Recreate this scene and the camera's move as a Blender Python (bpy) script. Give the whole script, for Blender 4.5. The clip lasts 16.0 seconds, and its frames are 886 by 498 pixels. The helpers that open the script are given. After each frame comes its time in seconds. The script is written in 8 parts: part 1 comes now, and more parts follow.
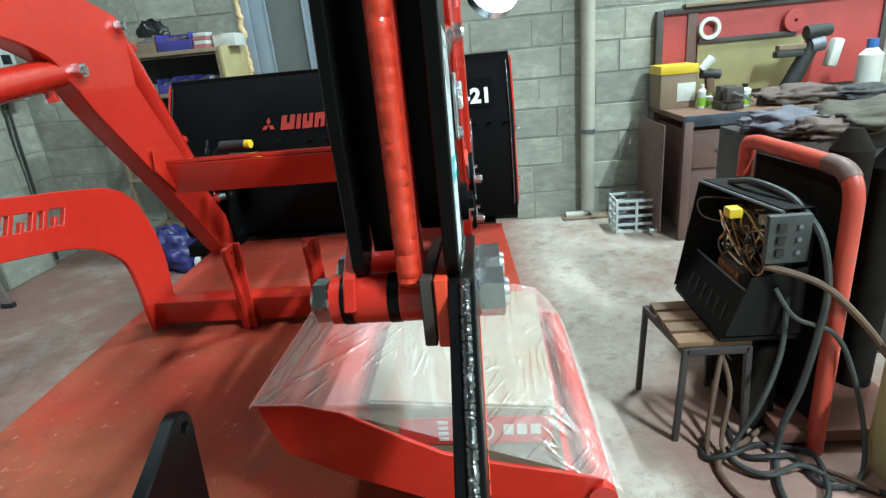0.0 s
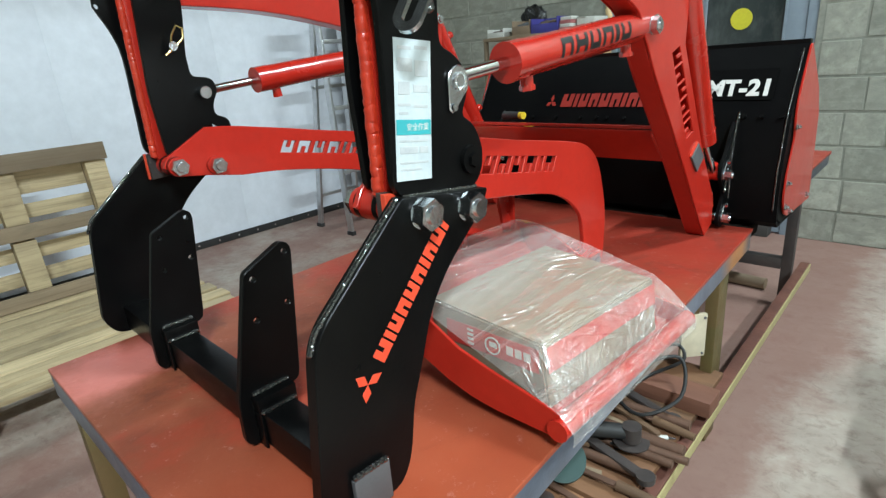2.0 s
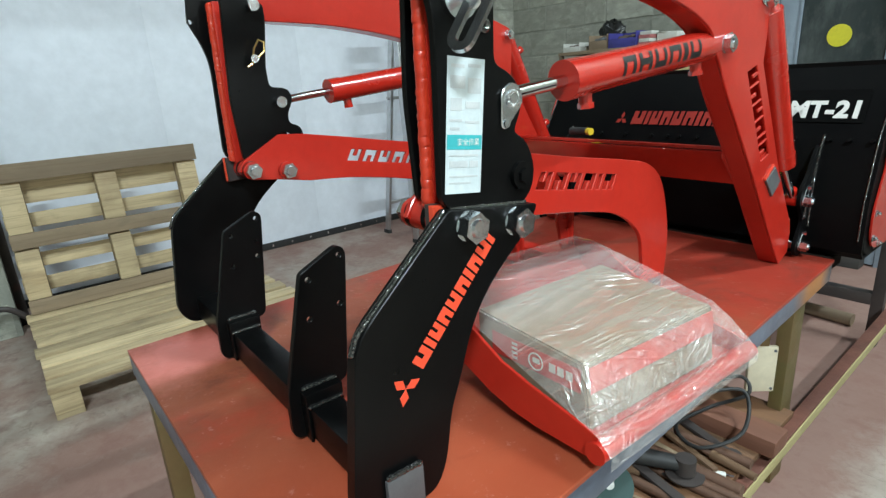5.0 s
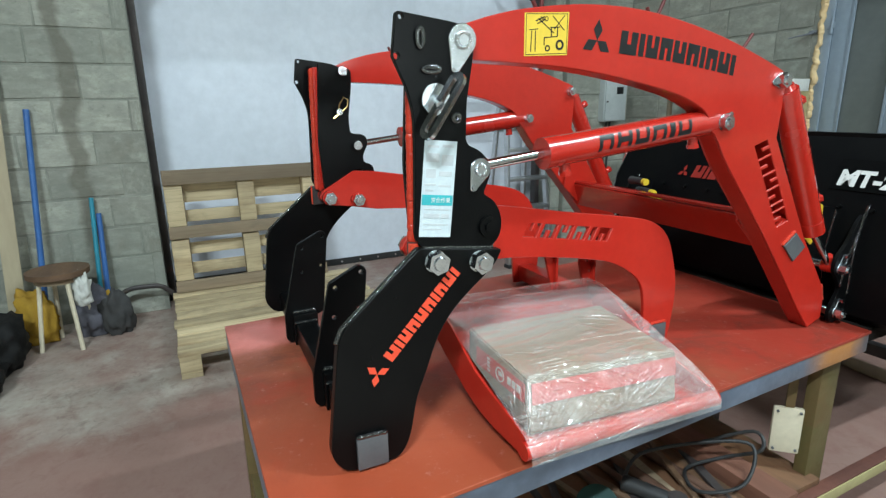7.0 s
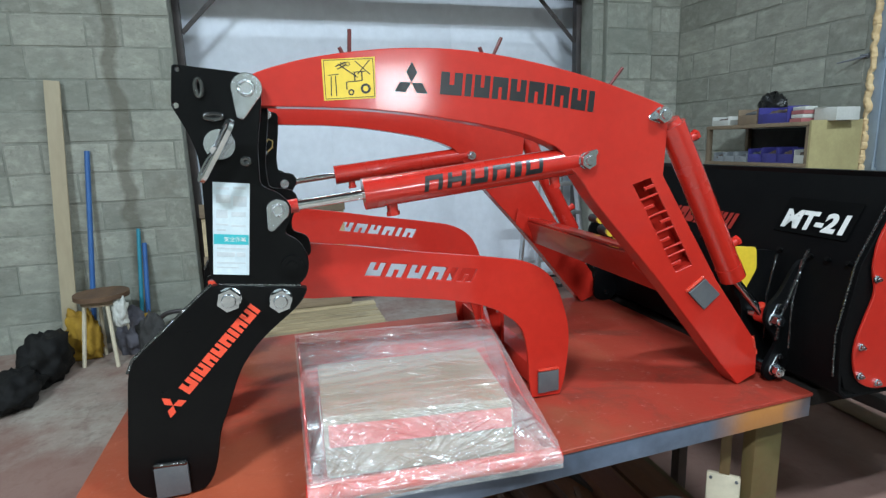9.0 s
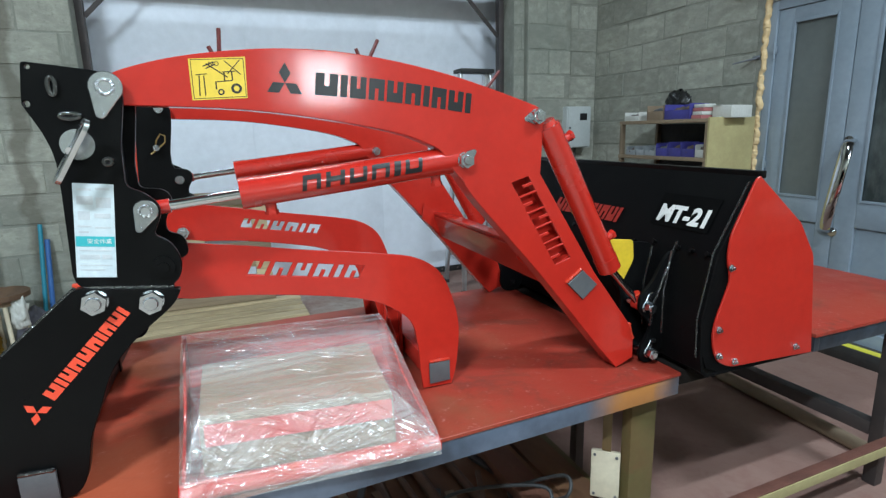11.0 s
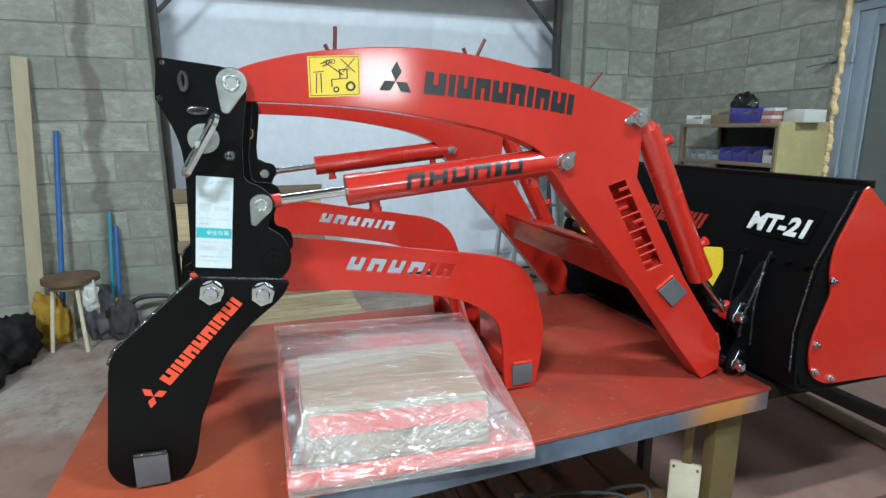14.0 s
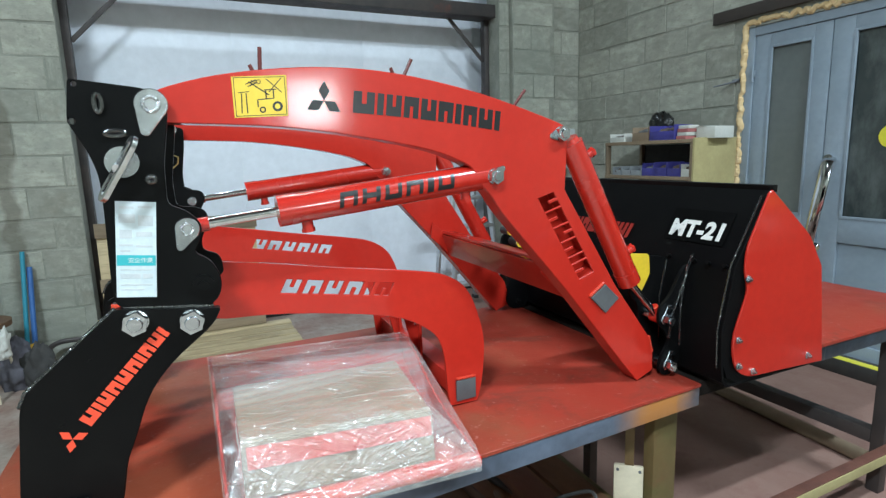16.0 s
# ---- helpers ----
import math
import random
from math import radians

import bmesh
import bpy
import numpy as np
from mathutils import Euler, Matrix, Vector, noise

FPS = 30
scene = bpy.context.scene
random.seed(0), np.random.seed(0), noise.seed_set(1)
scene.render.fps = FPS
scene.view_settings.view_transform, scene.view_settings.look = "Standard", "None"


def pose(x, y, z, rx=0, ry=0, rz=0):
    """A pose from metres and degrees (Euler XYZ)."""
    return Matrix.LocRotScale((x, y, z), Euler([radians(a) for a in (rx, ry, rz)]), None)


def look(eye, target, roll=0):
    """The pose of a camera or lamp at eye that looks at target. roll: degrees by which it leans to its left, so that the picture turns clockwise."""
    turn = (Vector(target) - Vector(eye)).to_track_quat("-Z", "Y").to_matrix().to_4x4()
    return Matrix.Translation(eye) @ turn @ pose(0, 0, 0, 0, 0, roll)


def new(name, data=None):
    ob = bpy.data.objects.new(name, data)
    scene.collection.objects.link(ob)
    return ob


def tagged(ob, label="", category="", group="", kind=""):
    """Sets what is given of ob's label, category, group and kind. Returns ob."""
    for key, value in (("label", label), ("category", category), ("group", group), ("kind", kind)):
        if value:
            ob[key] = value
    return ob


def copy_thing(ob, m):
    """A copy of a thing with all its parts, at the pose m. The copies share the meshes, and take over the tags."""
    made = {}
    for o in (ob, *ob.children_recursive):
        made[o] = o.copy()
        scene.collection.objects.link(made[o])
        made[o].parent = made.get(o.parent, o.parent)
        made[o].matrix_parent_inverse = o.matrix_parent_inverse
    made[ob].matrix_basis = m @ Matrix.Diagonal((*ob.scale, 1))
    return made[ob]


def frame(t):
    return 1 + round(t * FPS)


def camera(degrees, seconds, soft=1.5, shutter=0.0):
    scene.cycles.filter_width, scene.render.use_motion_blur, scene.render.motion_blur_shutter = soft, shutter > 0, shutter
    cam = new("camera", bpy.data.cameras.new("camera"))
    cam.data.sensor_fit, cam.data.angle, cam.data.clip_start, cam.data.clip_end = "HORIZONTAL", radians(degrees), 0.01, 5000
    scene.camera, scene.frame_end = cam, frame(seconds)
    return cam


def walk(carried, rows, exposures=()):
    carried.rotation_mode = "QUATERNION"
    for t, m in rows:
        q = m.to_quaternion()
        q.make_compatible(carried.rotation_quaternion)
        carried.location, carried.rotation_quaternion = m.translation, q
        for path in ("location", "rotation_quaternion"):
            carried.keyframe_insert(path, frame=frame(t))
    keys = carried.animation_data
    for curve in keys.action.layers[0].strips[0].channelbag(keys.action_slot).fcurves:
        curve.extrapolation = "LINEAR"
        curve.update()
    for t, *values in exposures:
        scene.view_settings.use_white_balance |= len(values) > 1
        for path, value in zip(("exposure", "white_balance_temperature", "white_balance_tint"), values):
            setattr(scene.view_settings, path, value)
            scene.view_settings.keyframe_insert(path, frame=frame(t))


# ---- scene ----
cam = camera(78.3, 16.0, soft=1.35)
PATH = [
    (0, (0.040, -0.430, 1.242), (-0.111, 1.440, 0.549), -5.53),
    (0.5, (0.169, -0.375, 1.225), (-0.357, 1.429, 0.541), -5.22),
    (1, (0.268, -0.443, 1.217), (-0.552, 1.256, 0.553), -5.16),
    (1.5, (0.399, -0.544, 1.230), (-0.685, 1.004, 0.578), -4.38),
    (2, (0.491, -0.474, 1.226), (-0.824, 0.886, 0.578), -4.44),
    (2.5, (0.527, -0.394, 1.215), (-0.912, 0.834, 0.566), -5.66),
    (3, (0.513, -0.444, 1.222), (-0.982, 0.721, 0.582), -6.26),
    (3.2, (0.501, -0.474, 1.221), (-1.004, 0.678, 0.582), -6.15),
    (5.3, (0.532, -0.458, 1.236), (-0.967, 0.730, 0.650), -2.95),
    (5.5, (0.541, -0.436, 1.243), (-0.986, 0.718, 0.666), -2.83),
    (6, (0.583, -0.375, 1.267), (-1.052, 0.643, 0.726), -2.50),
    (6.5, (0.705, -0.413, 1.288), (-0.992, 0.504, 0.762), -1.68),
    (7, (0.828, -0.402, 1.305), (-0.915, 0.440, 0.801), -0.93),
    (7.5, (0.933, -0.239, 1.303), (-0.870, 0.503, 0.858), -0.64),
    (8, (0.966, -0.108, 1.307), (-0.871, 0.571, 0.904), -1.21),
    (8.5, (0.963, -0.060, 1.310), (-0.895, 0.582, 0.940), -1.64),
    (9, (1.011, 0.071, 1.307), (-0.875, 0.616, 0.927), -1.79),
    (9.5, (1.051, 0.151, 1.311), (-0.828, 0.696, 0.899), -2.26),
    (10, (1.086, 0.184, 1.317), (-0.750, 0.854, 0.893), -2.27),
    (10.2, (1.093, 0.188, 1.320), (-0.724, 0.908, 0.896), -2.11),
    (12.3, (1.029, 0.092, 1.325), (-0.783, 0.828, 0.907), -0.64),
    (12.5, (1.022, 0.072, 1.319), (-0.805, 0.779, 0.912), -0.45),
    (13, (1.008, 0.058, 1.329), (-0.839, 0.689, 0.894), 0.28),
    (13.5, (1.016, 0.053, 1.324), (-0.838, 0.671, 0.898), 0.18),
    (14, (1.028, 0.057, 1.330), (-0.823, 0.683, 0.903), -0.12),
    (14.5, (1.040, 0.054, 1.319), (-0.796, 0.740, 0.920), -1.10),
    (15, (1.033, 0.056, 1.321), (-0.783, 0.792, 0.921), -1.20),
    (15.5, (1.036, 0.061, 1.318), (-0.763, 0.850, 0.943), -1.52),
    (16, (1.039, 0.064, 1.312), (-0.748, 0.896, 0.973), -1.77),
]
walk(cam, [(t, look(eye, target, roll)) for t, eye, target, roll in PATH],
     exposures=((0.0, 0.18, 6150, -3), (1.0, -0.22, 6450, 3), (1.5, -0.25, 6500, 4), (3.0, -0.30, 6550, 4), (5.5, -0.34, 6500, 3), (6.5, -0.38, 6400, 3), (8.0, -0.44, 6150, 6), (9.0, -0.48, 6100, 7), (12.5, -0.46, 6150, 6), (16.0, -0.34, 6200, 5)))
# ---- world, light and exposure ----
world = bpy.data.worlds.new("world")
scene.world = world
world.use_nodes = True
world.node_tree.nodes["Background"].inputs[0].default_value = (0.8, 0.88, 1.0, 1)
world.node_tree.nodes["Background"].inputs[1].default_value = 0.05


def area(name, eye, target, sx, sy, power, colour):
    data = bpy.data.lights.new(name, "AREA")
    data.shape, data.size, data.size_y, data.energy, data.color = "RECTANGLE", sx, sy, power, colour
    ob = new(name, data)
    ob.matrix_basis = look(eye, target)
    return ob


CEIL = 5.0
# unseen lamps: first and third follow the table's shadows, second is added gate fill
TUBES = [((3.1, -2.1, CEIL - 0.13), 0, 620), ((-1.9, 0.2, CEIL - 0.13), 0, 50), ((2.2, 2.6, CEIL - 0.13), 0, 310)]
for (tx, ty, tz), turn, power in TUBES:
    lamp = area("tube_light", (tx, ty, tz - 0.06), (tx, ty, 0), 0.12, 1.2, power, (0.86, 0.985, 1.075))
    lamp.matrix_basis = lamp.matrix_basis @ pose(0, 0, 0, 0, 0, turn)
area("window_light", (4.30, 1.22, 1.83), (0, 0.7, 1.3), 0.44, 0.40, 24, (0.90, 0.98, 1.0))


# ---- materials ----
def mat(name, c1, c2=None, scale=6.0, rough=0.5, rvar=0.15, metal=0.0, bump=0.0, bscale=80.0, coat=0.0, spots=None,
        spot_scale=2.0, spot_cut=(0.55, 0.7), rand=0.0, spec=0.5, stretch=(1, 1, 1)):
    m = bpy.data.materials.new(name)
    m.use_nodes = True
    nt = m.node_tree
    N, K = nt.nodes, nt.links
    b = N["Principled BSDF"]
    co = N.new("ShaderNodeTexCoord")
    mp = N.new("ShaderNodeMapping")
    mp.inputs["Scale"].default_value = stretch
    K.new(co.outputs["Object"], mp.inputs[0])
    c2 = c2 or tuple(v * 0.8 for v in c1)

    def noise_node(s, detail=4.0, r=0.6):
        n = N.new("ShaderNodeTexNoise")
        n.inputs["Scale"].default_value, n.inputs["Detail"].default_value, n.inputs["Roughness"].default_value = s, detail, r
        K.new(mp.outputs[0], n.inputs["Vector"])
        return n.outputs["Fac"]

    def ramp(fac, lo, hi):
        r = N.new("ShaderNodeMapRange")
        r.inputs["From Min"].default_value, r.inputs["From Max"].default_value = lo, hi
        K.new(fac, r.inputs["Value"])
        return r.outputs[0]

    def mix(fac, a, bb, mode="MIX"):
        x = N.new("ShaderNodeMix")
        x.data_type, x.blend_type = "RGBA", mode
        for sock, v in ((x.inputs["Factor"], fac), (x.inputs["A"], a), (x.inputs["B"], bb)):
            if isinstance(v, (int, float)):
                sock.default_value = v
            elif isinstance(v, tuple):
                sock.default_value = (*v, 1)
            else:
                K.new(v, sock)
        return x.outputs["Result"]

    col = mix(ramp(noise_node(scale), 0.35, 0.65), c1, c2)
    col = mix(ramp(noise_node(scale * 9.0, 3.0), 0.3, 0.75), col, mix(0.25, col, (c2[0] * 0.6, c2[1] * 0.6, c2[2] * 0.6)))
    if spots:
        col = mix(ramp(noise_node(spot_scale, 6.0, 0.65), *spot_cut), col, spots)
    if rand:
        info = N.new("ShaderNodeObjectInfo")
        off = N.new("ShaderNodeMath")
        off.operation = "MULTIPLY"
        off.inputs[1].default_value = 53.0
        K.new(info.outputs["Random"], off.inputs[0])
        K.new(off.outputs[0], mp.inputs["Location"])
        k = ramp(info.outputs["Random"], 0, 1)
        mr = N.new("ShaderNodeMapRange")
        mr.inputs["To Min"].default_value, mr.inputs["To Max"].default_value = 1 - rand, 1 + rand
        K.new(k, mr.inputs["Value"])
        h = N.new("ShaderNodeHueSaturation")
        K.new(mr.outputs[0], h.inputs["Value"])
        K.new(col, h.inputs["Color"])
        col = h.outputs[0]
    K.new(col, b.inputs["Base Color"])
    rr = N.new("ShaderNodeMapRange")
    rr.inputs["To Min"].default_value, rr.inputs["To Max"].default_value = max(rough - rvar, 0.03), min(rough + rvar, 1)
    K.new(noise_node(scale * 3.0), rr.inputs["Value"])
    K.new(rr.outputs[0], b.inputs["Roughness"])
    b.inputs["Metallic"].default_value = metal
    b.inputs["Specular IOR Level"].default_value = spec
    b.inputs["Coat Weight"].default_value = coat
    b.inputs["Coat Roughness"].default_value = 0.10
    if bump:
        bn = N.new("ShaderNodeBump")
        bn.inputs["Strength"].default_value, bn.inputs["Distance"].default_value = bump, 0.004
        K.new(noise_node(bscale, 5.0), bn.inputs["Height"])
        K.new(bn.outputs[0], b.inputs["Normal"])
    return m


def floor_material():
    """Worn pale concrete, with broad red-brown paint dust and darker scuffs."""
    m = mat("stained_concrete_floor", (0.44, 0.385, 0.325), (0.32, 0.262, 0.22), 3.2, 0.62, 0.2, bump=0.4, bscale=40, spec=0.3,
            spots=(0.24, 0.175, 0.15), spot_scale=7.0, spot_cut=(0.54, 0.68))
    nt = m.node_tree
    N, K = nt.nodes, nt.links
    b = N["Principled BSDF"]
    old = b.inputs["Base Color"].links[0].from_socket
    co = N.new("ShaderNodeTexCoord")
    sep = N.new("ShaderNodeSeparateXYZ")
    K.new(co.outputs["Object"], sep.inputs[0])
    n = N.new("ShaderNodeTexNoise")
    n.inputs["Scale"].default_value, n.inputs["Detail"].default_value, n.inputs["Roughness"].default_value = 1.4, 8.0, 0.7
    K.new(co.outputs["Object"], n.inputs["Vector"])
    # overspray thins out away from the spraying table
    far = N.new("ShaderNodeMapRange")
    far.inputs["From Min"].default_value, far.inputs["From Max"].default_value = -0.05, 0.42
    far.inputs["To Min"].default_value, far.inputs["To Max"].default_value = 0.40, -0.12
    K.new(sep.outputs[0], far.inputs["Value"])
    add = N.new("ShaderNodeMath")
    K.new(n.outputs["Fac"], add.inputs[0])
    K.new(far.outputs[0], add.inputs[1])
    r = N.new("ShaderNodeMapRange")
    # and lies thicker towards the far end of the shop
    west = N.new("ShaderNodeMapRange")
    west.inputs["From Min"].default_value, west.inputs["From Max"].default_value = -1.9, -1.0
    west.inputs["To Min"].default_value, west.inputs["To Max"].default_value = -0.32, 0.0
    K.new(sep.outputs[0], west.inputs["Value"])
    both = N.new("ShaderNodeMath")
    K.new(add.outputs[0], both.inputs[0])
    K.new(west.outputs[0], both.inputs[1])
    end = N.new("ShaderNodeMapRange")
    end.inputs["From Min"].default_value, end.inputs["From Max"].default_value = 0.5, 2.2
    end.inputs["To Max"].default_value = 0.13
    K.new(sep.outputs[1], end.inputs["Value"])
    more = N.new("ShaderNodeMath")
    K.new(both.outputs[0], more.inputs[0])
    K.new(end.outputs[0], more.inputs[1])
    r.inputs["From Min"].default_value, r.inputs["From Max"].default_value = 0.50, 0.72
    r.inputs["To Max"].default_value = 0.8
    K.new(more.outputs[0], r.inputs["Value"])
    fine = N.new("ShaderNodeTexNoise")
    fine.inputs["Scale"].default_value, fine.inputs["Detail"].default_value, fine.inputs["Roughness"].default_value = 16.0, 8.0, 0.75
    fine.inputs["Distortion"].default_value = 0.8
    K.new(co.outputs["Object"], fine.inputs["Vector"])
    fr = N.new("ShaderNodeMapRange")
    fr.inputs["From Min"].default_value, fr.inputs["From Max"].default_value = 0.52, 0.64
    fr.inputs["To Max"].default_value = 0.55
    K.new(fine.outputs["Fac"], fr.inputs["Value"])
    grime = N.new("ShaderNodeMix")
    grime.data_type = "RGBA"
    grime.inputs["B"].default_value = (0.20, 0.15, 0.125, 1)
    K.new(fr.outputs[0], grime.inputs["Factor"])
    K.new(old, grime.inputs["A"])
    old = grime.outputs["Result"]
    x = N.new("ShaderNodeMix")
    x.data_type = "RGBA"
    x.inputs["B"].default_value = (0.21, 0.105, 0.083, 1)
    K.new(r.outputs[0], x.inputs["Factor"])
    K.new(old, x.inputs["A"])
    # red dust trodden round the welding corner
    away = N.new("ShaderNodeVectorMath")
    away.operation = "DISTANCE"
    away.inputs[1].default_value = (1.05, 1.05, 0.0)
    K.new(co.outputs["Object"], away.inputs[0])
    torn = N.new("ShaderNodeMath")
    torn.operation = "MULTIPLY_ADD"
    torn.inputs[1].default_value = 0.9
    K.new(n.outputs["Fac"], torn.inputs[0])
    K.new(away.outputs["Value"], torn.inputs[2])
    near = N.new("ShaderNodeMapRange")
    near.inputs["From Min"].default_value, near.inputs["From Max"].default_value = 0.80, 1.08
    near.inputs["To Min"].default_value, near.inputs["To Max"].default_value = 0.75, 0.0
    K.new(torn.outputs[0], near.inputs["Value"])
    w = N.new("ShaderNodeMix")
    w.data_type = "RGBA"
    w.inputs["B"].default_value = (0.27, 0.135, 0.11, 1)
    K.new(near.outputs[0], w.inputs["Factor"])
    K.new(x.outputs["Result"], w.inputs["A"])
    K.new(w.outputs["Result"], b.inputs["Base Color"])
    return m


RED = mat("red_enamel", (0.475, 0.023, 0.013), (0.435, 0.019, 0.011), 5, 0.40, 0.08, bump=0.04, bscale=160, coat=0.75, spec=0.18)
RED_RAM = mat("glossy_red_ram", (0.46, 0.020, 0.011), (0.43, 0.017, 0.010), 5, 0.26, 0.06, bump=0.03, bscale=160, coat=1.0, spec=0.4)
CLIP_RED = mat("dark_red_rod", (0.13, 0.018, 0.016), (0.09, 0.014, 0.012), 20, 0.5, 0.1, bump=0.1)
RED_DULL = mat("red_oxide_tabletop", (0.22, 0.045, 0.025), (0.28, 0.085, 0.045), 3.4, 0.36, 0.14, bump=0.2, bscale=45, spec=0.14,
               spots=(0.33, 0.048, 0.027), spot_scale=2.3, spot_cut=(0.49, 0.60))


def redden(m):
    """Fresh red overspray lies thicker towards the far end of the table."""
    nt = m.node_tree
    N, K = nt.nodes, nt.links
    b = N["Principled BSDF"]
    old = b.inputs["Base Color"].links[0].from_socket
    co = N.new("ShaderNodeTexCoord")
    sep = N.new("ShaderNodeSeparateXYZ")
    K.new(co.outputs["Object"], sep.inputs[0])
    n = N.new("ShaderNodeTexNoise")
    n.inputs["Scale"].default_value, n.inputs["Detail"].default_value, n.inputs["Roughness"].default_value = 4.0, 7.0, 0.7
    K.new(co.outputs["Object"], n.inputs["Vector"])
    far = N.new("ShaderNodeMapRange")
    far.inputs["From Min"].default_value, far.inputs["From Max"].default_value = -0.1, 1.0
    far.inputs["To Min"].default_value, far.inputs["To Max"].default_value = -0.25, 0.22
    K.new(sep.outputs[1], far.inputs["Value"])
    add = N.new("ShaderNodeMath")
    K.new(n.outputs["Fac"], add.inputs[0])
    K.new(far.outputs[0], add.inputs[1])
    r = N.new("ShaderNodeMapRange")
    r.inputs["From Min"].default_value, r.inputs["From Max"].default_value = 0.35, 0.70
    r.inputs["To Max"].default_value = 0.8
    K.new(add.outputs[0], r.inputs["Value"])
    x = N.new("ShaderNodeMix")
    x.data_type = "RGBA"
    x.inputs["B"].default_value = (0.30, 0.032, 0.021, 1)
    K.new(r.outputs[0], x.inputs["Factor"])
    K.new(old, x.inputs["A"])
    # scuffs and ground-in dirt
    d = N.new("ShaderNodeTexNoise")
    d.inputs["Scale"].default_value, d.inputs["Detail"].default_value, d.inputs["Roughness"].default_value, d.inputs["Distortion"].default_value = 6.0, 9.0, 0.72, 0.6
    K.new(co.outputs["Object"], d.inputs["Vector"])
    dr = N.new("ShaderNodeMapRange")
    dr.inputs["From Min"].default_value, dr.inputs["From Max"].default_value = 0.53, 0.66
    dr.inputs["To Max"].default_value = 0.6
    K.new(d.outputs["Fac"], dr.inputs["Value"])
    y = N.new("ShaderNodeMix")
    y.data_type = "RGBA"
    y.inputs["B"].default_value = (0.13, 0.040, 0.027, 1)
    K.new(dr.outputs[0], y.inputs["Factor"])
    K.new(x.outputs["Result"], y.inputs["A"])
    speck = N.new("ShaderNodeTexNoise")
    speck.inputs["Scale"].default_value, speck.inputs["Detail"].default_value, speck.inputs["Roughness"].default_value = 42.0, 6.0, 0.8
    K.new(co.outputs["Object"], speck.inputs["Vector"])
    sr = N.new("ShaderNodeMapRange")
    sr.inputs["From Min"].default_value, sr.inputs["From Max"].default_value = 0.60, 0.70
    sr.inputs["To Max"].default_value = 0.55
    K.new(speck.outputs["Fac"], sr.inputs["Value"])
    dust = N.new("ShaderNodeMix")
    dust.data_type = "RGBA"
    dust.inputs["B"].default_value = (0.55, 0.30, 0.26, 1)
    K.new(sr.outputs[0], dust.inputs["Factor"])
    K.new(y.outputs["Result"], dust.inputs["A"])
    # fresh orange-red coat along the front corner, and a pale pink spill at the back corner
    last = dust.outputs["Result"]
    for centre, reach, colour, most in (((0.20, -0.22, 0.7), (0.16, 0.60), (0.40, 0.066, 0.024, 1), 0.6), ((-0.66, -0.24, 0.7), (0.05, 0.17), (0.60, 0.19, 0.16, 1), 0.75)):
        away = N.new("ShaderNodeVectorMath")
        away.operation = "DISTANCE"
        away.inputs[1].default_value = centre
        K.new(co.outputs["Object"], away.inputs[0])
        rough = N.new("ShaderNodeMath")
        rough.operation = "MULTIPLY_ADD"
        rough.inputs[1].default_value = 0.35
        K.new(n.outputs["Fac"], rough.inputs[0])
        K.new(away.outputs["Value"], rough.inputs[2])
        q = N.new("ShaderNodeMapRange")
        q.inputs["From Min"].default_value, q.inputs["From Max"].default_value = reach[0] + 0.17, reach[1] + 0.17
        q.inputs["To Min"].default_value, q.inputs["To Max"].default_value = most, 0.0
        K.new(rough.outputs[0], q.inputs["Value"])
        z = N.new("ShaderNodeMix")
        z.data_type = "RGBA"
        z.inputs["B"].default_value = colour
        K.new(q.outputs[0], z.inputs["Factor"])
        K.new(last, z.inputs["A"])
        last = z.outputs["Result"]
    K.new(last, b.inputs["Base Color"])


redden(RED_DULL)
BLACK = mat("black_enamel", (0.0022, 0.0022, 0.0025), (0.004, 0.004, 0.004), 8, 0.32, 0.1, bump=0.06, bscale=120, spec=0.13)
BLACK_MATT = mat("matt_black_bucket_paint", (0.0025, 0.0025, 0.003), (0.0045, 0.0045, 0.0045), 5, 0.48, 0.12, bump=0.1, bscale=90, spec=0.06)
BEAD = mat("painted_weld_bead", (0.008, 0.008, 0.008), (0.014, 0.014, 0.014), 30, 0.10, 0.05, bump=0.25, bscale=200, coat=1.0, spec=1.0)
BEAD_RED = mat("red_weld_bead", (0.58, 0.04, 0.015), (0.5, 0.03, 0.012), 30, 0.32, 0.1, bump=0.25, bscale=160, coat=0.25)
ZINC = mat("zinc_plated_steel", (0.74, 0.77, 0.80), (0.60, 0.63, 0.66), 22, 0.22, 0.10, metal=1.0, bump=0.1, bscale=120)
WELD_BRIGHT = mat("bare_weld_metal", (0.80, 0.81, 0.80), (0.55, 0.57, 0.58), 40, 0.25, 0.15, metal=1.0, bump=0.6, bscale=200)
STEEL_BRIGHT = mat("galvanised_bolt", (0.66, 0.68, 0.69), (0.54, 0.56, 0.57), 30, 0.32, 0.12, metal=1.0)
CHROME = mat("chromed_rod", (0.72, 0.73, 0.74), (0.68, 0.69, 0.7), 20, 0.1, 0.04, metal=1.0)
BRASS = mat("yellow_zinc", (0.7, 0.5, 0.2), (0.6, 0.42, 0.16), 40, 0.3, 0.1, metal=1.0)
STEEL = mat("bare_steel", (0.22, 0.23, 0.25), (0.16, 0.17, 0.19), 12, 0.45, 0.15, metal=0.7, bump=0.2, bscale=70)
BLUE_STEEL = mat("worn_blue_grey_steel", (0.125, 0.15, 0.20), (0.07, 0.075, 0.09), 6, 0.36, 0.15, metal=0.75, bump=0.2, bscale=60,
                 spots=(0.3, 0.1, 0.07), spot_scale=3, spot_cut=(0.62, 0.75))
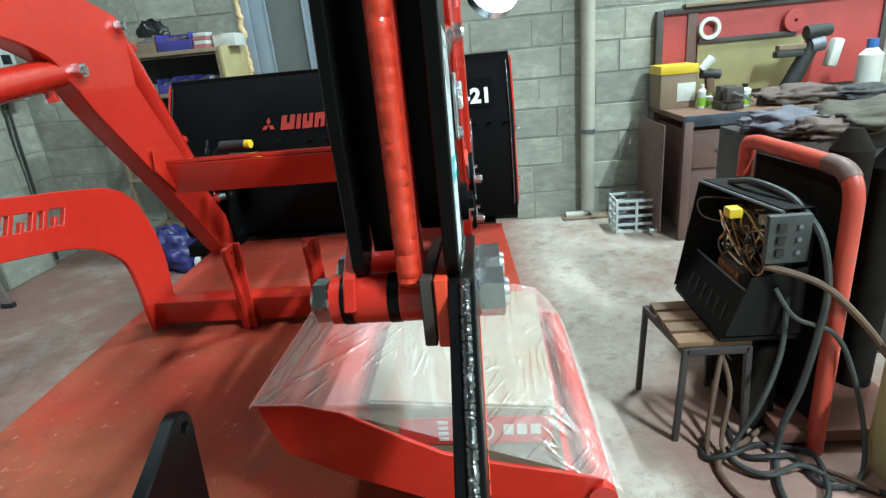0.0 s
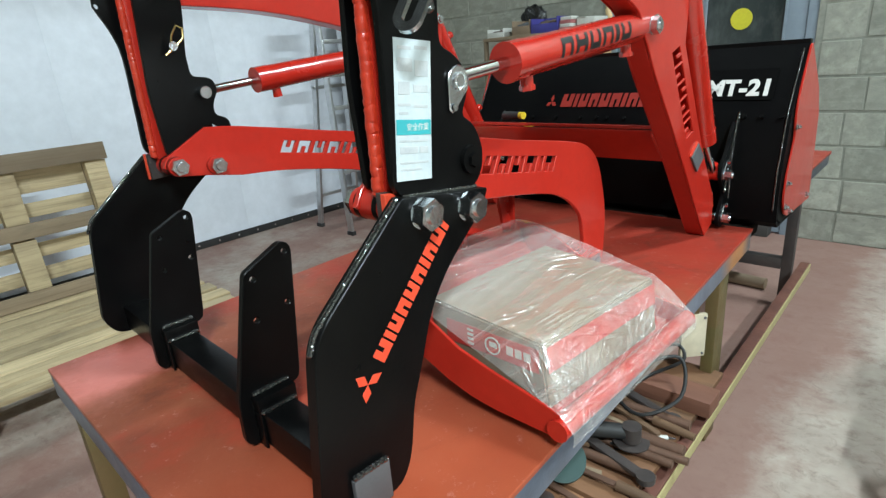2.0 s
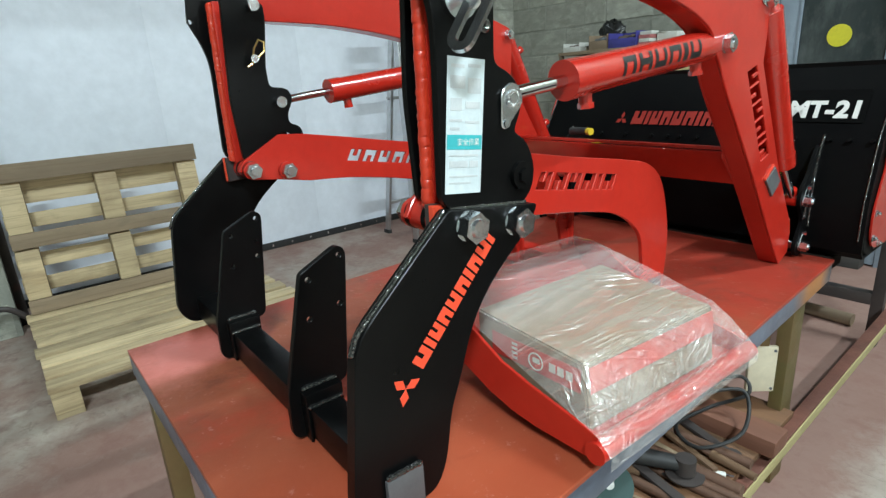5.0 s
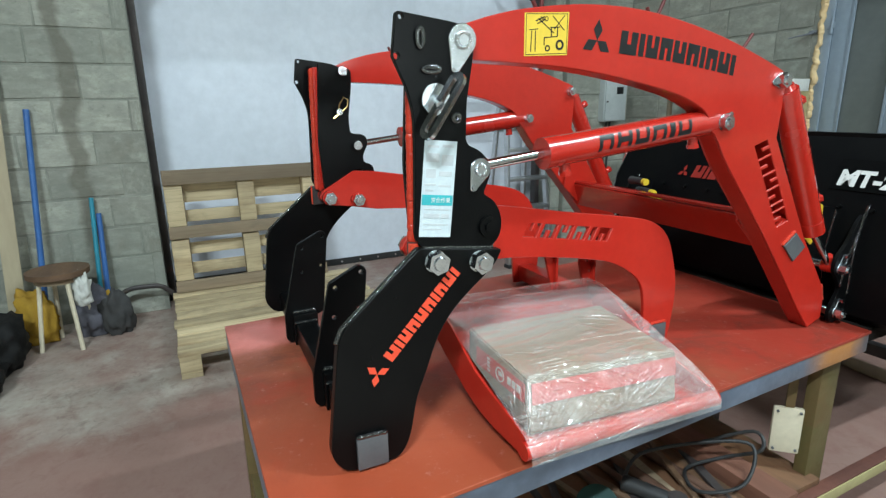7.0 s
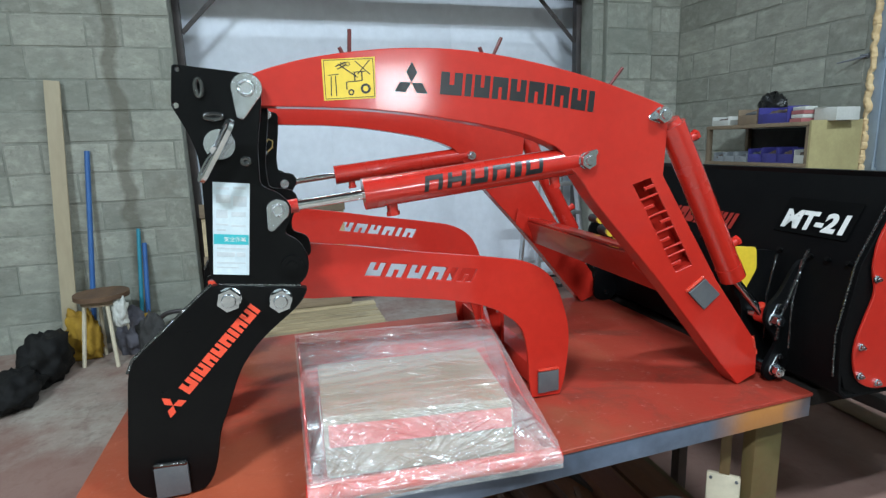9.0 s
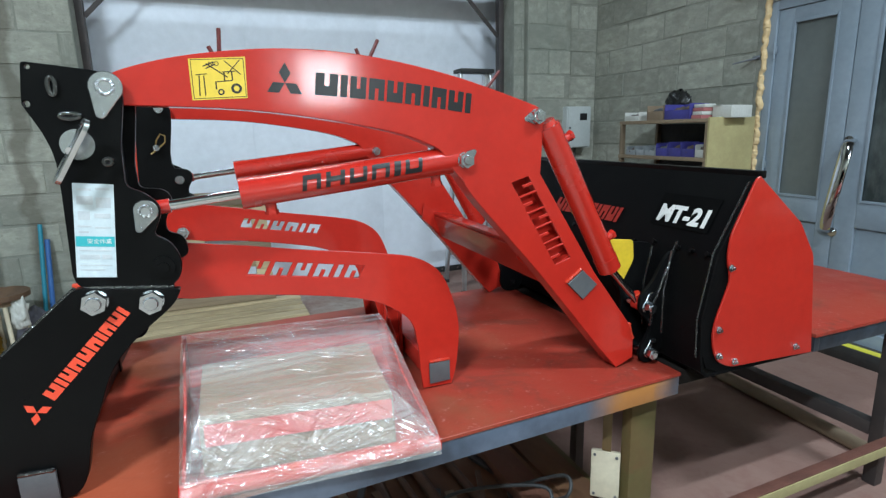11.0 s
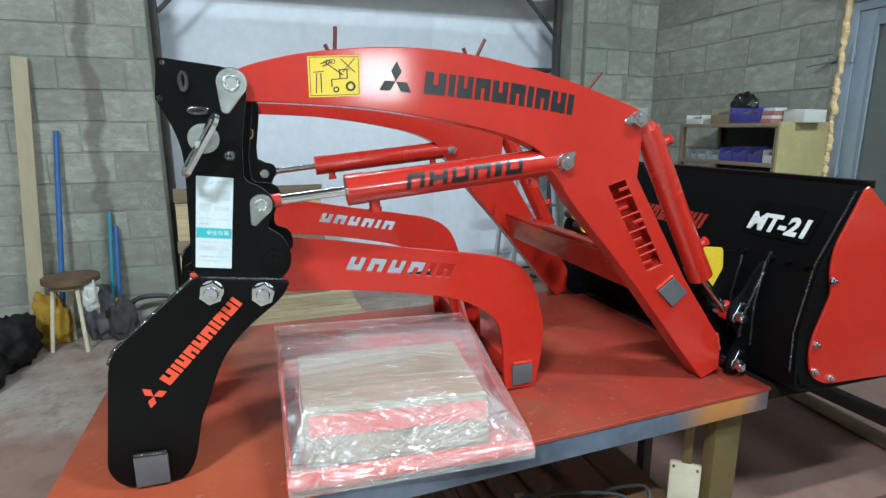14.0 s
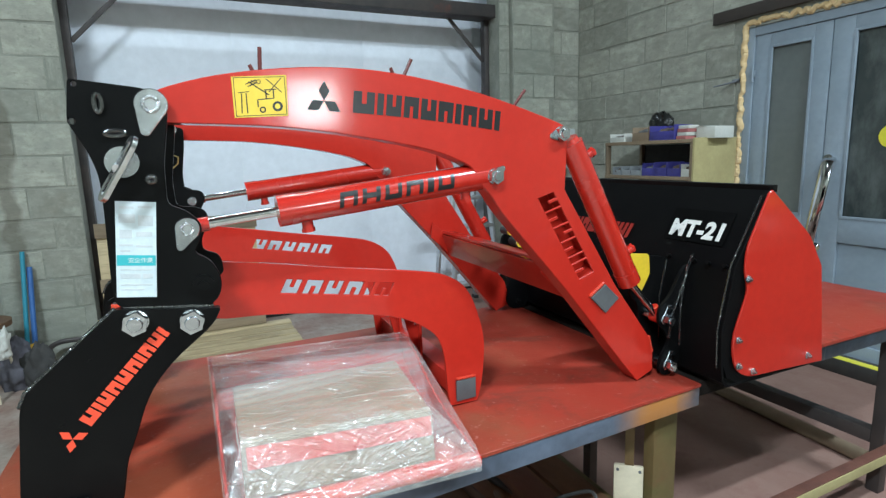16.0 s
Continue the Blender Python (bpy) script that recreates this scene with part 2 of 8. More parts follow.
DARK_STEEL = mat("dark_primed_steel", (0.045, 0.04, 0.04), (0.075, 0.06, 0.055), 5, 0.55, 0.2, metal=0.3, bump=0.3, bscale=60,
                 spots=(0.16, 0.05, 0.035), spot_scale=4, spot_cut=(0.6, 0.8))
GREY_CAP = mat("grey_plastic_cap", (0.075, 0.077, 0.082), (0.095, 0.096, 0.10), 20, 0.55, 0.1, bump=0.1, bscale=150)
DECAL_BLACK = mat("black_decal", (0.002, 0.002, 0.002), (0.003, 0.003, 0.003), 30, 0.5, 0.1, spec=0.04)
# red print of the bucket, darkened because it lies in shade
SHADED_PRINT = mat("shaded_red_print", (0.30, 0.024, 0.016), (0.25, 0.020, 0.014), 12, 0.5, 0.1, spec=0.2)
ORANGE = mat("orange_red_vinyl", (0.80, 0.075, 0.03), (0.76, 0.07, 0.03), 8, 0.4, 0.1)
WHITE_VINYL = mat("white_vinyl", (0.72, 0.71, 0.68), (0.66, 0.65, 0.62), 30, 0.45, 0.1)
INK = mat("black_vinyl", (0.01, 0.01, 0.011), (0.013, 0.013, 0.014), 30, 0.35, 0.1)
LABEL = mat("white_label", (0.58, 0.64, 0.66), (0.50, 0.57, 0.60), 12, 0.4, 0.1)
TEAL = mat("teal_print", (0.05, 0.42, 0.45), (0.05, 0.38, 0.42), 12, 0.4, 0.1)
GREYINK = mat("grey_print", (0.45, 0.48, 0.5), (0.55, 0.57, 0.58), 40, 0.45, 0.1)
YELLOW = mat("yellow_sticker", (0.75, 0.52, 0.05), (0.72, 0.5, 0.05), 10, 0.4, 0.1)
BLOCK = mat("concrete_block", (0.37, 0.365, 0.31), (0.29, 0.29, 0.245), 4, 0.88, 0.1, bump=0.8, bscale=55, rand=0.17,
            spots=(0.45, 0.45, 0.38), spot_scale=3.0, spot_cut=(0.5, 0.75), spec=0.2)
MORTAR = mat("mortar", (0.345, 0.345, 0.295), (0.24, 0.242, 0.205), 9, 0.9, 0.08, bump=0.8, bscale=70, spec=0.2)
def add_stain(m, y0, width):
    """A dark damp streak that runs down the west wall."""
    nt = m.node_tree
    N, K = nt.nodes, nt.links
    b = N["Principled BSDF"]
    old = b.inputs["Base Color"].links[0].from_socket
    geo = N.new("ShaderNodeNewGeometry")
    sep = N.new("ShaderNodeSeparateXYZ")
    K.new(geo.outputs["Position"], sep.inputs[0])
    n = N.new("ShaderNodeTexNoise")
    n.inputs["Scale"].default_value, n.inputs["Detail"].default_value = 5.0, 5.0
    K.new(geo.outputs["Position"], n.inputs["Vector"])

    def calc(op, a, c):
        k = N.new("ShaderNodeMath")
        k.operation = op
        for sock, v in ((k.inputs[0], a), (k.inputs[1], c)):
            if isinstance(v, float):
                sock.default_value = v
            else:
                K.new(v, sock)
        return k.outputs[0]

    away = calc("ABSOLUTE", calc("SUBTRACT", calc("ADD", sep.outputs[1], calc("MULTIPLY", calc("SUBTRACT", n.outputs["Fac"], 0.5), 0.16)), y0), 0.0)
    edge = N.new("ShaderNodeMapRange")
    edge.inputs["From Min"].default_value, edge.inputs["From Max"].default_value = width * 0.5, width
    edge.inputs["To Min"].default_value, edge.inputs["To Max"].default_value = 0.55, 0.0
    K.new(away, edge.inputs["Value"])
    wall = calc("LESS_THAN", sep.outputs[0], -3.0)
    x = N.new("ShaderNodeMix")
    x.data_type = "RGBA"
    x.inputs["B"].default_value = (0.11, 0.095, 0.07, 1)
    K.new(calc("MULTIPLY", edge.outputs[0], wall), x.inputs["Factor"])
    K.new(old, x.inputs["A"])
    K.new(x.outputs["Result"], b.inputs["Base Color"])


def weather(m):
    """Pits, smears of mortar and broad grey-green clouds over blocks and joints alike."""
    nt = m.node_tree
    N, K = nt.nodes, nt.links
    b = N["Principled BSDF"]
    col = b.inputs["Base Color"].links[0].from_socket
    geo = N.new("ShaderNodeNewGeometry")
    for scale, detail, rough, lo, hi, most, colour in ((24.0, 8.0, 0.75, 0.57, 0.68, 0.55, (0.17, 0.17, 0.14)), (9.0, 7.0, 0.7, 0.60, 0.72, 0.45, (0.52, 0.51, 0.44)),
                                                       (1.3, 5.0, 0.6, 0.45, 0.68, 0.42, (0.21, 0.235, 0.20)), (3.5, 6.0, 0.65, 0.58, 0.70, 0.35, (0.19, 0.17, 0.13))):
        n = N.new("ShaderNodeTexNoise")
        n.inputs["Scale"].default_value, n.inputs["Detail"].default_value, n.inputs["Roughness"].default_value = scale, detail, rough
        K.new(geo.outputs["Position"], n.inputs["Vector"])
        r = N.new("ShaderNodeMapRange")
        r.inputs["From Min"].default_value, r.inputs["From Max"].default_value, r.inputs["To Max"].default_value = lo, hi, most
        K.new(n.outputs["Fac"], r.inputs["Value"])
        x = N.new("ShaderNodeMix")
        x.data_type = "RGBA"
        x.inputs["B"].default_value = (*colour, 1)
        K.new(r.outputs[0], x.inputs["Factor"])
        K.new(col, x.inputs["A"])
        col = x.outputs["Result"]
    K.new(col, b.inputs["Base Color"])


weather(BLOCK)
weather(MORTAR)
add_stain(BLOCK, -0.93, 0.06)
add_stain(MORTAR, -0.93, 0.06)
FLOOR = floor_material()
PLASTER = mat("white_gate_panel", (0.83, 0.87, 0.95), (0.79, 0.83, 0.91), 1.2, 0.5, 0.15, bump=0.05, bscale=12)
# the ceiling stays out of view; its dark colour limits bounced light
CEILING = mat("dark_unseen_ceiling", (0.07, 0.07, 0.068), (0.05, 0.05, 0.048), 2, 0.85, 0.1, bump=0.3, bscale=30)
DOOR_GREY = mat("grey_blue_door_paint", (0.27, 0.32, 0.375), (0.235, 0.285, 0.335), 3, 0.42, 0.12, bump=0.08, bscale=60)
FOAM = mat("expanding_foam", (0.62, 0.42, 0.20), (0.72, 0.54, 0.30), 20, 0.85, 0.1, bump=0.6, bscale=60)
WOOD = mat("pale_pine", (0.58, 0.46, 0.275), (0.48, 0.37, 0.215), 4, 0.65, 0.15, bump=0.5, bscale=60, rand=0.24, stretch=(1, 0.2, 1), spots=(0.30, 0.21, 0.11), spot_scale=5.0, spot_cut=(0.56, 0.70))
WOOD_GREY = mat("weathered_pine", (0.27, 0.20, 0.125), (0.21, 0.155, 0.10), 4, 0.72, 0.15, bump=0.5, bscale=60, rand=0.18, stretch=(1, 0.25, 1))
WOOD_DARK = mat("dirty_brown_wood", (0.19, 0.105, 0.055), (0.11, 0.064, 0.037), 6, 0.7, 0.15, bump=0.5, bscale=60, rand=0.2, stretch=(0.3, 1, 1))
def grain(m, along, depth):
    """Fine streaks, dark knots and grey dirt that follow the boards' length."""
    nt = m.node_tree
    N, K = nt.nodes, nt.links
    b = N["Principled BSDF"]
    col = b.inputs["Base Color"].links[0].from_socket
    co = N.new("ShaderNodeTexCoord")
    info = N.new("ShaderNodeObjectInfo")
    shift = N.new("ShaderNodeMath")
    shift.operation = "MULTIPLY"
    shift.inputs[1].default_value = 37.0
    K.new(info.outputs["Random"], shift.inputs[0])
    for scale, lo, hi, most, colour, ratio in ((95.0, 0.50, 0.68, depth, (0.13, 0.085, 0.045), 0.03), (22.0, 0.52, 0.70, depth * 0.9, (0.16, 0.115, 0.07), 0.10), (7.0, 0.60, 0.72, depth, (0.085, 0.065, 0.045), 0.6)):
        mp = N.new("ShaderNodeMapping")
        mp.inputs["Scale"].default_value = [ratio if k == along else 1.0 for k in range(3)]
        K.new(co.outputs["Object"], mp.inputs[0])
        K.new(shift.outputs[0], mp.inputs["Location"])
        n = N.new("ShaderNodeTexNoise")
        n.inputs["Scale"].default_value, n.inputs["Detail"].default_value, n.inputs["Distortion"].default_value = scale, 4.0, 0.4
        K.new(mp.outputs[0], n.inputs["Vector"])
        r = N.new("ShaderNodeMapRange")
        r.inputs["From Min"].default_value, r.inputs["From Max"].default_value, r.inputs["To Max"].default_value = lo, hi, most
        K.new(n.outputs["Fac"], r.inputs["Value"])
        x = N.new("ShaderNodeMix")
        x.data_type = "RGBA"
        x.inputs["B"].default_value = (*colour, 1)
        K.new(r.outputs[0], x.inputs["Factor"])
        K.new(col, x.inputs["A"])
        col = x.outputs["Result"]
    K.new(col, b.inputs["Base Color"])


grain(WOOD, 1, 0.34)
grain(WOOD_GREY, 1, 0.42)
CARD = mat("brown_cardboard", (0.26, 0.19, 0.125), (0.215, 0.155, 0.10), 5, 0.75, 0.1, bump=0.15, bscale=40)
CARD_RED = mat("red_box_print", (0.52, 0.05, 0.04), (0.46, 0.045, 0.035), 8, 0.6, 0.1)
RUBBER = mat("black_rubber", (0.016, 0.016, 0.017), (0.028, 0.027, 0.026), 10, 0.6, 0.15, bump=0.2, bscale=80)
HOSE = mat("grey_cable", (0.055, 0.06, 0.057), (0.03, 0.033, 0.03), 10, 0.6, 0.15)
CREAM = mat("cream_plastic", (0.70, 0.62, 0.46), (0.62, 0.54, 0.4), 6, 0.5, 0.15)
BLUE = mat("blue_plastic", (0.05, 0.15, 0.40), (0.04, 0.12, 0.34), 9, 0.4, 0.15)
NAVY = mat("blue_violet_bin", (0.03, 0.03, 0.15), (0.025, 0.025, 0.11), 9, 0.4, 0.15)
TURQ = mat("turquoise_plastic", (0.03, 0.26, 0.36), (0.03, 0.22, 0.3), 9, 0.45, 0.15)
OCHRE = mat("ochre_cloth", (0.50, 0.30, 0.03), (0.42, 0.24, 0.025), 9, 0.8, 0.15, bump=0.3)
CLOTH_DARK = mat("dark_grey_cloth", (0.035, 0.034, 0.033), (0.055, 0.052, 0.05), 7, 0.9, 0.08, bump=0.4, bscale=60)
CLOTH_GREY = mat("blue_grey_rag", (0.13, 0.125, 0.15), (0.08, 0.076, 0.088), 7, 0.9, 0.08, bump=0.4, bscale=60)
CLOTH_BROWN = mat("brown_rag", (0.14, 0.10, 0.085), (0.09, 0.065, 0.055), 7, 0.9, 0.08, bump=0.4, bscale=60)
WHITE_PL = mat("white_plastic", (0.62, 0.62, 0.58), (0.55, 0.55, 0.5), 8, 0.45, 0.12)
LIME = mat("lime_green_label", (0.28, 0.50, 0.04), (0.24, 0.44, 0.04), 12, 0.4, 0.1)
YELLOW_PL = mat("yellow_plastic", (0.70, 0.50, 0.03), (0.62, 0.42, 0.03), 10, 0.4, 0.15)
PEG_RED = mat("faded_red_board", (0.42, 0.055, 0.05), (0.36, 0.05, 0.045), 5, 0.6, 0.12, bump=0.1)
OLIVE = mat("pale_olive_board", (0.34, 0.29, 0.13), (0.28, 0.24, 0.11), 4, 0.65, 0.12, bump=0.1)
BROWN_METAL = mat("dusty_brown_cabinet", (0.125, 0.072, 0.062), (0.155, 0.09, 0.078), 5, 0.55, 0.15, metal=0.2, bump=0.2)
RED_PIPE = mat("worn_red_pipe", (0.50, 0.06, 0.035), (0.40, 0.05, 0.03), 8, 0.45, 0.15, bump=0.2, spots=(0.16, 0.13, 0.11), spot_scale=9, spot_cut=(0.62, 0.72))
ALU = mat("brushed_aluminium", (0.60, 0.61, 0.62), (0.52, 0.53, 0.54), 18, 0.32, 0.1, metal=0.9, bump=0.1)
ENAMEL_GREY = mat("light_grey_enamel", (0.50, 0.53, 0.52), (0.46, 0.49, 0.48), 8, 0.4, 0.1)
PIPE_PAINT = mat("painted_wall_pipe", (0.42, 0.40, 0.33), (0.34, 0.32, 0.27), 4, 0.5, 0.15, bump=0.15)


# pale spots are smudges plus reflection streaks painted into the glass colour
GLASS = mat("smudge_reflection_glass", (0.022, 0.030, 0.031), (0.045, 0.055, 0.055), 3, 0.13, 0.10, spec=0.7, stretch=(1, 1, 0.45),
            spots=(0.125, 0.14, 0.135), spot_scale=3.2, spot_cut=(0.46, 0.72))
FROSTED = mat("grey_frosted_pane", (0.15, 0.165, 0.158), (0.125, 0.14, 0.134), 2.2, 0.45, 0.12, bump=0.25, bscale=260, spec=0.35)


def film_material():
    """Clear stretch film: see-through, hazy along its creases, glossy."""
    m = bpy.data.materials.new("stretch_film")
    m.use_nodes = True
    nt = m.node_tree
    N, K = nt.nodes, nt.links
    b, out = N["Principled BSDF"], N["Material Output"]
    b.inputs["Base Color"].default_value = (0.80, 0.81, 0.80, 1)
    b.inputs["Roughness"].default_value = 0.16
    b.inputs["Specular IOR Level"].default_value = 1.0
    b.inputs["IOR"].default_value = 1.7
    b.inputs["Coat Weight"].default_value, b.inputs["Coat Roughness"].default_value = 1.0, 0.04
    co = N.new("ShaderNodeTexCoord")
    sep = N.new("ShaderNodeSeparateXYZ")
    K.new(co.outputs["Object"], sep.inputs[0])
    flat = N.new("ShaderNodeSeparateXYZ")
    K.new(co.outputs["UV"], flat.inputs[0])
    U, V = flat.outputs[0], flat.outputs[1]

    def math_node(op, a, c):
        k = N.new("ShaderNodeMath")
        k.operation = op
        for sock, v in ((k.inputs[0], a), (k.inputs[1], c)):
            if isinstance(v, float):
                sock.default_value = v
            else:
                K.new(v, sock)
        return k.outputs[0]

    def noise_of(p, q, seed, detail=1.0, distort=0.0):
        c = N.new("ShaderNodeCombineXYZ")
        K.new(p, c.inputs[0])
        K.new(q, c.inputs[1])
        c.inputs[2].default_value = seed
        n = N.new("ShaderNodeTexNoise")
        n.inputs["Scale"].default_value, n.inputs["Detail"].default_value, n.inputs["Distortion"].default_value = 1.0, detail, distort
        K.new(c.outputs[0], n.inputs["Vector"])
        return n.outputs["Fac"]

    def ramp(v, lo, hi, to_lo=0.0, to_hi=1.0):
        r = N.new("ShaderNodeMapRange")
        r.inputs["From Min"].default_value, r.inputs["From Max"].default_value = lo, hi
        r.inputs["To Min"].default_value, r.inputs["To Max"].default_value = to_lo, to_hi
        K.new(v, r.inputs["Value"])
        return r.outputs[0]

    def ridge(n, sharp):
        """Thin raised lines where the noise passes its middle."""
        return ramp(math_node("ABSOLUTE", math_node("SUBTRACT", n, 0.5), 0.0), 0.0, sharp, 1.0, 0.0)

    def straight(turn, across, along, seed, sharp):
        """Long straight creases that run at an angle over the sheet."""
        c, s = math.cos(turn), math.sin(turn)
        p = math_node("ADD", math_node("MULTIPLY", U, c * across), math_node("MULTIPLY", V, s * across))
        q = math_node("ADD", math_node("MULTIPLY", U, -s * along), math_node("MULTIPLY", V, c * along))
        return ridge(noise_of(p, q, seed), sharp)

    def fan(u0, v0, across, along, seed, sharp):
        """Creases that spread from the point where the film is pulled tight."""
        du, dv = math_node("SUBTRACT", U, u0), math_node("SUBTRACT", V, v0)
        angle = math_node("ARCTAN2", dv, du)
        far = math_node("SQRT", math_node("ADD", math_node("MULTIPLY", du, du), math_node("MULTIPLY", dv, dv)), 0.0)
        return ridge(noise_of(math_node("MULTIPLY", angle, across), math_node("MULTIPLY", far, along), seed), sharp)

    def spots(scale, seed, lo, hi):
        return ramp(noise_of(math_node("MULTIPLY", U, scale), math_node("MULTIPLY", V, scale), seed, 2.0), lo, hi)

    patch = noise_of(math_node("MULTIPLY", U, 7.0), math_node("MULTIPLY", V, 7.0), 3.0)
    slope = ramp(V, 0.20, 0.14, 0.0, 1.0)
    face = math_node("ADD", math_node("MULTIPLY", fan(0.06, -0.02, 22.0, 9.0, 1.5, 0.06), spots(9.0, 5.0, 0.45, 0.56)),
                     math_node("MULTIPLY", fan(0.56, -0.03, 22.0, 9.0, 8.5, 0.06), spots(9.0, 15.0, 0.47, 0.58)))
    face = math_node("ADD", face, math_node("MULTIPLY", straight(0.75, 75.0, 9.0, 2.0, 0.07), spots(12.0, 25.0, 0.51, 0.62)))
    face = math_node("ADD", face, math_node("MULTIPLY", straight(-0.55, 80.0, 10.0, 6.0, 0.07), spots(12.0, 35.0, 0.53, 0.64)))
    lid = math_node("MULTIPLY", straight(1.50, 46.0, 4.0, 12.0, 0.05), spots(7.0, 45.0, 0.50, 0.62))
    lid = math_node("ADD", lid, math_node("MULTIPLY", straight(1.05, 40.0, 5.0, 19.0, 0.05), spots(7.0, 55.0, 0.53, 0.64)))
    height = math_node("ADD", math_node("MULTIPLY", face, slope), math_node("MULTIPLY", lid, math_node("SUBTRACT", 1.05, slope)))
    bp = N.new("ShaderNodeBump")
    bp.inputs["Strength"].default_value, bp.inputs["Distance"].default_value = 1.0, 0.0024
    K.new(height, bp.inputs["Height"])
    K.new(bp.outputs[0], b.inputs["Normal"])
    K.new(bp.outputs[0], b.inputs["Coat Normal"])
    tr = N.new("ShaderNodeBsdfTransparent")
    tr.inputs[0].default_value = (0.97, 0.96, 0.95, 1)
    haze = math_node("ADD", ramp(patch, 0.35, 0.65, 0.07, 0.18), ramp(U, 0.42, 0.53, 0.0, 0.06))
    # whiter towards the back: reflected light put into the haze
    haze = math_node("ADD", haze, ramp(sep.outputs[0], 0.0, -0.12, 0.0, 0.08))
    haze = math_node("ADD", haze, math_node("MULTIPLY", math_node("MINIMUM", height, 1.0), 0.13))
    mx = N.new("ShaderNodeMixShader")
    K.new(haze, mx.inputs[0])
    K.new(tr.outputs[0], mx.inputs[1])
    K.new(b.outputs[0], mx.inputs[2])
    sheen = N.new("ShaderNodeBsdfGlossy")
    sheen.inputs["Color"].default_value, sheen.inputs["Roughness"].default_value = (0.135, 0.14, 0.14, 1), 0.10
    K.new(bp.outputs[0], sheen.inputs["Normal"])
    both = N.new("ShaderNodeAddShader")
    K.new(mx.outputs[0], both.inputs[0])
    K.new(sheen.outputs[0], both.inputs[1])
    broad = N.new("ShaderNodeBsdfGlossy")
    broad.inputs["Color"].default_value, broad.inputs["Roughness"].default_value = (0.08, 0.08, 0.078, 1), 0.50
    K.new(bp.outputs[0], broad.inputs["Normal"])
    all_gloss = N.new("ShaderNodeAddShader")
    K.new(both.outputs[0], all_gloss.inputs[0])
    K.new(broad.outputs[0], all_gloss.inputs[1])
    K.new(all_gloss.outputs[0], out.inputs[0])
    return m


FILM = film_material()


def glow(name, colour, strength):
    m = bpy.data.materials.new(name)
    m.use_nodes = True
    b = m.node_tree.nodes["Principled BSDF"]
    b.inputs["Emission Color"].default_value, b.inputs["Emission Strength"].default_value = (*colour, 1), strength
    return m


TUBE_GLOW = glow("lit_tube", (0.93, 1.0, 0.97), 6.0)
DAY_GLOW = glow("daylight_pane", (0.9, 0.97, 1.0), 4.0)


# ---- building helpers ----
def thing(name, at, label="", category="", group="", kind=""):
    ob = new(name)
    ob.location = at
    ob.empty_display_size = 0.05
    return tagged(ob, label, category, group, kind)


def under(ob, parent):
    """Parents a mesh that is built in world coordinates."""
    if parent:
        ob.parent = parent
        ob.matrix_parent_inverse = Matrix.Translation(-parent.location)
    return ob


def smooth_by_angle(me, angle=0.5):
    for p in me.polygons:
        p.use_smooth = True
    if len(me.polygons) >= 1000 and all(len(p.vertices) == 3 for p in me.polygons):
        return
    bm = bmesh.new()
    bm.from_mesh(me)
    for e in bm.edges:
        e.smooth = len(e.link_faces) == 2 and e.calc_face_angle(0) < angle
    bm.to_mesh(me)
    bm.free()


def part(name, bm, material, parent=None, label=""):
    me = bpy.data.meshes.new(name)
    bm.to_mesh(me)
    bm.free()
    me.materials.append(material)
    smooth_by_angle(me)
    return tagged(under(new(name, me), parent), label)


def box(bm, lo, hi, bevel=0.0, m=None):
    r = bmesh.ops.create_cube(bm, size=1)["verts"]
    lo, hi = Vector(lo), Vector(hi)
    for v in r:
        v.co = Vector([(lo[i] + hi[i]) / 2 + v.co[i] * (hi[i] - lo[i]) for i in range(3)])
    if bevel:
        edges = list({e for v in r for e in v.link_edges})
        out = bmesh.ops.bevel(bm, geom=edges, offset=bevel, segments=2, affect="EDGES", profile=0.6)
        r = list({v for f in out["faces"] for v in f.verts} | {v for v in r if v.is_valid})
    if m:
        bmesh.ops.transform(bm, matrix=m, verts=r)
    return bm


def boxes(items, bevel=0.0):
    bm = bmesh.new()
    for lo, hi in items:
        box(bm, lo, hi, bevel)
    return bm


def beam(bm, p, q, w, h, bevel=0.0, up=(0, 0, 1)):
    """A rectangular bar from p to q, w across and h along up."""
    p, q = Vector(p), Vector(q)
    d = (q - p).normalized()
    side = d.cross(Vector(up))
    side = side.normalized() if side.length > 1e-4 else Vector((1, 0, 0))
    top = side.cross(d)
    m = Matrix((( *d, 0), (*side, 0), (*top, 0), (0, 0, 0, 1))).transposed()
    m.translation = (p + q) / 2
    L = (q - p).length
    return box(bm, (-L / 2, -w / 2, -h / 2), (L / 2, w / 2, h / 2), bevel, m)


def rod(bm, p, q, r, r2=None, seg=20, caps=True):
    p, q = Vector(p), Vector(q)
    d = q - p
    m = Matrix.Translation((p + q) / 2) @ d.to_track_quat("Z", "Y").to_matrix().to_4x4()
    bmesh.ops.create_cone(bm, cap_ends=caps, segments=seg, radius1=r, radius2=r if r2 is None else r2, depth=d.length, matrix=m)
    return bm


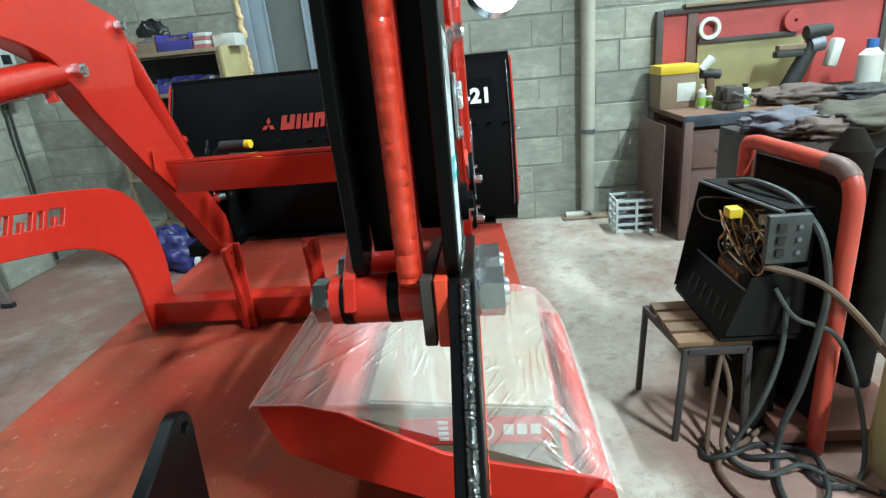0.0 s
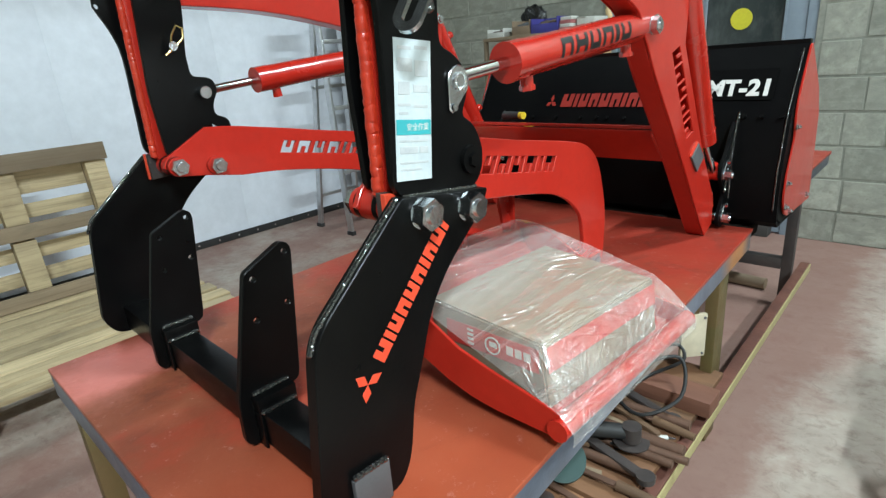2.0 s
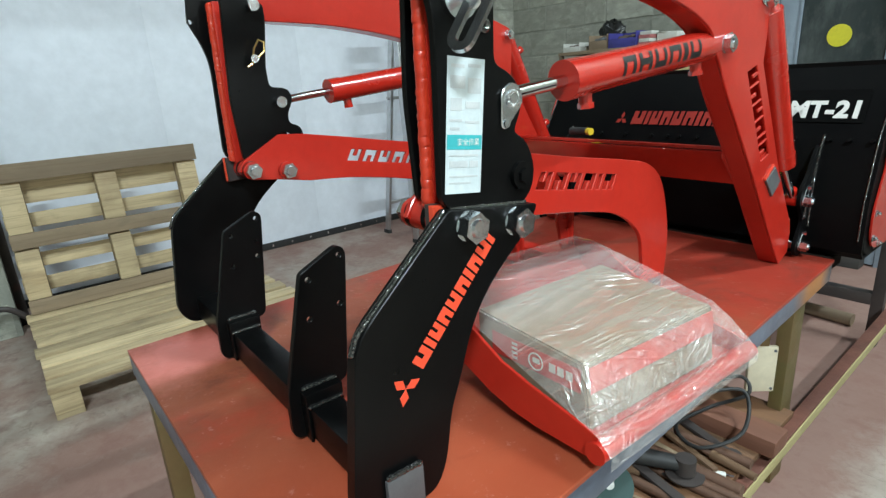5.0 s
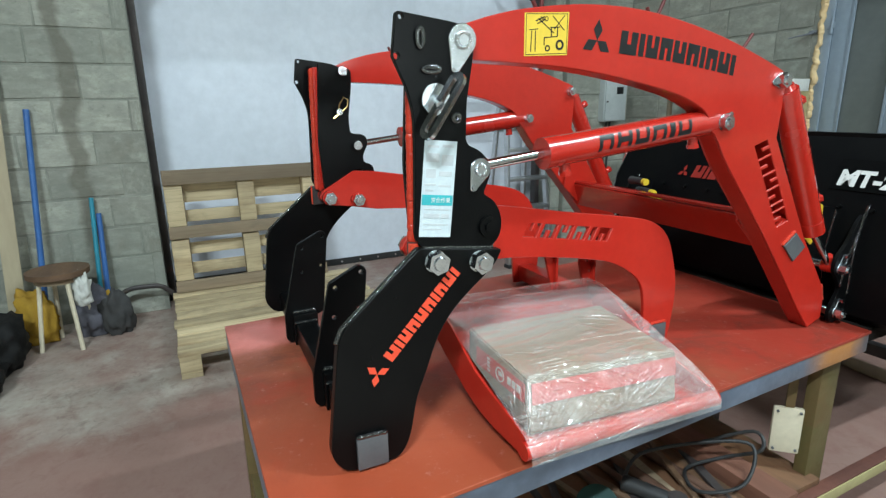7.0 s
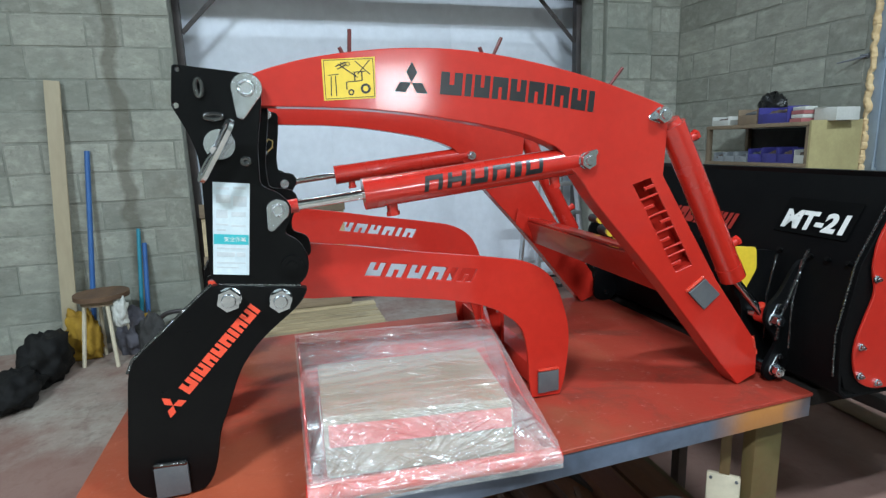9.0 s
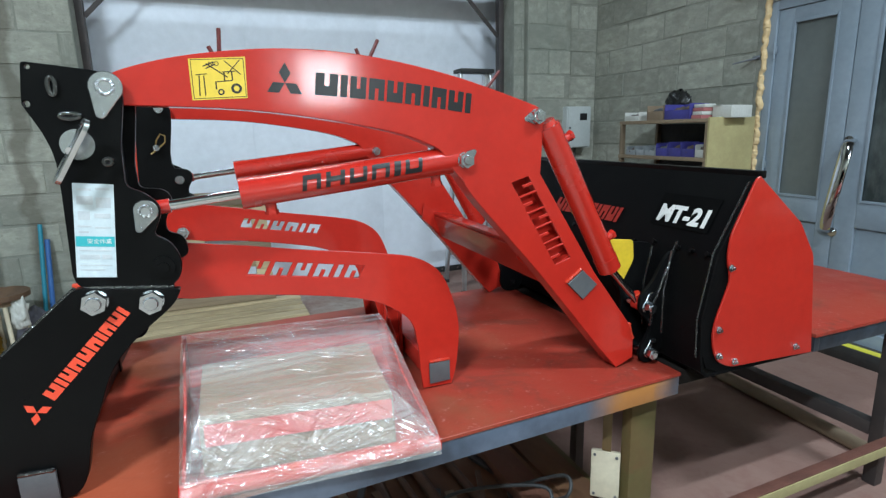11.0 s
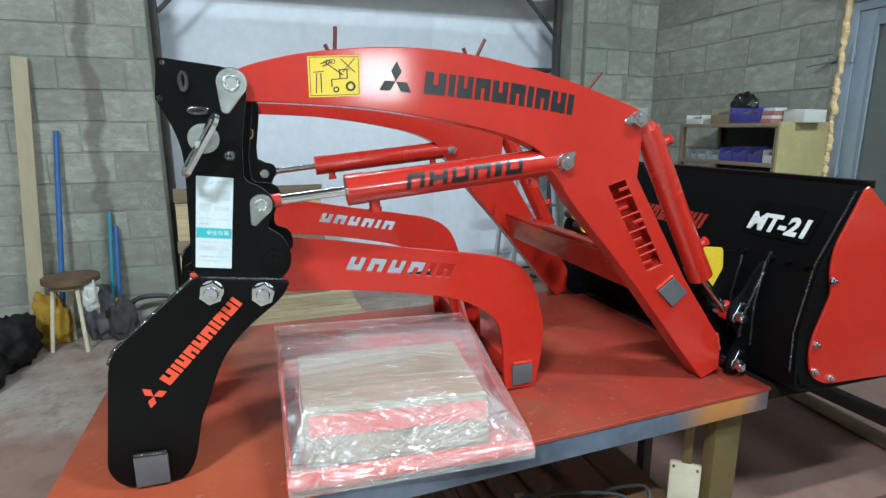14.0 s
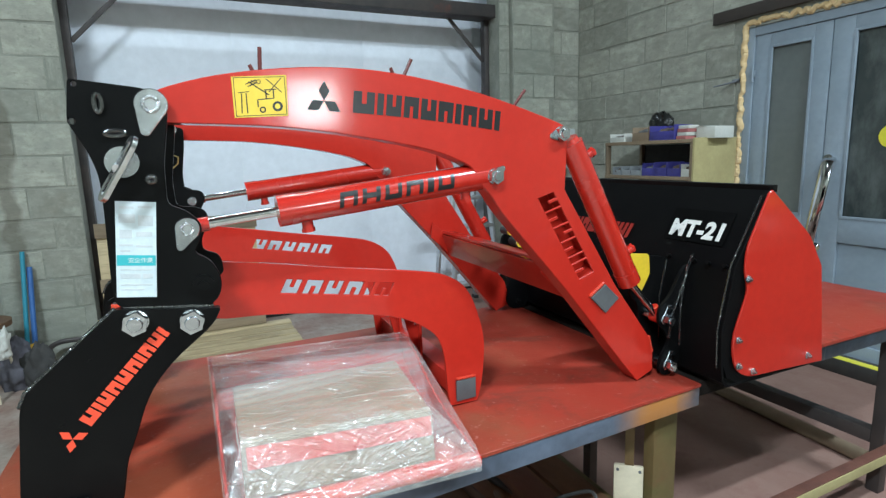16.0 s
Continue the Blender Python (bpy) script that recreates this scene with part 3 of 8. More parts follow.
def tube_path(bm, pts, r, seg=10, closed=False):
    """A bent round bar through pts; r may change along it."""
    radii = r if isinstance(r, list) else [r] * len(pts)
    pts = [Vector(p) for p in pts]
    rings = []
    n = len(pts)
    last = None
    for i, p in enumerate(pts):
        d = (pts[(i + 1) % n if closed else min(i + 1, n - 1)] - pts[(i - 1) % n if closed else max(i - 1, 0)]).normalized()
        if last is None:
            a = d.orthogonal().normalized()
        else:
            a = (last - d * last.dot(d)).normalized()
        last = a
        b = d.cross(a)
        rings.append([bm.verts.new(p + radii[i] * (math.cos(2 * math.pi * k / seg) * a + math.sin(2 * math.pi * k / seg) * b)) for k in range(seg)])
    for i in range(n if closed else n - 1):
        A, B = rings[i], rings[(i + 1) % n]
        for k in range(seg):
            bm.faces.new((A[k], A[(k + 1) % seg], B[(k + 1) % seg], B[k]))
    if not closed:
        bm.faces.new(rings[0][::-1])
        bm.faces.new(rings[-1])
    return bm


def spline(pts, n=6, closed=False):
    """Catmull-Rom through pts."""
    P = [Vector(p) for p in pts]
    out = []
    c = len(P)
    for i in range(c if closed else c - 1):
        p0, p1, p2, p3 = (P[(i - 1) % c] if closed or i else P[0]), P[i], P[(i + 1) % c], (P[(i + 2) % c] if closed or i + 2 < c else P[-1])
        for k in range(n):
            t = k / n
            out.append(0.5 * ((2 * p1) + (p2 - p0) * t + (2 * p0 - 5 * p1 + 4 * p2 - p3) * t * t + (3 * p1 - p0 - 3 * p2 + p3) * t ** 3))
    if not closed:
        out.append(P[-1])
    return [tuple(v) for v in out]


def fillet(pts, r, n=4):
    """Round the corners of a closed outline."""
    out = []
    c = len(pts)
    for i in range(c):
        a, b, d = Vector(pts[i - 1]), Vector(pts[i]), Vector(pts[(i + 1) % c])
        rr = r[i] if isinstance(r, (list, tuple)) else r
        l1, l2 = min(rr, (a - b).length * 0.45), min(rr, (d - b).length * 0.45)
        p, q = b + (a - b).normalized() * l1, b + (d - b).normalized() * l2
        for k in range(n + 1):
            t = k / n
            out.append(tuple((1 - t) ** 2 * p + 2 * t * (1 - t) * b + t * t * q))
    return out


def plate(outline, x0, x1, holes=(), bevel=0.0012, plane="x"):
    """A flat plate with an outline (and holes) given in two coordinates, between x0 and x1 along the third."""
    cu = bpy.data.curves.new("outline", "CURVE")
    cu.dimensions, cu.fill_mode = "2D", "BOTH"
    for loop in (outline, *holes):
        sp = cu.splines.new("POLY")
        sp.points.add(len(loop) - 1)
        for p, (u, v) in zip(sp.points, loop):
            p.co = (u, v, 0, 1)
        sp.use_cyclic_u = True
    half = abs(x1 - x0) / 2
    bevel = min(bevel, half * 0.6)
    cu.extrude, cu.bevel_depth, cu.offset, cu.bevel_resolution = half - bevel, bevel, -bevel, 0
    ob = bpy.data.objects.new("outline", cu)
    scene.collection.objects.link(ob)
    deps = bpy.context.evaluated_depsgraph_get()
    me = bpy.data.meshes.new_from_object(ob.evaluated_get(deps))
    bm = bmesh.new()
    bm.from_mesh(me)
    mid = (x0 + x1) / 2
    for v in bm.verts:
        u, w, k = v.co
        v.co = (k + mid, u, w) if plane == "x" else ((u, k + mid, w) if plane == "y" else (u, w, k + mid))
    bmesh.ops.remove_doubles(bm, verts=bm.verts, dist=1e-5)
    bmesh.ops.recalc_face_normals(bm, faces=bm.faces)
    bpy.data.objects.remove(ob)
    bpy.data.curves.remove(cu)
    bpy.data.meshes.remove(me)
    return bm


def ring(c, r, n=24):
    return [(c[0] + r * math.cos(2 * math.pi * k / n), c[1] + r * math.sin(2 * math.pi * k / n)) for k in range(n)]


def hex_bolt(bm, x, y, z, s, af=0.030, h=0.013, washer=0.021, spin=0.2):
    """A hexagon head on a washer, on a plate that faces along x; s is the side it looks to."""
    rod(bm, (x, y, z), (x + s * 0.003, y, z), washer, seg=24)
    m = Matrix.Translation((x + s * (0.003 + h / 2), y, z)) @ Matrix.Rotation(math.pi / 2 * s, 4, "Y") @ Matrix.Rotation(spin, 4, "Z")
    bmesh.ops.create_cone(bm, cap_ends=True, segments=6, radius1=af * 0.577, radius2=af * 0.577, depth=h, matrix=m)
    rod(bm, (x + s * (0.003 + h), y, z), (x + s * (0.003 + h + 0.004), y, z), af * 0.36, af * 0.30, seg=20)
    return bm


def lumps(bm, pts, r, seed, every=0.006, seg=8, ripple=0.24):
    """One continuous rippled weld bead along a polyline."""
    rng = random.Random(seed)
    pts = [Vector(p) for p in pts]
    line, radii = [], []
    for i, (a, b) in enumerate(zip(pts, pts[1:])):
        n = max(4, int((b - a).length / every * 3))
        for k in range(n + (1 if i == len(pts) - 2 else 0)):
            line.append(a.lerp(b, k / n) + Vector([rng.uniform(-1, 1) * r * 0.10 for _ in range(3)]))
            radii.append(r * (1.04 - ripple + ripple * abs(math.sin(math.pi * (len(line) + rng.uniform(-0.3, 0.3)) / 3.0))))
    radii[0] = radii[-1] = r * 0.5
    return tube_path(bm, line, radii, seg)


def blob(bm, c, size, seed, rough=0.25, sub=4):
    """A crumpled soft lump."""
    r = bmesh.ops.create_icosphere(bm, subdivisions=sub, radius=1)["verts"]
    off = Vector((seed * 3.1, seed * 1.7, seed * 0.9))
    for v in r:
        k = 1 + rough * noise.noise(v.co * 2.2 + off) + rough * 0.6 * noise.noise(v.co * 5 + off) + rough * 0.35 * (1 - 2 * abs(noise.noise(v.co * 4 + off * 2)))
        v.co = Vector((c[0] + v.co.x * k * size[0], c[1] + v.co.y * k * size[1], c[2] + max(v.co.z * k, -0.85) * size[2]))
    return bm


# ---- room shell ----
XW, XE, YS, YN = -3.15, 4.4, -5.2, 3.45
GY0, GY1, GZ, GO = -0.56, 2.6, 2.52, 3.0
DX0, DX1, DZ = -1.47, -0.2, 2.06


def shell():
    tagged(part("floor", box(bmesh.new(), (XW - 0.9, YS - 0.3, -0.12), (XE + 0.3, YN + 0.9, 0)), FLOOR), "worn concrete workshop floor stained red with dust", "floor", kind="structure")
    tagged(part("ceiling", box(bmesh.new(), (XW - 0.3, YS - 0.3, CEIL), (XE + 0.3, YN + 0.3, CEIL + 0.12)), CEILING), "dark unseen ceiling that closes the workshop", "ceiling", kind="structure")
    wn = boxes([((XW - 0.2, YN, 0), (DX0, YN + 0.2, CEIL)), ((DX1, YN, 0), (XE + 0.2, YN + 0.2, CEIL)), ((DX0, YN, DZ), (DX1, YN + 0.2, CEIL))])
    ww = boxes([((XW - 0.2, YS - 0.2, 0), (XW, GY0, CEIL)), ((XW - 0.2, GY1, 0), (XW, YN, CEIL)), ((XW - 0.2, GY0, GO), (XW, GY1, CEIL))])
    ws = boxes([((XW, YS - 0.2, 0), (XE + 0.2, YS, CEIL))])
    we = boxes([((XE, YS, 0), (XE + 0.2, 0.70, CEIL)), ((XE, 1.70, 0), (XE + 0.2, YN, CEIL)), ((XE, 0.70, 0), (XE + 0.2, 1.70, 1.55)), ((XE, 0.70, 2.35), (XE + 0.2, 1.70, CEIL))])
    out = {}
    for name, bm in (("wall_north", wn), ("wall_west", ww), ("wall_south", ws), ("wall_east", we)):
        out[name] = tagged(part(name, bm, MORTAR), "unplastered grey concrete block wall", "wall", kind="structure")
    return out


WALLS = shell()

# ---- front loader ----
MID = -0.40


def flip(x, s):
    return x if s == 0 else 2 * MID - x


def side_plate(outline, x0, x1, s, holes=(), bevel=0.0012):
    a, b = sorted((flip(x0, s), flip(x1, s)))
    return plate(outline, a, b, holes, bevel)


def bars(p, q, height, widths, gap, lean=0.0, rise=None):
    """Plain blocks in a row from p to q in a plane: four corners each."""
    p, q = Vector(p), Vector(q)
    d = (q - p).normalized()
    n = Vector((-d[1], d[0]))
    total = sum(widths) + gap * (len(widths) - 1)
    k = (q - p).length / total
    out, u = [], 0.0
    for i, w in enumerate(widths):
        a, b = p + d * u * k, p + d * (u + w) * k
        out.append(block(a, b, n * height + d * lean * height, i))
        u += w + gap
    return out


def block(a, b, up, i):
    """A plain block standing on a to b; the wider ones have a slit, in turn from the foot and from the head."""
    a, b, up = Vector(a), Vector(b), Vector(up)
    if (b - a).length < 0.55 * up.length:
        return [tuple(a), tuple(b), tuple(b + up), tuple(a + up)]
    m0, m1 = a.lerp(b, 0.40), a.lerp(b, 0.62)
    if i % 2:
        return [tuple(v) for v in (a, m0, m0 + up * 0.55, m1 + up * 0.55, m1, b, b + up, a + up)]
    return [tuple(v) for v in (a, b, b + up, m1 + up, m1 + up * 0.45, m0 + up * 0.45, m0 + up, a + up)]


WORD10 = [1.35, 0.42, 1.0, 1.0, 1.05, 1.05, 0.42, 1.0, 1.05, 0.42]
WORD6 = [1.0, 1.05, 1.0, 1.05, 0.4, 1.05]

MAST = fillet([(-0.083, 1.445), (0.025, 1.432), (0.048, 1.415), (0.050, 1.395), (0.036, 1.312), (0.034, 1.245), (0.061, 1.234), (0.082, 1.212),
               (0.082, 1.19), (0.067, 1.16), (0.092, 1.145), (0.107, 1.112), (0.102, 1.08), (0.08, 1.06), (-0.05, 1.076), (-0.062, 1.094),
               (-0.058, 1.244), (-0.058, 1.298), (-0.07, 1.337), (-0.091, 1.381)],
              [0.006, 0.02, 0.02, 0.02, 0.01, 0.012, 0.015, 0.02, 0.015, 0.008, 0.02, 0.02, 0.02, 0.015, 0.01, 0.015, 0.01, 0.03, 0.01, 0.01])
INNER = fillet([(-0.037, 1.432), (0.056, 1.412), (0.055, 1.37), (0.042, 1.28), (0.044, 1.236), (0.088, 1.232), (0.098, 1.206), (0.08, 1.175),
                (0.080, 1.152), (0.110, 1.142), (0.113, 1.105), (0.092, 1.096), (0.080, 1.13), (0.06, 1.134), (-0.025, 1.072), (-0.042, 1.08), (-0.050, 1.21)],
               [0.006, 0.01, 0.02, 0.01, 0.012, 0.02, 0.02, 0.01, 0.01, 0.02, 0.01, 0.01, 0.012, 0.01, 0.01, 0.01, 0.02])
BRACKET = fillet([(-0.060, 1.080), (0.100, 1.060), (0.086, 1.032), (0.012, 0.975), (-0.028, 0.924), (-0.053, 0.855), (-0.072, 0.812), (-0.086, 0.735),
                  (-0.108, 0.702), (-0.205, 0.7035), (-0.230, 0.740), (-0.206, 0.94), (-0.192, 0.966)],
                 [0.006, 0.006, 0.03, 0.05, 0.05, 0.03, 0.02, 0.03, 0.02, 0.02, 0.02, 0.02, 0.02])
BOOM = (spline([(0.018, 1.420), (0.056, 1.439), (0.155, 1.463), (0.301, 1.478), (0.454, 1.472), (0.641, 1.438), (0.829, 1.382), (0.866, 1.364)], 5)
        + [(0.870, 1.35), (0.862, 1.225), (1.023, 0.974), (1.145, 0.815), (1.158, 0.77), (1.160, 0.722), (1.106, 0.7015)]
        + spline([(1.048, 0.767), (0.864, 0.989), (0.707, 1.165), (0.665, 1.222), (0.640, 1.25), (0.618, 1.284), (0.585, 1.302), (0.533, 1.321),
                  (0.448, 1.340), (0.335, 1.359), (0.232, 1.371), (0.138, 1.376), (0.050, 1.379), (0.012, 1.383)], 4))
HOOK = ([(-0.058, 1.056), (-0.045, 1.078), (0.045, 1.130), (0.104, 1.126)]
        + spline([(0.225, 1.107), (0.34, 1.087), (0.50, 1.062), (0.591, 1.041), (0.649, 0.999), (0.681, 0.925), (0.695, 0.85), (0.687, 0.755), (0.672, 0.7025)], 5)
        + spline([(0.595, 0.706), (0.589, 0.756), (0.584, 0.828), (0.568, 0.887), (0.522, 0.929), (0.461, 0.959), (0.383, 0.978), (0.286, 0.995), (0.195, 1.007), (0.11, 1.012)], 4)
        + [(0.03, 1.026), (-0.03, 1.033)])


def drop(c, tip, r):
    """A teardrop washer outline."""
    c, tip = Vector(c), Vector(tip)
    d = (tip - c).normalized()
    a0 = math.atan2(d[1], d[0])
    pts = [tuple(c + r * Vector((math.cos(a0 + 0.95 + k * (2 * math.pi - 1.9) / 20), math.sin(a0 + 0.95 + k * (2 * math.pi - 1.9) / 20)))) for k in range(21)]
    tipr = r * 0.35
    pts += [tuple(tip + tipr * Vector((math.cos(a0 - 1.0 + k * 2.0 / 6), math.sin(a0 - 1.0 + k * 2.0 / 6)))) for k in range(7)]
    return pts


def ram(parent, x, a, b, c, r, word=False):
    """A hydraulic cylinder in the plane x: rod eye a, barrel from b to c."""
    A, B, C = (Vector((x, *p)) for p in (a, b, c))
    d = (C - B).normalized()
    bm = rod(bmesh.new(), B, C, r, seg=32)
    rod(bm, B - d * 0.006, B + d * 0.03, r * 1.04, seg=32)
    rod(bm, C - d * 0.02, C + d * 0.012, r * 0.98, r * 0.7, seg=32)
    barrel = part("cylinder_barrel", bm, RED_RAM, parent)
    part("piston_rod", rod(bmesh.new(), A, B, 0.0095, seg=20), CHROME, barrel, "bright chromed piston rod")
    bm = rod(bmesh.new(), A - Vector((0.016, 0, 0)), A + Vector((0.016, 0, 0)), 0.018, seg=20)
    rod(bm, A, A + d * 0.035, 0.013, seg=16)
    part("rod_eye", bm, RED_RAM, barrel)
    side = Vector((0, d.z, -d.y))
    side = side if side.z < 0 else -side
    if abs(d.z) > 0.7:
        side = -side
    for t in (0.07 if abs(d.z) > 0.7 else 0.045, (C - B).length - 0.05):
        p = B + d * t
        bm = rod(bmesh.new(), p + side * r * 0.8, p + side * (r + 0.018), 0.011, seg=14)
        rod(bm, p + side * (r + 0.012), p + side * (r + 0.02), 0.013, seg=6)
        part("hose_port", bm, RED_RAM, barrel)
    return barrel


def decal_on_barrel(parent, x, b, c, r, t0, t1, h):
    """Plain dark blocks laid on the round barrel."""
    B, C = Vector((x, *b)), Vector((x, *c))
    d = (C - B).normalized()
    up = Vector((0, -d.z, d.y))
    out = Vector((1, 0, 0))
    total = sum(WORD6) + 0.28 * 5
    L = (C - B).length
    u = 0.0
    for i, w in enumerate(WORD6):
        s0 = t0 + (t1 - t0) * u / total
        s1 = t0 + (t1 - t0) * (u + w) / total
        e, bar = (s1 - s0) * 0.24, (4, 2, 0)[i % 3]
        cuts = [(s0, s1, 0, 6)] if w < 0.6 else [(s0, s0 + e, 0, 6), (s1 - e, s1, 0, 6), (s0 + e, s1 - e, bar, bar + 2)]
        bm = bmesh.new()
        for a0, a1, k0, k1 in cuts:
            rows = []
            for k in range(k0, k1 + 1):
                a = (-0.5 + k / 6) * h / r + 0.12
                off = (out * math.cos(a) + up * math.sin(a)) * (r + 0.0006)
                rows.append([bm.verts.new(B + d * (q * L + 0.006 * (k / 6)) + off) for q in (a0, a1)])
            for p, q in zip(rows, rows[1:]):
                bm.faces.new((p[0], p[1], q[1], q[0]))
        part("print_block", bm, INK, parent, "plain dark printed block")
        u += w + 0.28


def words(text, parent, start, along, width, material=None):
    """Lettering on a plate that faces +x, width metres long."""
    cu = bpy.data.curves.new("lettering", "FONT")
    cu.body, cu.size, cu.extrude = text, 0.02, 0.0001
    tx = bpy.data.objects.new("lettering", cu)
    scene.collection.objects.link(tx)
    me = bpy.data.meshes.new_from_object(tx.evaluated_get(bpy.context.evaluated_depsgraph_get()))
    bm = bmesh.new()
    bm.from_mesh(me)
    k = width / max(v.co.x for v in bm.verts)
    up = Vector((1, 0, 0)).cross(along)
    for v in bm.verts:
        u, w, d = v.co
        v.co = start + along * u * k + up * w * k + Vector((d + 0.0003, 0, 0))
    bpy.data.objects.remove(tx)
    bpy.data.curves.remove(cu)
    return part("lettering", bm, material or WHITE_VINYL, parent, "black lettering" if material else "white lettering")


def lean_in(bm, s):
    """The subframe arms run inwards towards their feet."""
    for v in bm.verts:
        off = 0.044 * v.co.y
        k = min(max((v.co.z - 0.78) / 0.2, 0), 1)
        v.co.x += -off if s == 0 else off
        v.co.z -= k * off * 0.22
    return bm


def loader():
    L = thing("front_loader", (MID, 0.5, 0.70), "red and black tractor front loader standing on the red table", "front loader")
    for s in (0, 1):
        o = 1 if s == 0 else -1
        X = lambda x: flip(x, s)
        # lower bracket
        br = part("mounting_bracket", side_plate(BRACKET, 0.0115, 0.0315, s), BLACK, L, "black painted steel mounting bracket plate")
        bm = lumps(bmesh.new(), [(X(0.0235), -0.060, 1.0800), (X(0.0235), -0.196, 0.9625), (X(0.0235), -0.208, 0.9375)], 0.0042, 3 + s, every=0.0046, ripple=0.19, seg=12)
        part("weld_bead", bm, BEAD, br, "glossy black weld bead")
        part("weld_bead", lumps(bmesh.new(), [(X(0.018), -0.05, 1.078), (X(0.018), 0.09, 1.062)], 0.0045, 8 + s), BEAD, br)
        bm = box(bmesh.new(), (min(X(0.0315), X(0.0395)), -0.186, 0.706), (max(X(0.0315), X(0.0395)), -0.131, 0.764), 0.002)
        part("end_cap", bm, GREY_CAP, br, "grey square tube end cap")
        part("weld_bead", lumps(bmesh.new(), [(X(0.037), -0.186, 0.769), (X(0.037), -0.131, 0.766)], 0.0042, 21 + s), BEAD, br)
        if s == 0:
            for loop in bars((-0.115, 0.890), (0.016, 1.027), 0.022, WORD10, 0.16, 0.0):
                part("print_block", plate(loop, 0.0318, 0.0323, bevel=0.0001), ORANGE, br, "plain orange-red printed block")
            c = Vector((-0.143, 0.874))
            for k in range(3):
                a = math.radians(14 + 120 * k)
                d, n = Vector((math.cos(a), math.sin(a))), Vector((-math.sin(a), math.cos(a)))
                part("print_block", plate([tuple(c), tuple(c + d * 0.0115 + n * 0.0068), tuple(c + d * 0.023), tuple(c + d * 0.0115 - n * 0.0068)], 0.0318, 0.0323, bevel=0.0001), ORANGE, br)
        part("spacer_plate", side_plate(fillet([(-0.068, 1.084), (0.08, 1.066), (0.06, 1.035), (-0.03, 1.03), (-0.068, 1.028)], 0.001), 0.001, 0.011, s), ORANGE, L, "orange-red spacer plate")
        part("spacer_plate", side_plate(fillet([(-0.066, 1.084), (0.08, 1.066), (0.06, 1.035), (-0.03, 1.03), (-0.066, 1.028)], 0.001), -0.010, 0.000, s), DARK_STEEL, L, "dark steel spacer plate")
        for (y, z) in ((-0.032, 1.056), (0.052, 1.045)):
            bolt = part("bolt", hex_bolt(bmesh.new(), X(0.0315), y, z, o, 0.0345, 0.019, 0.0195, 0.3), ZINC, L, "zinc-plated hexagon bolt")
            part("nut", hex_bolt(bmesh.new(), X(-0.085), y, z, -o, 0.032, 0.011, 0.012, 0.1), ZINC, bolt)
            part("spacer_tube", rod(bmesh.new(), (X(-0.0849), y, z), (X(-0.0105), y, z), 0.0205, seg=32), RED, bolt, "red spacer tube")
            for xb in (-0.0715, -0.0335):
                part("band", rod(bmesh.new(), (X(xb - 0.0045), y, z), (X(xb + 0.0045), y, z), 0.0211, seg=32), BLACK, bolt, "black band")
        # mast
        m = part("mast_plate", side_plate(MAST, 0.010, 0.021, s, [ring((-0.084, 1.381), 0.005, 12), ring((-0.075, 1.437), 0.004, 12)]), BLACK, L, "black mast side plate")
        part("mast_plate", side_plate(INNER, -0.064, -0.054, s), BLACK, L, "black inner mast plate with a claw")
        bm = beam(bmesh.new(), (X(-0.018), -0.040, 1.070), (X(-0.018), -0.034, 1.420), 0.022, 0.022, 0.006, up=(0, 1, 0))
        part("mast_bar", bm, RED, L, "red bar between the mast plates")
        part("weld_bead", lumps(bmesh.new(), [(X(-0.018), -0.053, 1.075), (X(-0.018), -0.047, 1.418)], 0.0082, 31 + s, every=0.010, seg=14, ripple=0.06), BEAD_RED, L, "rippled red weld bead")
        part("mast_back_strip", boxes([((min(X(-0.053), X(0.009)), 0.020, 1.10), (max(X(-0.053), X(0.009)), 0.028, 1.36))], 0.002), BLACK, L)
        part("mast_web", boxes([((min(X(-0.053), X(-0.030)), -0.004, 1.085), (max(X(-0.053), X(-0.030)), 0.008, 1.395))], 0.002), BLACK, L)
        # pins
        for c, tip, r in (((0.027, 1.407), (0.015, 1.366), 0.025), ((0.060, 1.202), (0.047, 1.172), 0.0195)):
            if s == 0:
                pin = part("pin_plate", side_plate(drop(c, tip, r), 0.0212, 0.0255, s), ZINC, L, "zinc-plated teardrop pin plate")
                part("pin_head", rod(bmesh.new(), (X(0.0255), *c), (X(0.0285), *c), r * 0.40, seg=24), STEEL_BRIGHT, pin)
                ringed = [(X(0.0275), c[0] + r * 0.46 * math.cos(k * math.pi / 9 + 0.4), c[1] + r * 0.46 * math.sin(k * math.pi / 9 + 0.4)) for k in range(19)]
                part("weld_ring", lumps(bmesh.new(), ringed, r * 0.15, 90 + int(r * 1000), every=0.004, ripple=0.5), WELD_BRIGHT, pin, "rough silvery weld ring")
                part("screw", rod(bmesh.new(), (X(0.0255), *tip), (X(0.029), *tip), 0.005, seg=12), ZINC, pin)
            part("pin", rod(bmesh.new(), (X(-0.086), *c), (X(0.02), *c), 0.0125, seg=24), ZINC, L, "zinc-plated pin")
        part("boss", rod(bmesh.new(), (X(0.0212), 0.076, 1.102), (X(0.028), 0.076, 1.102), 0.0185, seg=28), BLACK, m)
        part("screw", rod(bmesh.new(), (X(0.028), 0.076, 1.102), (X(0.033), 0.076, 1.102), 0.010, seg=6), BLACK, m)
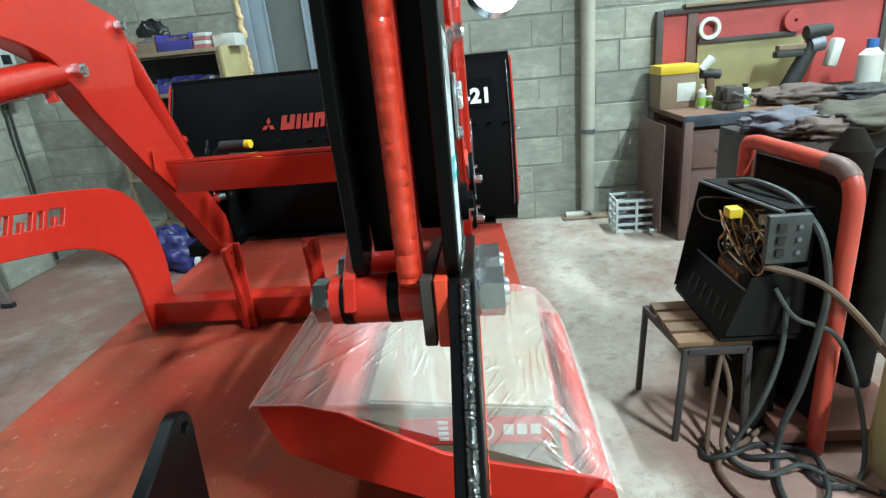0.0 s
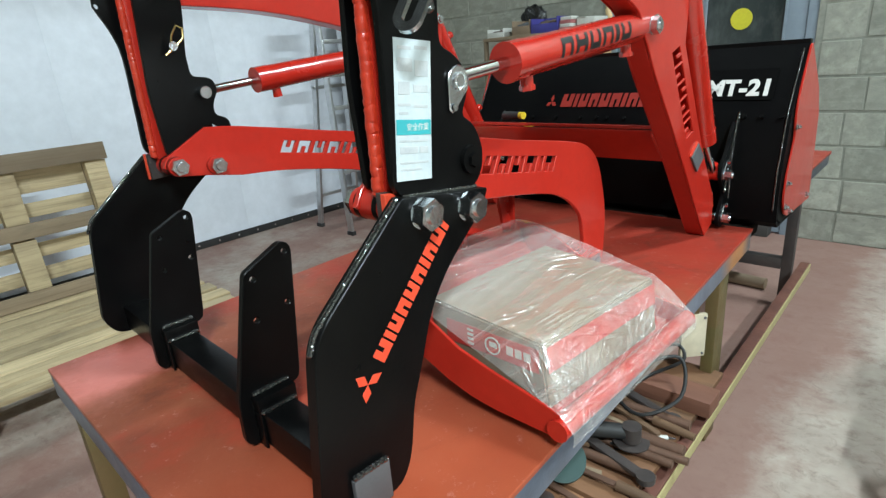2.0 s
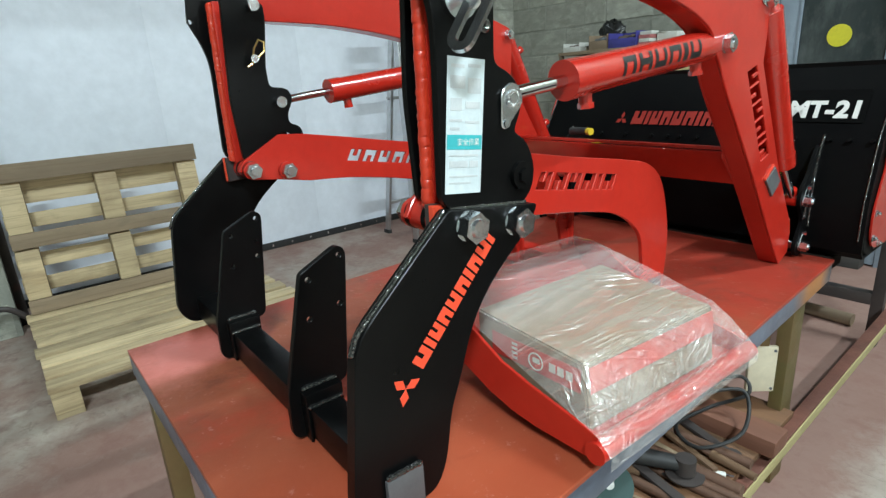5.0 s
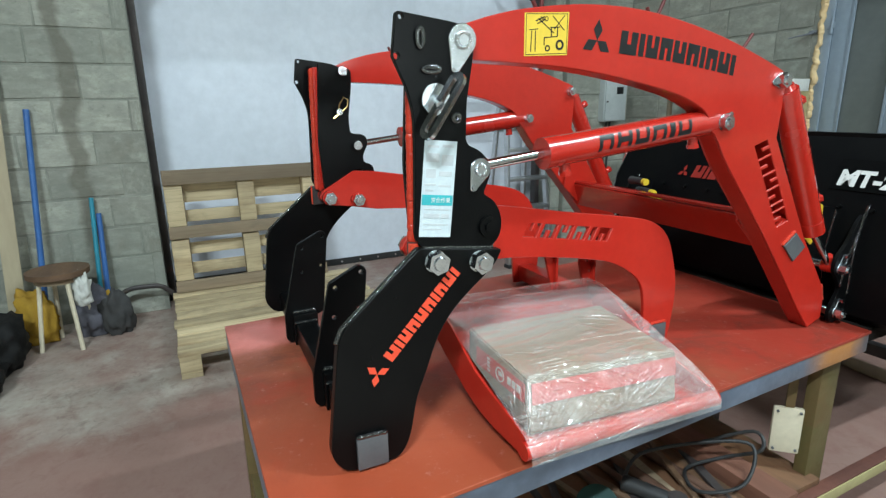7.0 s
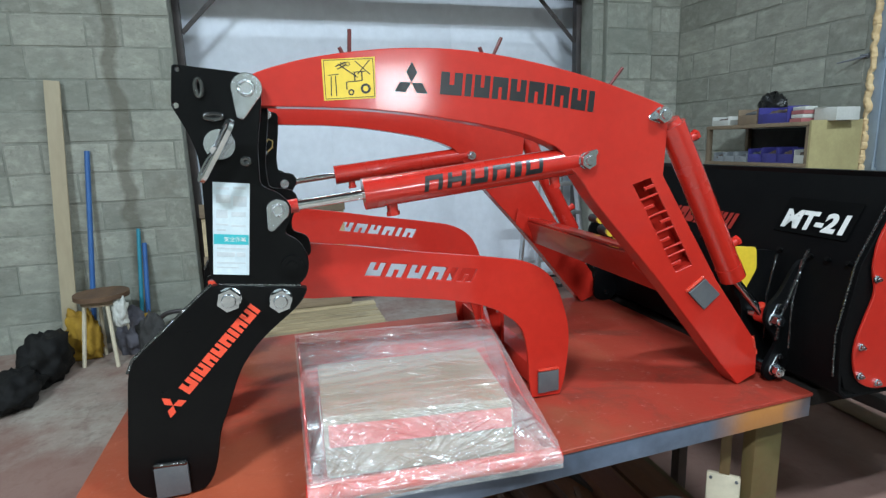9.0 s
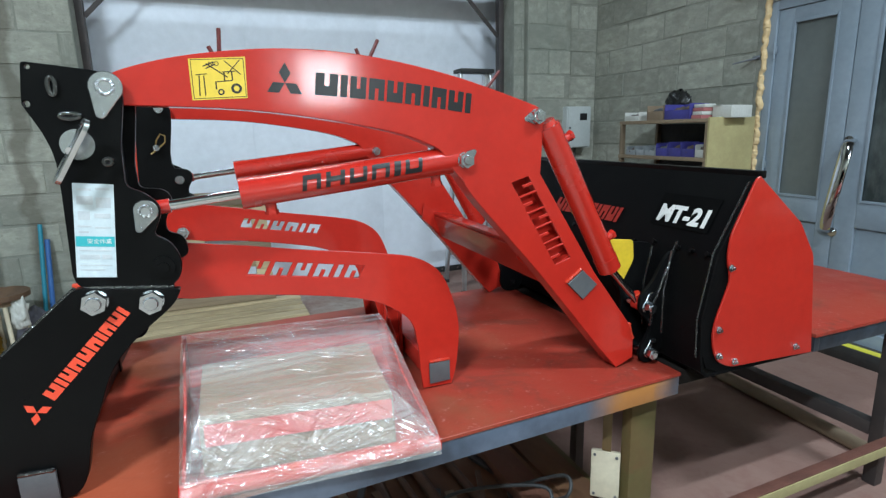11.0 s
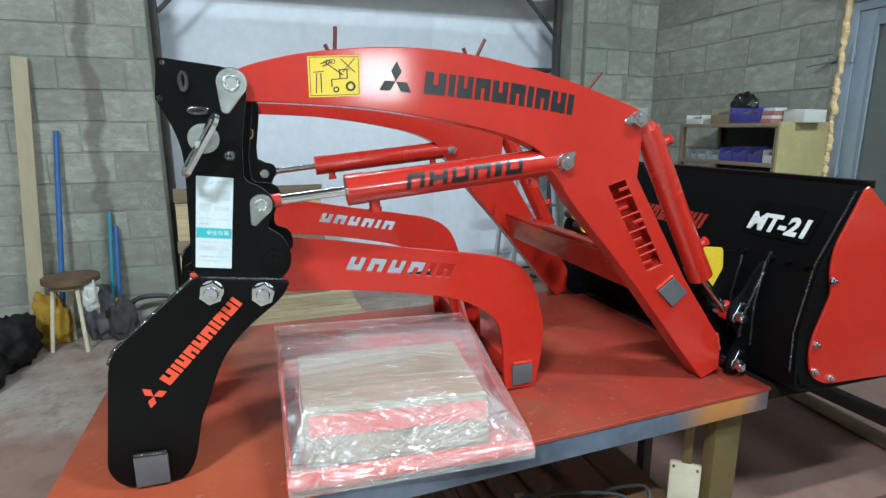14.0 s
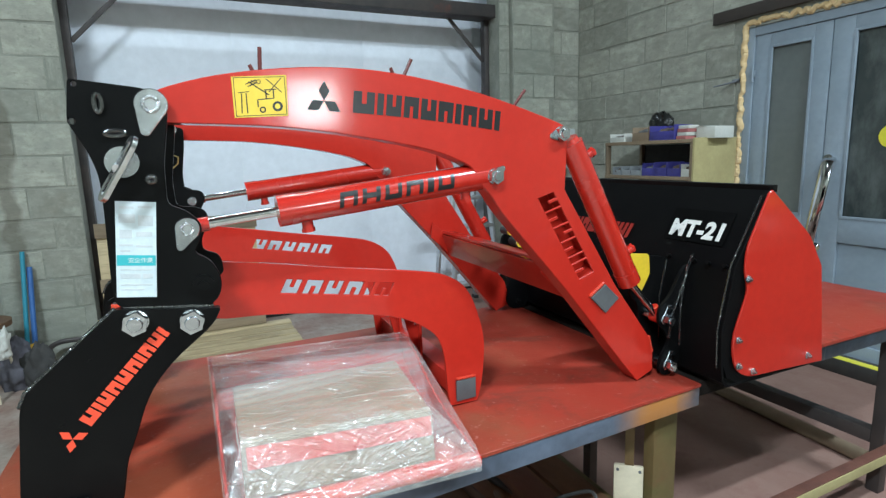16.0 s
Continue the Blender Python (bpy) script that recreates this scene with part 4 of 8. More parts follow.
        for (y, z, u, v) in ((-0.046, 1.408, 0.005, 0.014), (-0.028, 1.362, 0.014, 0.004), (0.015, 1.288, 0.006, 0.005)):
            ringlet = [(X(0.0238), y + u * math.cos(k * math.pi / 8), z + v * math.sin(k * math.pi / 8)) for k in range(17)]
            part("eyelet", tube_path(bmesh.new(), ringlet, 0.0042, 10), BEAD, m, "glossy black eyelet")
        if s == 0:
            lock = part("lock_pin", rod(bmesh.new(), (0.0212, -0.023, 1.317), (0.030, -0.023, 1.317), 0.0245, seg=32), ZINC, L, "zinc-plated locking pin with a bent flat handle")
            a, b = Vector((0.065, -0.005, 1.341)), Vector((0.0555, -0.047, 1.272))
            d = (b - a).normalized()
            n = Vector((0.26, -0.966, 0)).cross(d).normalized() * 0.0165
            n = n if n.y > 0 else -n
            f = n.cross(d).normalized() * 0.0035
            turn = [(math.cos(k * math.pi / 10), math.sin(k * math.pi / 10)) for k in range(11)]
            bm = bmesh.new()
            loops = []
            for scale, lift in ((1.0, -1), (1.0, 1), (0.38, 1), (0.38, -1)):
                path = [a + n * scale * c - d * 0.0165 * scale * e for c, e in turn] + [b - n * scale * c + d * 0.0165 * scale * e for c, e in turn]
                loops.append([bm.verts.new(p + f * lift) for p in path])
            for A, B in zip(loops, loops[1:] + loops[:1]):
                for k in range(len(A)):
                    bm.faces.new((A[k], A[(k + 1) % len(A)], B[(k + 1) % len(A)], B[k]))
            bmesh.ops.recalc_face_normals(bm, faces=bm.faces)
            part("handle", bm, ZINC, lock, "flat steel loop handle")
            part("handle_stem", rod(bmesh.new(), (0.03, -0.023, 1.317), (0.058, -0.028, 1.307), 0.007, seg=14), ZINC, lock)
            lab = part("instruction_label", plate([(-0.041, 1.256), (0.0175, 1.250), (0.002, 1.091), (-0.056, 1.098)], 0.0212, 0.0217, bevel=0.0001), LABEL, L, "white instruction label with a teal band")
            def on_label(u0, v0, u1, v1):
                def q(u, v):
                    tl, tr, bl, brr = Vector((-0.041, 1.256)), Vector((0.0175, 1.250)), Vector((-0.056, 1.098)), Vector((0.002, 1.091))
                    return tuple((tl.lerp(tr, u)).lerp(bl.lerp(brr, u), v))
                return plate([q(u0, v0), q(u1, v0), q(u1, v1), q(u0, v1)], 0.0218, 0.0221, bevel=0.0001)
            part("teal_band", on_label(0.02, 0.555, 0.98, 0.665), TEAL, lab)
            words("安全作業", lab, Vector((0.02205, -0.0335, 1.1545)), Vector((0, 1, -0.10)).normalized(), 0.036)
            rng = random.Random(5)
            for (u0, v0, u1, v1) in ((0.1, 0.05, 0.45, 0.075), (0.55, 0.04, 0.9, 0.065), (0.08, 0.13, 0.48, 0.22), (0.55, 0.14, 0.92, 0.25), (0.1, 0.29, 0.4, 0.38), (0.5, 0.31, 0.9, 0.36),
                                     (0.08, 0.44, 0.42, 0.46), (0.5, 0.45, 0.9, 0.47), (0.1, 0.5, 0.35, 0.52), (0.1, 0.7, 0.9, 0.715), (0.1, 0.75, 0.6, 0.80), (0.65, 0.75, 0.9, 0.80), (0.1, 0.86, 0.9, 0.875), (0.1, 0.91, 0.7, 0.925)):
                part("print_block", on_label(u0, v0, u1, v1), GREYINK, lab)
        else:
            bm = tube_path(bmesh.new(), [(-0.716, 0.004, 1.285), (-0.712, 0.012, 1.318), (-0.712, 0.024, 1.336), (-0.712, 0.036, 1.330), (-0.712, 0.034, 1.312), (-0.714, 0.016, 1.296), (-0.716, -0.006, 1.280)], 0.0022, 6)
            clip = part("spring_clip", bm, BRASS, L, "golden spring cotter clip")
            part("pin_end", rod(bmesh.new(), (-0.722, 0.010, 1.297), (-0.708, 0.010, 1.297), 0.009, seg=16), ZINC, clip)
        # boom
        cavity = [(0.775, 1.225), (0.835, 1.225), (0.965, 1.03), (0.905, 1.00)]
        cuts = bars((0.788, 1.208), (0.908, 1.006), 0.043, WORD6, 0.14, 0.25)
        b = part("boom", side_plate(BOOM, 0.002, 0.008, s, cuts, 0.0015), RED, L, "curved red loader boom")
        part("boom_web", side_plate([tuple(Vector(p) * 1.0) for p in BOOM], -0.039, 0.0019, s, [cavity], 0.0004), RED, b)
        part("boom_inner_plate", side_plate(BOOM, -0.045, -0.0391, s, bevel=0.0015), RED, b)
        cap = plate([(0.942, 0.954), (0.986, 0.983), (1.030, 0.942), (0.988, 0.909)], min(X(0.008), X(0.014)), max(X(0.008), X(0.014)), bevel=0.001)
        part("end_cap", cap, GREY_CAP, b, "grey square tube end cap")
        part("weld_bead", lumps(bmesh.new(), [(X(0.009), 0.938, 0.957), (X(0.009), 0.984, 0.988)], 0.0045, 41 + s), BEAD_RED, b)
        part("weld_bead", lumps(bmesh.new(), [(X(0.003), 1.142, 0.82), (X(0.003), 1.158, 0.772)], 0.006, 43 + s), BEAD_RED, b)
        for y, z, dy, h in ((0.204, 1.476, 0.003, 0.036), (0.476, 1.472, 0.022, 0.032), (0.735, 1.420, 0.034, 0.030)):
            part("hose_clip", rod(bmesh.new(), (X(-0.018), y, z - 0.01), (X(-0.018), y + dy, z + h), 0.0036, seg=10), CLIP_RED, b, "small dark red hose clip rod")
        for y, z, dy, h in ((0.194, 1.475, -0.007, 0.006), (0.462, 1.473, -0.009, 0.013)):
            part("hose_clip", rod(bmesh.new(), (X(-0.018), y, z - 0.008), (X(-0.018), y + dy, z + h), 0.0036, seg=10), CLIP_RED, b)
        for (y, z) in ((0.672, 1.264), (0.848, 1.352)):
            bolt = part("bolt", hex_bolt(bmesh.new(), X(0.008), y, z, o, 0.030, 0.014, 0.017, 0.5), ZINC, b, "zinc-plated hexagon bolt")
            part("lock_tab", side_plate(drop((y, z), (y + 0.022 if y < 0.7 else y - 0.024, z + 0.016 if y < 0.7 else z - 0.004), 0.017), 0.0082, 0.0112, s), ZINC, bolt)
            part("nut", hex_bolt(bmesh.new(), X(-0.045), y, z, -o, 0.026, 0.014, 0.014), ZINC, bolt)
        if s == 0:
            sign = part("warning_sticker", plate([(0.153, 1.456), (0.246, 1.462), (0.244, 1.391), (0.153, 1.387)], 0.0083, 0.0088, bevel=0.0001), YELLOW, b, "yellow warning sticker with a black outline and a tractor pictogram")
            T = lambda u, v: (0.153 + 0.0925 * u, 1.387 + 0.0045 * u + 0.070 * v)
            def ink(pts):
                part("print_block", plate([T(*p) for p in pts], 0.0089, 0.0092, bevel=0.0001), INK, sign)
            for u0, v0, u1, v1 in ((0.03, 0.03, 0.97, 0.045), (0.03, 0.955, 0.97, 0.97), (0.03, 0.03, 0.042, 0.97), (0.958, 0.03, 0.97, 0.97)):
                ink([(u0, v0), (u1, v0), (u1, v1), (u0, v1)])
            for c, r in ((0.80, 0.24), 0.115), ((0.52, 0.17), 0.07):
                pts = [T(c[0] + r * 0.85 * math.cos(k * 0.314), c[1] + r * 1.1 * math.sin(k * 0.314)) for k in range(20)]
                hole = [T(c[0] + r * 0.45 * math.cos(k * 0.314), c[1] + r * 0.6 * math.sin(k * 0.314)) for k in range(20)]
                part("print_block", plate(pts, 0.0089, 0.0092, [hole], bevel=0.0001), INK, sign)
            for a, c in (((0.44, 0.42), (0.74, 0.44)), ((0.44, 0.24), (0.44, 0.42)), ((0.74, 0.44), (0.74, 0.66)), ((0.60, 0.43), (0.60, 0.64)), ((0.57, 0.65), (0.80, 0.66)), ((0.30, 0.86), (0.66, 0.52)), ((0.24, 0.80), (0.44, 0.90)), ((0.28, 0.74), (0.46, 0.84))):
                a, c = Vector(a), Vector(c)
                n = Vector((-(c - a)[1], (c - a)[0])).normalized() * 0.012
                ink([tuple(a + n), tuple(c + n), tuple(c - n), tuple(a - n)])
            for a, c in (((0.62, 0.92), (0.90, 0.58)), ((0.66, 0.60), (0.90, 0.93)), ((0.10, 0.60), (0.30, 0.62)), ((0.14, 0.10), (0.16, 0.58)), ((0.24, 0.10), (0.24, 0.58))):
                a, c = Vector(a), Vector(c)
                n = Vector((-(c - a)[1], (c - a)[0])).normalized() * 0.010
                ink([tuple(a + n), tuple(c + n), tuple(c - n), tuple(a - n)])
            words("NO", sign, Vector((0.0091, *T(0.34, 0.80))), Vector((0, 1, 0.045)).normalized(), 0.017, INK)
            c = Vector((0.311, 1.418))
            for k in range(3):
                a = math.radians(86 + 120 * k)
                d, n = Vector((math.cos(a), math.sin(a))), Vector((-math.sin(a), math.cos(a)))
                part("print_block", plate([tuple(c), tuple(c + d * 0.018 + n * 0.0105), tuple(c + d * 0.036), tuple(c + d * 0.018 - n * 0.0105)], 0.0083, 0.0088, bevel=0.0001), INK, b, "plain black printed block")
            arc = lambda u: (0.364 + 0.322 * u, 1.397 - 0.037 * u - 0.004 * math.sin(math.pi * u) * -1)
            total, u = sum(WORD10) + 0.17 * 9, 0.0
            for i, w in enumerate(WORD10):
                p, q = Vector(arc(u / total)), Vector(arc((u + w) / total))
                up = Vector((0.115, 0.993)) * 0.041
                part("print_block", plate(block(p, q, up, i), 0.0083, 0.0088, bevel=0.0001), INK, b, "plain black printed block")
                u += w + 0.17
        # cylinders
        lift = ram(L, X(-0.018), (0.060, 1.201), (0.221, 1.2185), (0.660, 1.264), 0.029)
        if s == 0:
            decal_on_barrel(lift, -0.018, (0.221, 1.2185), (0.660, 1.264), 0.029, 0.24, 0.80, 0.030)
        ram(L, X(-0.004), (1.184, 0.864), (1.076, 0.979), (0.886, 1.331), 0.029, None)
        # hook arm
        cuts = bars((0.214, 1.0485), (0.448, 1.011), 0.0295, WORD6, 0.3, 0.35)
        part("subframe_arm", lean_in(side_plate(HOOK, -0.0745, -0.0645, s, cuts), s), RED, L, "red curved subframe arm with cut-out slots")
        part("end_cap", lean_in(boxes([((min(X(-0.0645), X(-0.059)), 0.611, 0.7155), (max(X(-0.0645), X(-0.059)), 0.666, 0.7685))], 0.002), s), GREY_CAP, L, "grey square tube end cap")
        part("weld_bead", lean_in(lumps(bmesh.new(), [(X(-0.062), 0.611, 0.773), (X(-0.062), 0.666, 0.771)], 0.004, 51 + s), s), BEAD_RED, L)
    sleeve = plate(fillet([(1.095, 0.965), (1.160, 0.915), (1.196, 0.975), (1.190, 1.030), (1.10, 1.040)], 0.010), -0.051, -0.048)
    part("protective_sleeve", sleeve, YELLOW_PL, L, "yellow plastic protective sleeve")
    for y, z, r in ((1.165, 0.930, 0.020), (1.178, 0.965, 0.017), (1.15, 0.985, 0.018), (1.11, 1.03, 0.015)):
        c = part("hose_coupling", rod(bmesh.new(), (-0.70, y, z), (-0.62, y - 0.02, z + 0.004), r, r * 0.85, seg=18), RUBBER, L, "black hose coupling with a yellow cap")
        part("cap", rod(bmesh.new(), (-0.619, y - 0.02, z + 0.004), (-0.602, y - 0.024, z + 0.004), r * 0.8, seg=18), YELLOW_PL, c)
    # members that join the two sides
    part("cross_tube", boxes([((flip(0.0205, 1), -0.185, 0.708), (0.0205, -0.132, 0.763))], 0.004), BLACK, L, "black square cross tube")
    POST = fillet([(-0.163, 0.968), (-0.097, 1.000), (-0.083, 0.988), (-0.104, 0.79), (-0.108, 0.776), (-0.131, 0.770), (-0.131, 0.7635), (-0.186, 0.7635), (-0.1865, 0.7045), (-0.197, 0.703), (-0.209, 0.715), (-0.208, 0.78)],
                  [0.006, 0.012, 0.012, 0.01, 0.01, 0.002, 0.001, 0.001, 0.002, 0.006, 0.01, 0.01])
    for x in (-0.214, -0.571):
        post = part("upright_plate", plate(POST, x, x + 0.012, [ring((-0.151, 0.957), 0.0045, 12), ring((-0.096, 0.983), 0.0045, 12), ring((-0.157, 0.895), 0.0045, 12), ring((-0.104, 0.905), 0.0045, 12)]), BLACK, L, "black upright plate with four bolt holes")
        saddle = part("saddle", boxes([((x + 0.0125, -0.190, 0.704), (x + 0.034, -0.1855, 0.7635)), ((x + 0.0125, -0.190, 0.764), (x + 0.034, -0.127, 0.786)), ((x + 0.0125, -0.1315, 0.704), (x + 0.034, -0.127, 0.7635))], 0.002), BLACK, post, "black saddle over the cross tube")
        part("weld_bead", lumps(bmesh.new(), [(x + 0.015, -0.188, 0.788), (x + 0.015, -0.128, 0.788)], 0.0048, 61, every=0.005, ripple=0.1), BEAD, saddle)
        part("weld_bead", lumps(bmesh.new(), [(x + 0.0365, -0.188, 0.766), (x + 0.0365, -0.130, 0.766)], 0.004, 63, every=0.005, ripple=0.1), BEAD, saddle)
    part("cross_tube", boxes([((flip(-0.099, 1), 0.612, 0.716), (-0.099, 0.665, 0.768))], 0.004), RED, L, "red square cross tube between the arms")
    for x in (-0.49, -0.32):
        part("lug_plate", plate(fillet([(0.592, 0.703), (0.607, 0.703), (0.607, 0.900), (0.560, 0.90), (0.560, 0.88), (0.592, 0.76)], 0.006), x, x + 0.010, [ring((0.585, 0.885), 0.004, 10), ring((0.594, 0.855), 0.004, 10)]), RED, L)
        part("lug_plate", boxes([((x - 0.012, 0.600, 0.703), (x + 0.022, 0.608, 0.9))], 0.002), RED, L)
    bm = beam(bmesh.new(), (flip(-0.045, 1), 0.893, 0.988), (-0.045, 0.893, 0.988), 0.008, 0.084, 0.001, up=(0, -0.34, 0.94))
    beam(bm, (flip(-0.045, 1), 0.906, 1.0315), (-0.045, 0.906, 1.0315), 0.056, 0.008, 0.001, up=(0, 0.10, 0.99))
    part("cross_angle", bm, RED, L, "red angle section joining the booms")
    for x in (-0.05, -0.75):
        bm = plate([(0.84, 1.075), (0.93, 0.99), (0.90, 0.955), (0.83, 1.02)], x, x + 0.006)
        part("gusset", bm, RED, L)
    return L


def bucket(L):
    """The bucket and its ears."""
    X0, X1 = -0.955, 0.155
    PROF = [(1.388, 1.210), (1.272, 1.020), (1.236, 0.860), (1.240, 0.770), (1.248, 0.722), (1.268, 0.704), (1.40, 0.702), (1.66, 0.700)]
    IN = [(1.66, 0.706), (1.40, 0.709), (1.272, 0.711), (1.256, 0.727), (1.248, 0.772), (1.244, 0.858), (1.279, 1.016), (1.394, 1.206)]
    b = part("bucket", plate(PROF + IN, X0, X1, bevel=0.0008), BLACK_MATT, L, "black steel loader bucket with red side plates")
    part("bucket_lip", boxes([((X0, 1.383, 1.196), (X1, 1.412, 1.214))], 0.002), BLACK, b)
    for x in (X0 + 0.001, X1 - 0.009):
        part("side_wall", plate([(1.39, 1.207), (1.276, 1.018), (1.24, 0.86), (1.247, 0.77), (1.266, 0.728), (1.307, 0.709), (1.655, 0.703), (1.60, 0.985), (1.475, 1.115)], x, x + 0.008), BLACK_MATT, b)
    RSIDE = fillet([(1.385, 1.203), (1.372, 1.196), (1.303, 1.065), (1.298, 1.008), (1.316, 0.955), (1.266, 0.83), (1.284, 0.75), (1.337, 0.720), (1.479, 0.714), (1.652, 0.705), (1.612, 0.985), (1.55, 1.075)],
                   [0.004, 0.004, 0.02, 0.02, 0.02, 0.04, 0.05, 0.03, 0.01, 0.004, 0.01, 0.01])
    for x, o in ((X1, 1), (X0, -1)):
        xa, xb = sorted((x + o * 0.001, x + o * 0.007))
        sp = part("side_plate", plate(RSIDE, xa, xb), RED, b, "red bolted bucket side plate")
        for (y, z) in ((1.312, 0.985), (1.288, 0.83), (1.295, 0.76), (1.352, 0.735), (1.58, 0.735)):
            part("bolt", hex_bolt(bmesh.new(), x + o * 0.007, y, z, o, 0.012, 0.005, 0.009), ZINC, sp)
    back = lambda z: 1.272 + (z - 1.02) * (0.116 / 0.19) - 0.0035
    lean = Vector((0, 0.116, 0.19)).normalized()

    def on_back(name, quad, material, lift=0.001, label=""):
        bm = bmesh.new()
        lo = [Vector((x, back(z) - lift, z)) for x, z in quad]
        bm.faces.new([bm.verts.new(p) for p in lo])
        n = Vector((0, -lean.z, lean.y)) * 0.0006
        r = bmesh.ops.extrude_face_region(bm, geom=bm.faces[:])
        for v in [g for g in r["geom"] if isinstance(g, bmesh.types.BMVert)]:
            v.co += n
        bmesh.ops.recalc_face_normals(bm, faces=bm.faces)
        return part(name, bm, material, b, label)

    word, gap = [w * 0.85 for w in WORD10], 0.16
    total, u = sum(word) + gap * 9, 0.0
    for i, w in enumerate(word):
        x0, x1 = -0.578 + 0.345 * u / total, -0.578 + 0.345 * (u + w) / total
        on_back("print_block", block((x0, 1.042), (x1, 1.043), (0.004, 0.042), i), SHADED_PRINT, label="plain red printed block with shade in its colour")
        u += w + gap
    c = Vector((-0.618, 1.058))
    for k in range(3):
        a = math.radians(90 + 120 * k)
        d, n = Vector((math.cos(a), math.sin(a))), Vector((-math.sin(a), math.cos(a)))
        on_back("print_block", [tuple(c), tuple(c + d * 0.012 - n * 0.007), tuple(c + d * 0.024), tuple(c + d * 0.012 + n * 0.007)], SHADED_PRINT)
    on_back("decal_patch", [(-0.098, 1.060), (0.098, 1.060), (0.098, 1.142), (-0.098, 1.142)], DECAL_BLACK, 0.0004, "glossy black decal under the lettering")
    cu = bpy.data.curves.new("lettering", "FONT")
    cu.body, cu.size, cu.extrude, cu.shear, cu.offset, cu.space_character = "MT-21", 0.068, 0.0005, 0.0, 0.0030, 1.04
    tx = bpy.data.objects.new("lettering", cu)
    scene.collection.objects.link(tx)
    me = bpy.data.meshes.new_from_object(tx.evaluated_get(bpy.context.evaluated_depsgraph_get()))
    bm = bmesh.new()
    bm.from_mesh(me)
    w = max(v.co.x for v in bm.verts)
    z0 = 1.072
    for v in bm.verts:
        u, k, d = v.co
        v.co = Vector((-0.084 + u * 0.168 / w, back(z0), z0)) + lean * k * 0.98 + Vector((0, -lean.z, lean.y)) * (d + 0.0026)
    bpy.data.objects.remove(tx)
    bpy.data.curves.remove(cu)
    part("lettering", bm, WHITE_VINYL, b, "white model lettering")
    EAR_OUT = fillet([(1.262, 1.01), (1.236, 0.985), (1.200, 0.925), (1.163, 0.895), (1.160, 0.855), (1.182, 0.835), (1.205, 0.80), (1.182, 0.768), (1.166, 0.735), (1.180, 0.706), (1.215, 0.703), (1.252, 0.75), (1.236, 0.86)], 0.018)
    EAR_IN = fillet([(1.262, 1.012), (1.226, 1.020), (1.182, 1.022), (1.148, 1.016), (1.126, 0.997), (1.121, 0.966), (1.133, 0.92), (1.154, 0.896), (1.165, 0.84), (1.150, 0.79), (1.145, 0.741), (1.158, 0.712), (1.180, 0.7035), (1.225, 0.7035), (1.252, 0.75), (1.236, 0.86)], 0.014)
    for s in (0, 1):
        o = 1 if s == 0 else -1
        X = lambda x: flip(x, s)
        for x, EAR in ((0.012, EAR_OUT), (-0.062, EAR_IN)):
            ear = part("ear_plate", side_plate(EAR, x, x + 0.010, s, bevel=0.0004), BLACK_MATT, b, "black welded pivot ear")
            part("weld_bead", lumps(bmesh.new(), [(X(x + 0.012), 1.258, 1.008), (X(x + 0.012), 1.236, 0.90), (X(x + 0.012), 1.240, 0.78)], 0.0045, 71 + s), BEAD, ear)
        part("weld_bead", lumps(bmesh.new(), [(X(0.0235), 1.276, 1.030), (X(0.0235), 1.240, 0.95), (X(0.0235), 1.206, 0.87), (X(0.0235), 1.198, 0.81)], 0.0052, 81 + s, every=0.005, ripple=0.4), BEAD, b, "glossy black weld bead")
        for (y, z) in ((1.184, 0.864), (1.198, 0.735)):
            pin = part("pivot_pin", rod(bmesh.new(), (X(-0.065), y, z), (X(0.034), y, z), 0.0125, seg=24), ZINC, b, "zinc-plated pivot pin")
            part("pin_head", hex_bolt(bmesh.new(), X(0.022), y, z, o, 0.026, 0.020, 0.016), ZINC, pin)
            part("lock_tab", side_plate(drop((y, z), (y + 0.008, z + 0.034), 0.014), 0.0225, 0.027, s), ZINC, pin)
            part("screw", rod(bmesh.new(), (X(0.027), y + 0.008, z + 0.034), (X(0.036), y + 0.008, z + 0.034), 0.006, seg=6), ZINC, pin)
        for k in range(4):
            part("bolt", rod(bmesh.new(), (X(-0.12 - 0.10 * k), 1.262, 1.008), (X(-0.12 - 0.10 * k), 1.255, 1.012), 0.005, seg=10), BLACK, b)
    for x in (X0 + 0.010, X1 - 0.010):
        part("weld_bead", lumps(bmesh.new(), [(x, back(1.19) - 0.004, 1.19), (x, 1.268, 1.020), (x, 1.232, 0.86), (x, 1.237, 0.76)], 0.0032, 95, every=0.008, ripple=0.6), BEAD, b)
    for x in (-0.045, 0.040, 0.085, 0.135):
        part("bolt", rod(bmesh.new(), (x, 1.266, 1.016), (x, 1.256, 1.021), 0.0055, seg=12), BLACK, b)
    return b


def finish_loader():
    """Builds loader and bucket; the far side stands a little further along than the near one."""
    L = loader()
    bucket(L)
    for ob in L.children_recursive:
        if not ob.data.get("sheared"):
            ob.data["sheared"] = True
            for v in ob.data.vertices:
                v.co.y -= 0.0235 * v.co.x


finish_loader()

# ---- work table and its load ----
TT = 0.70


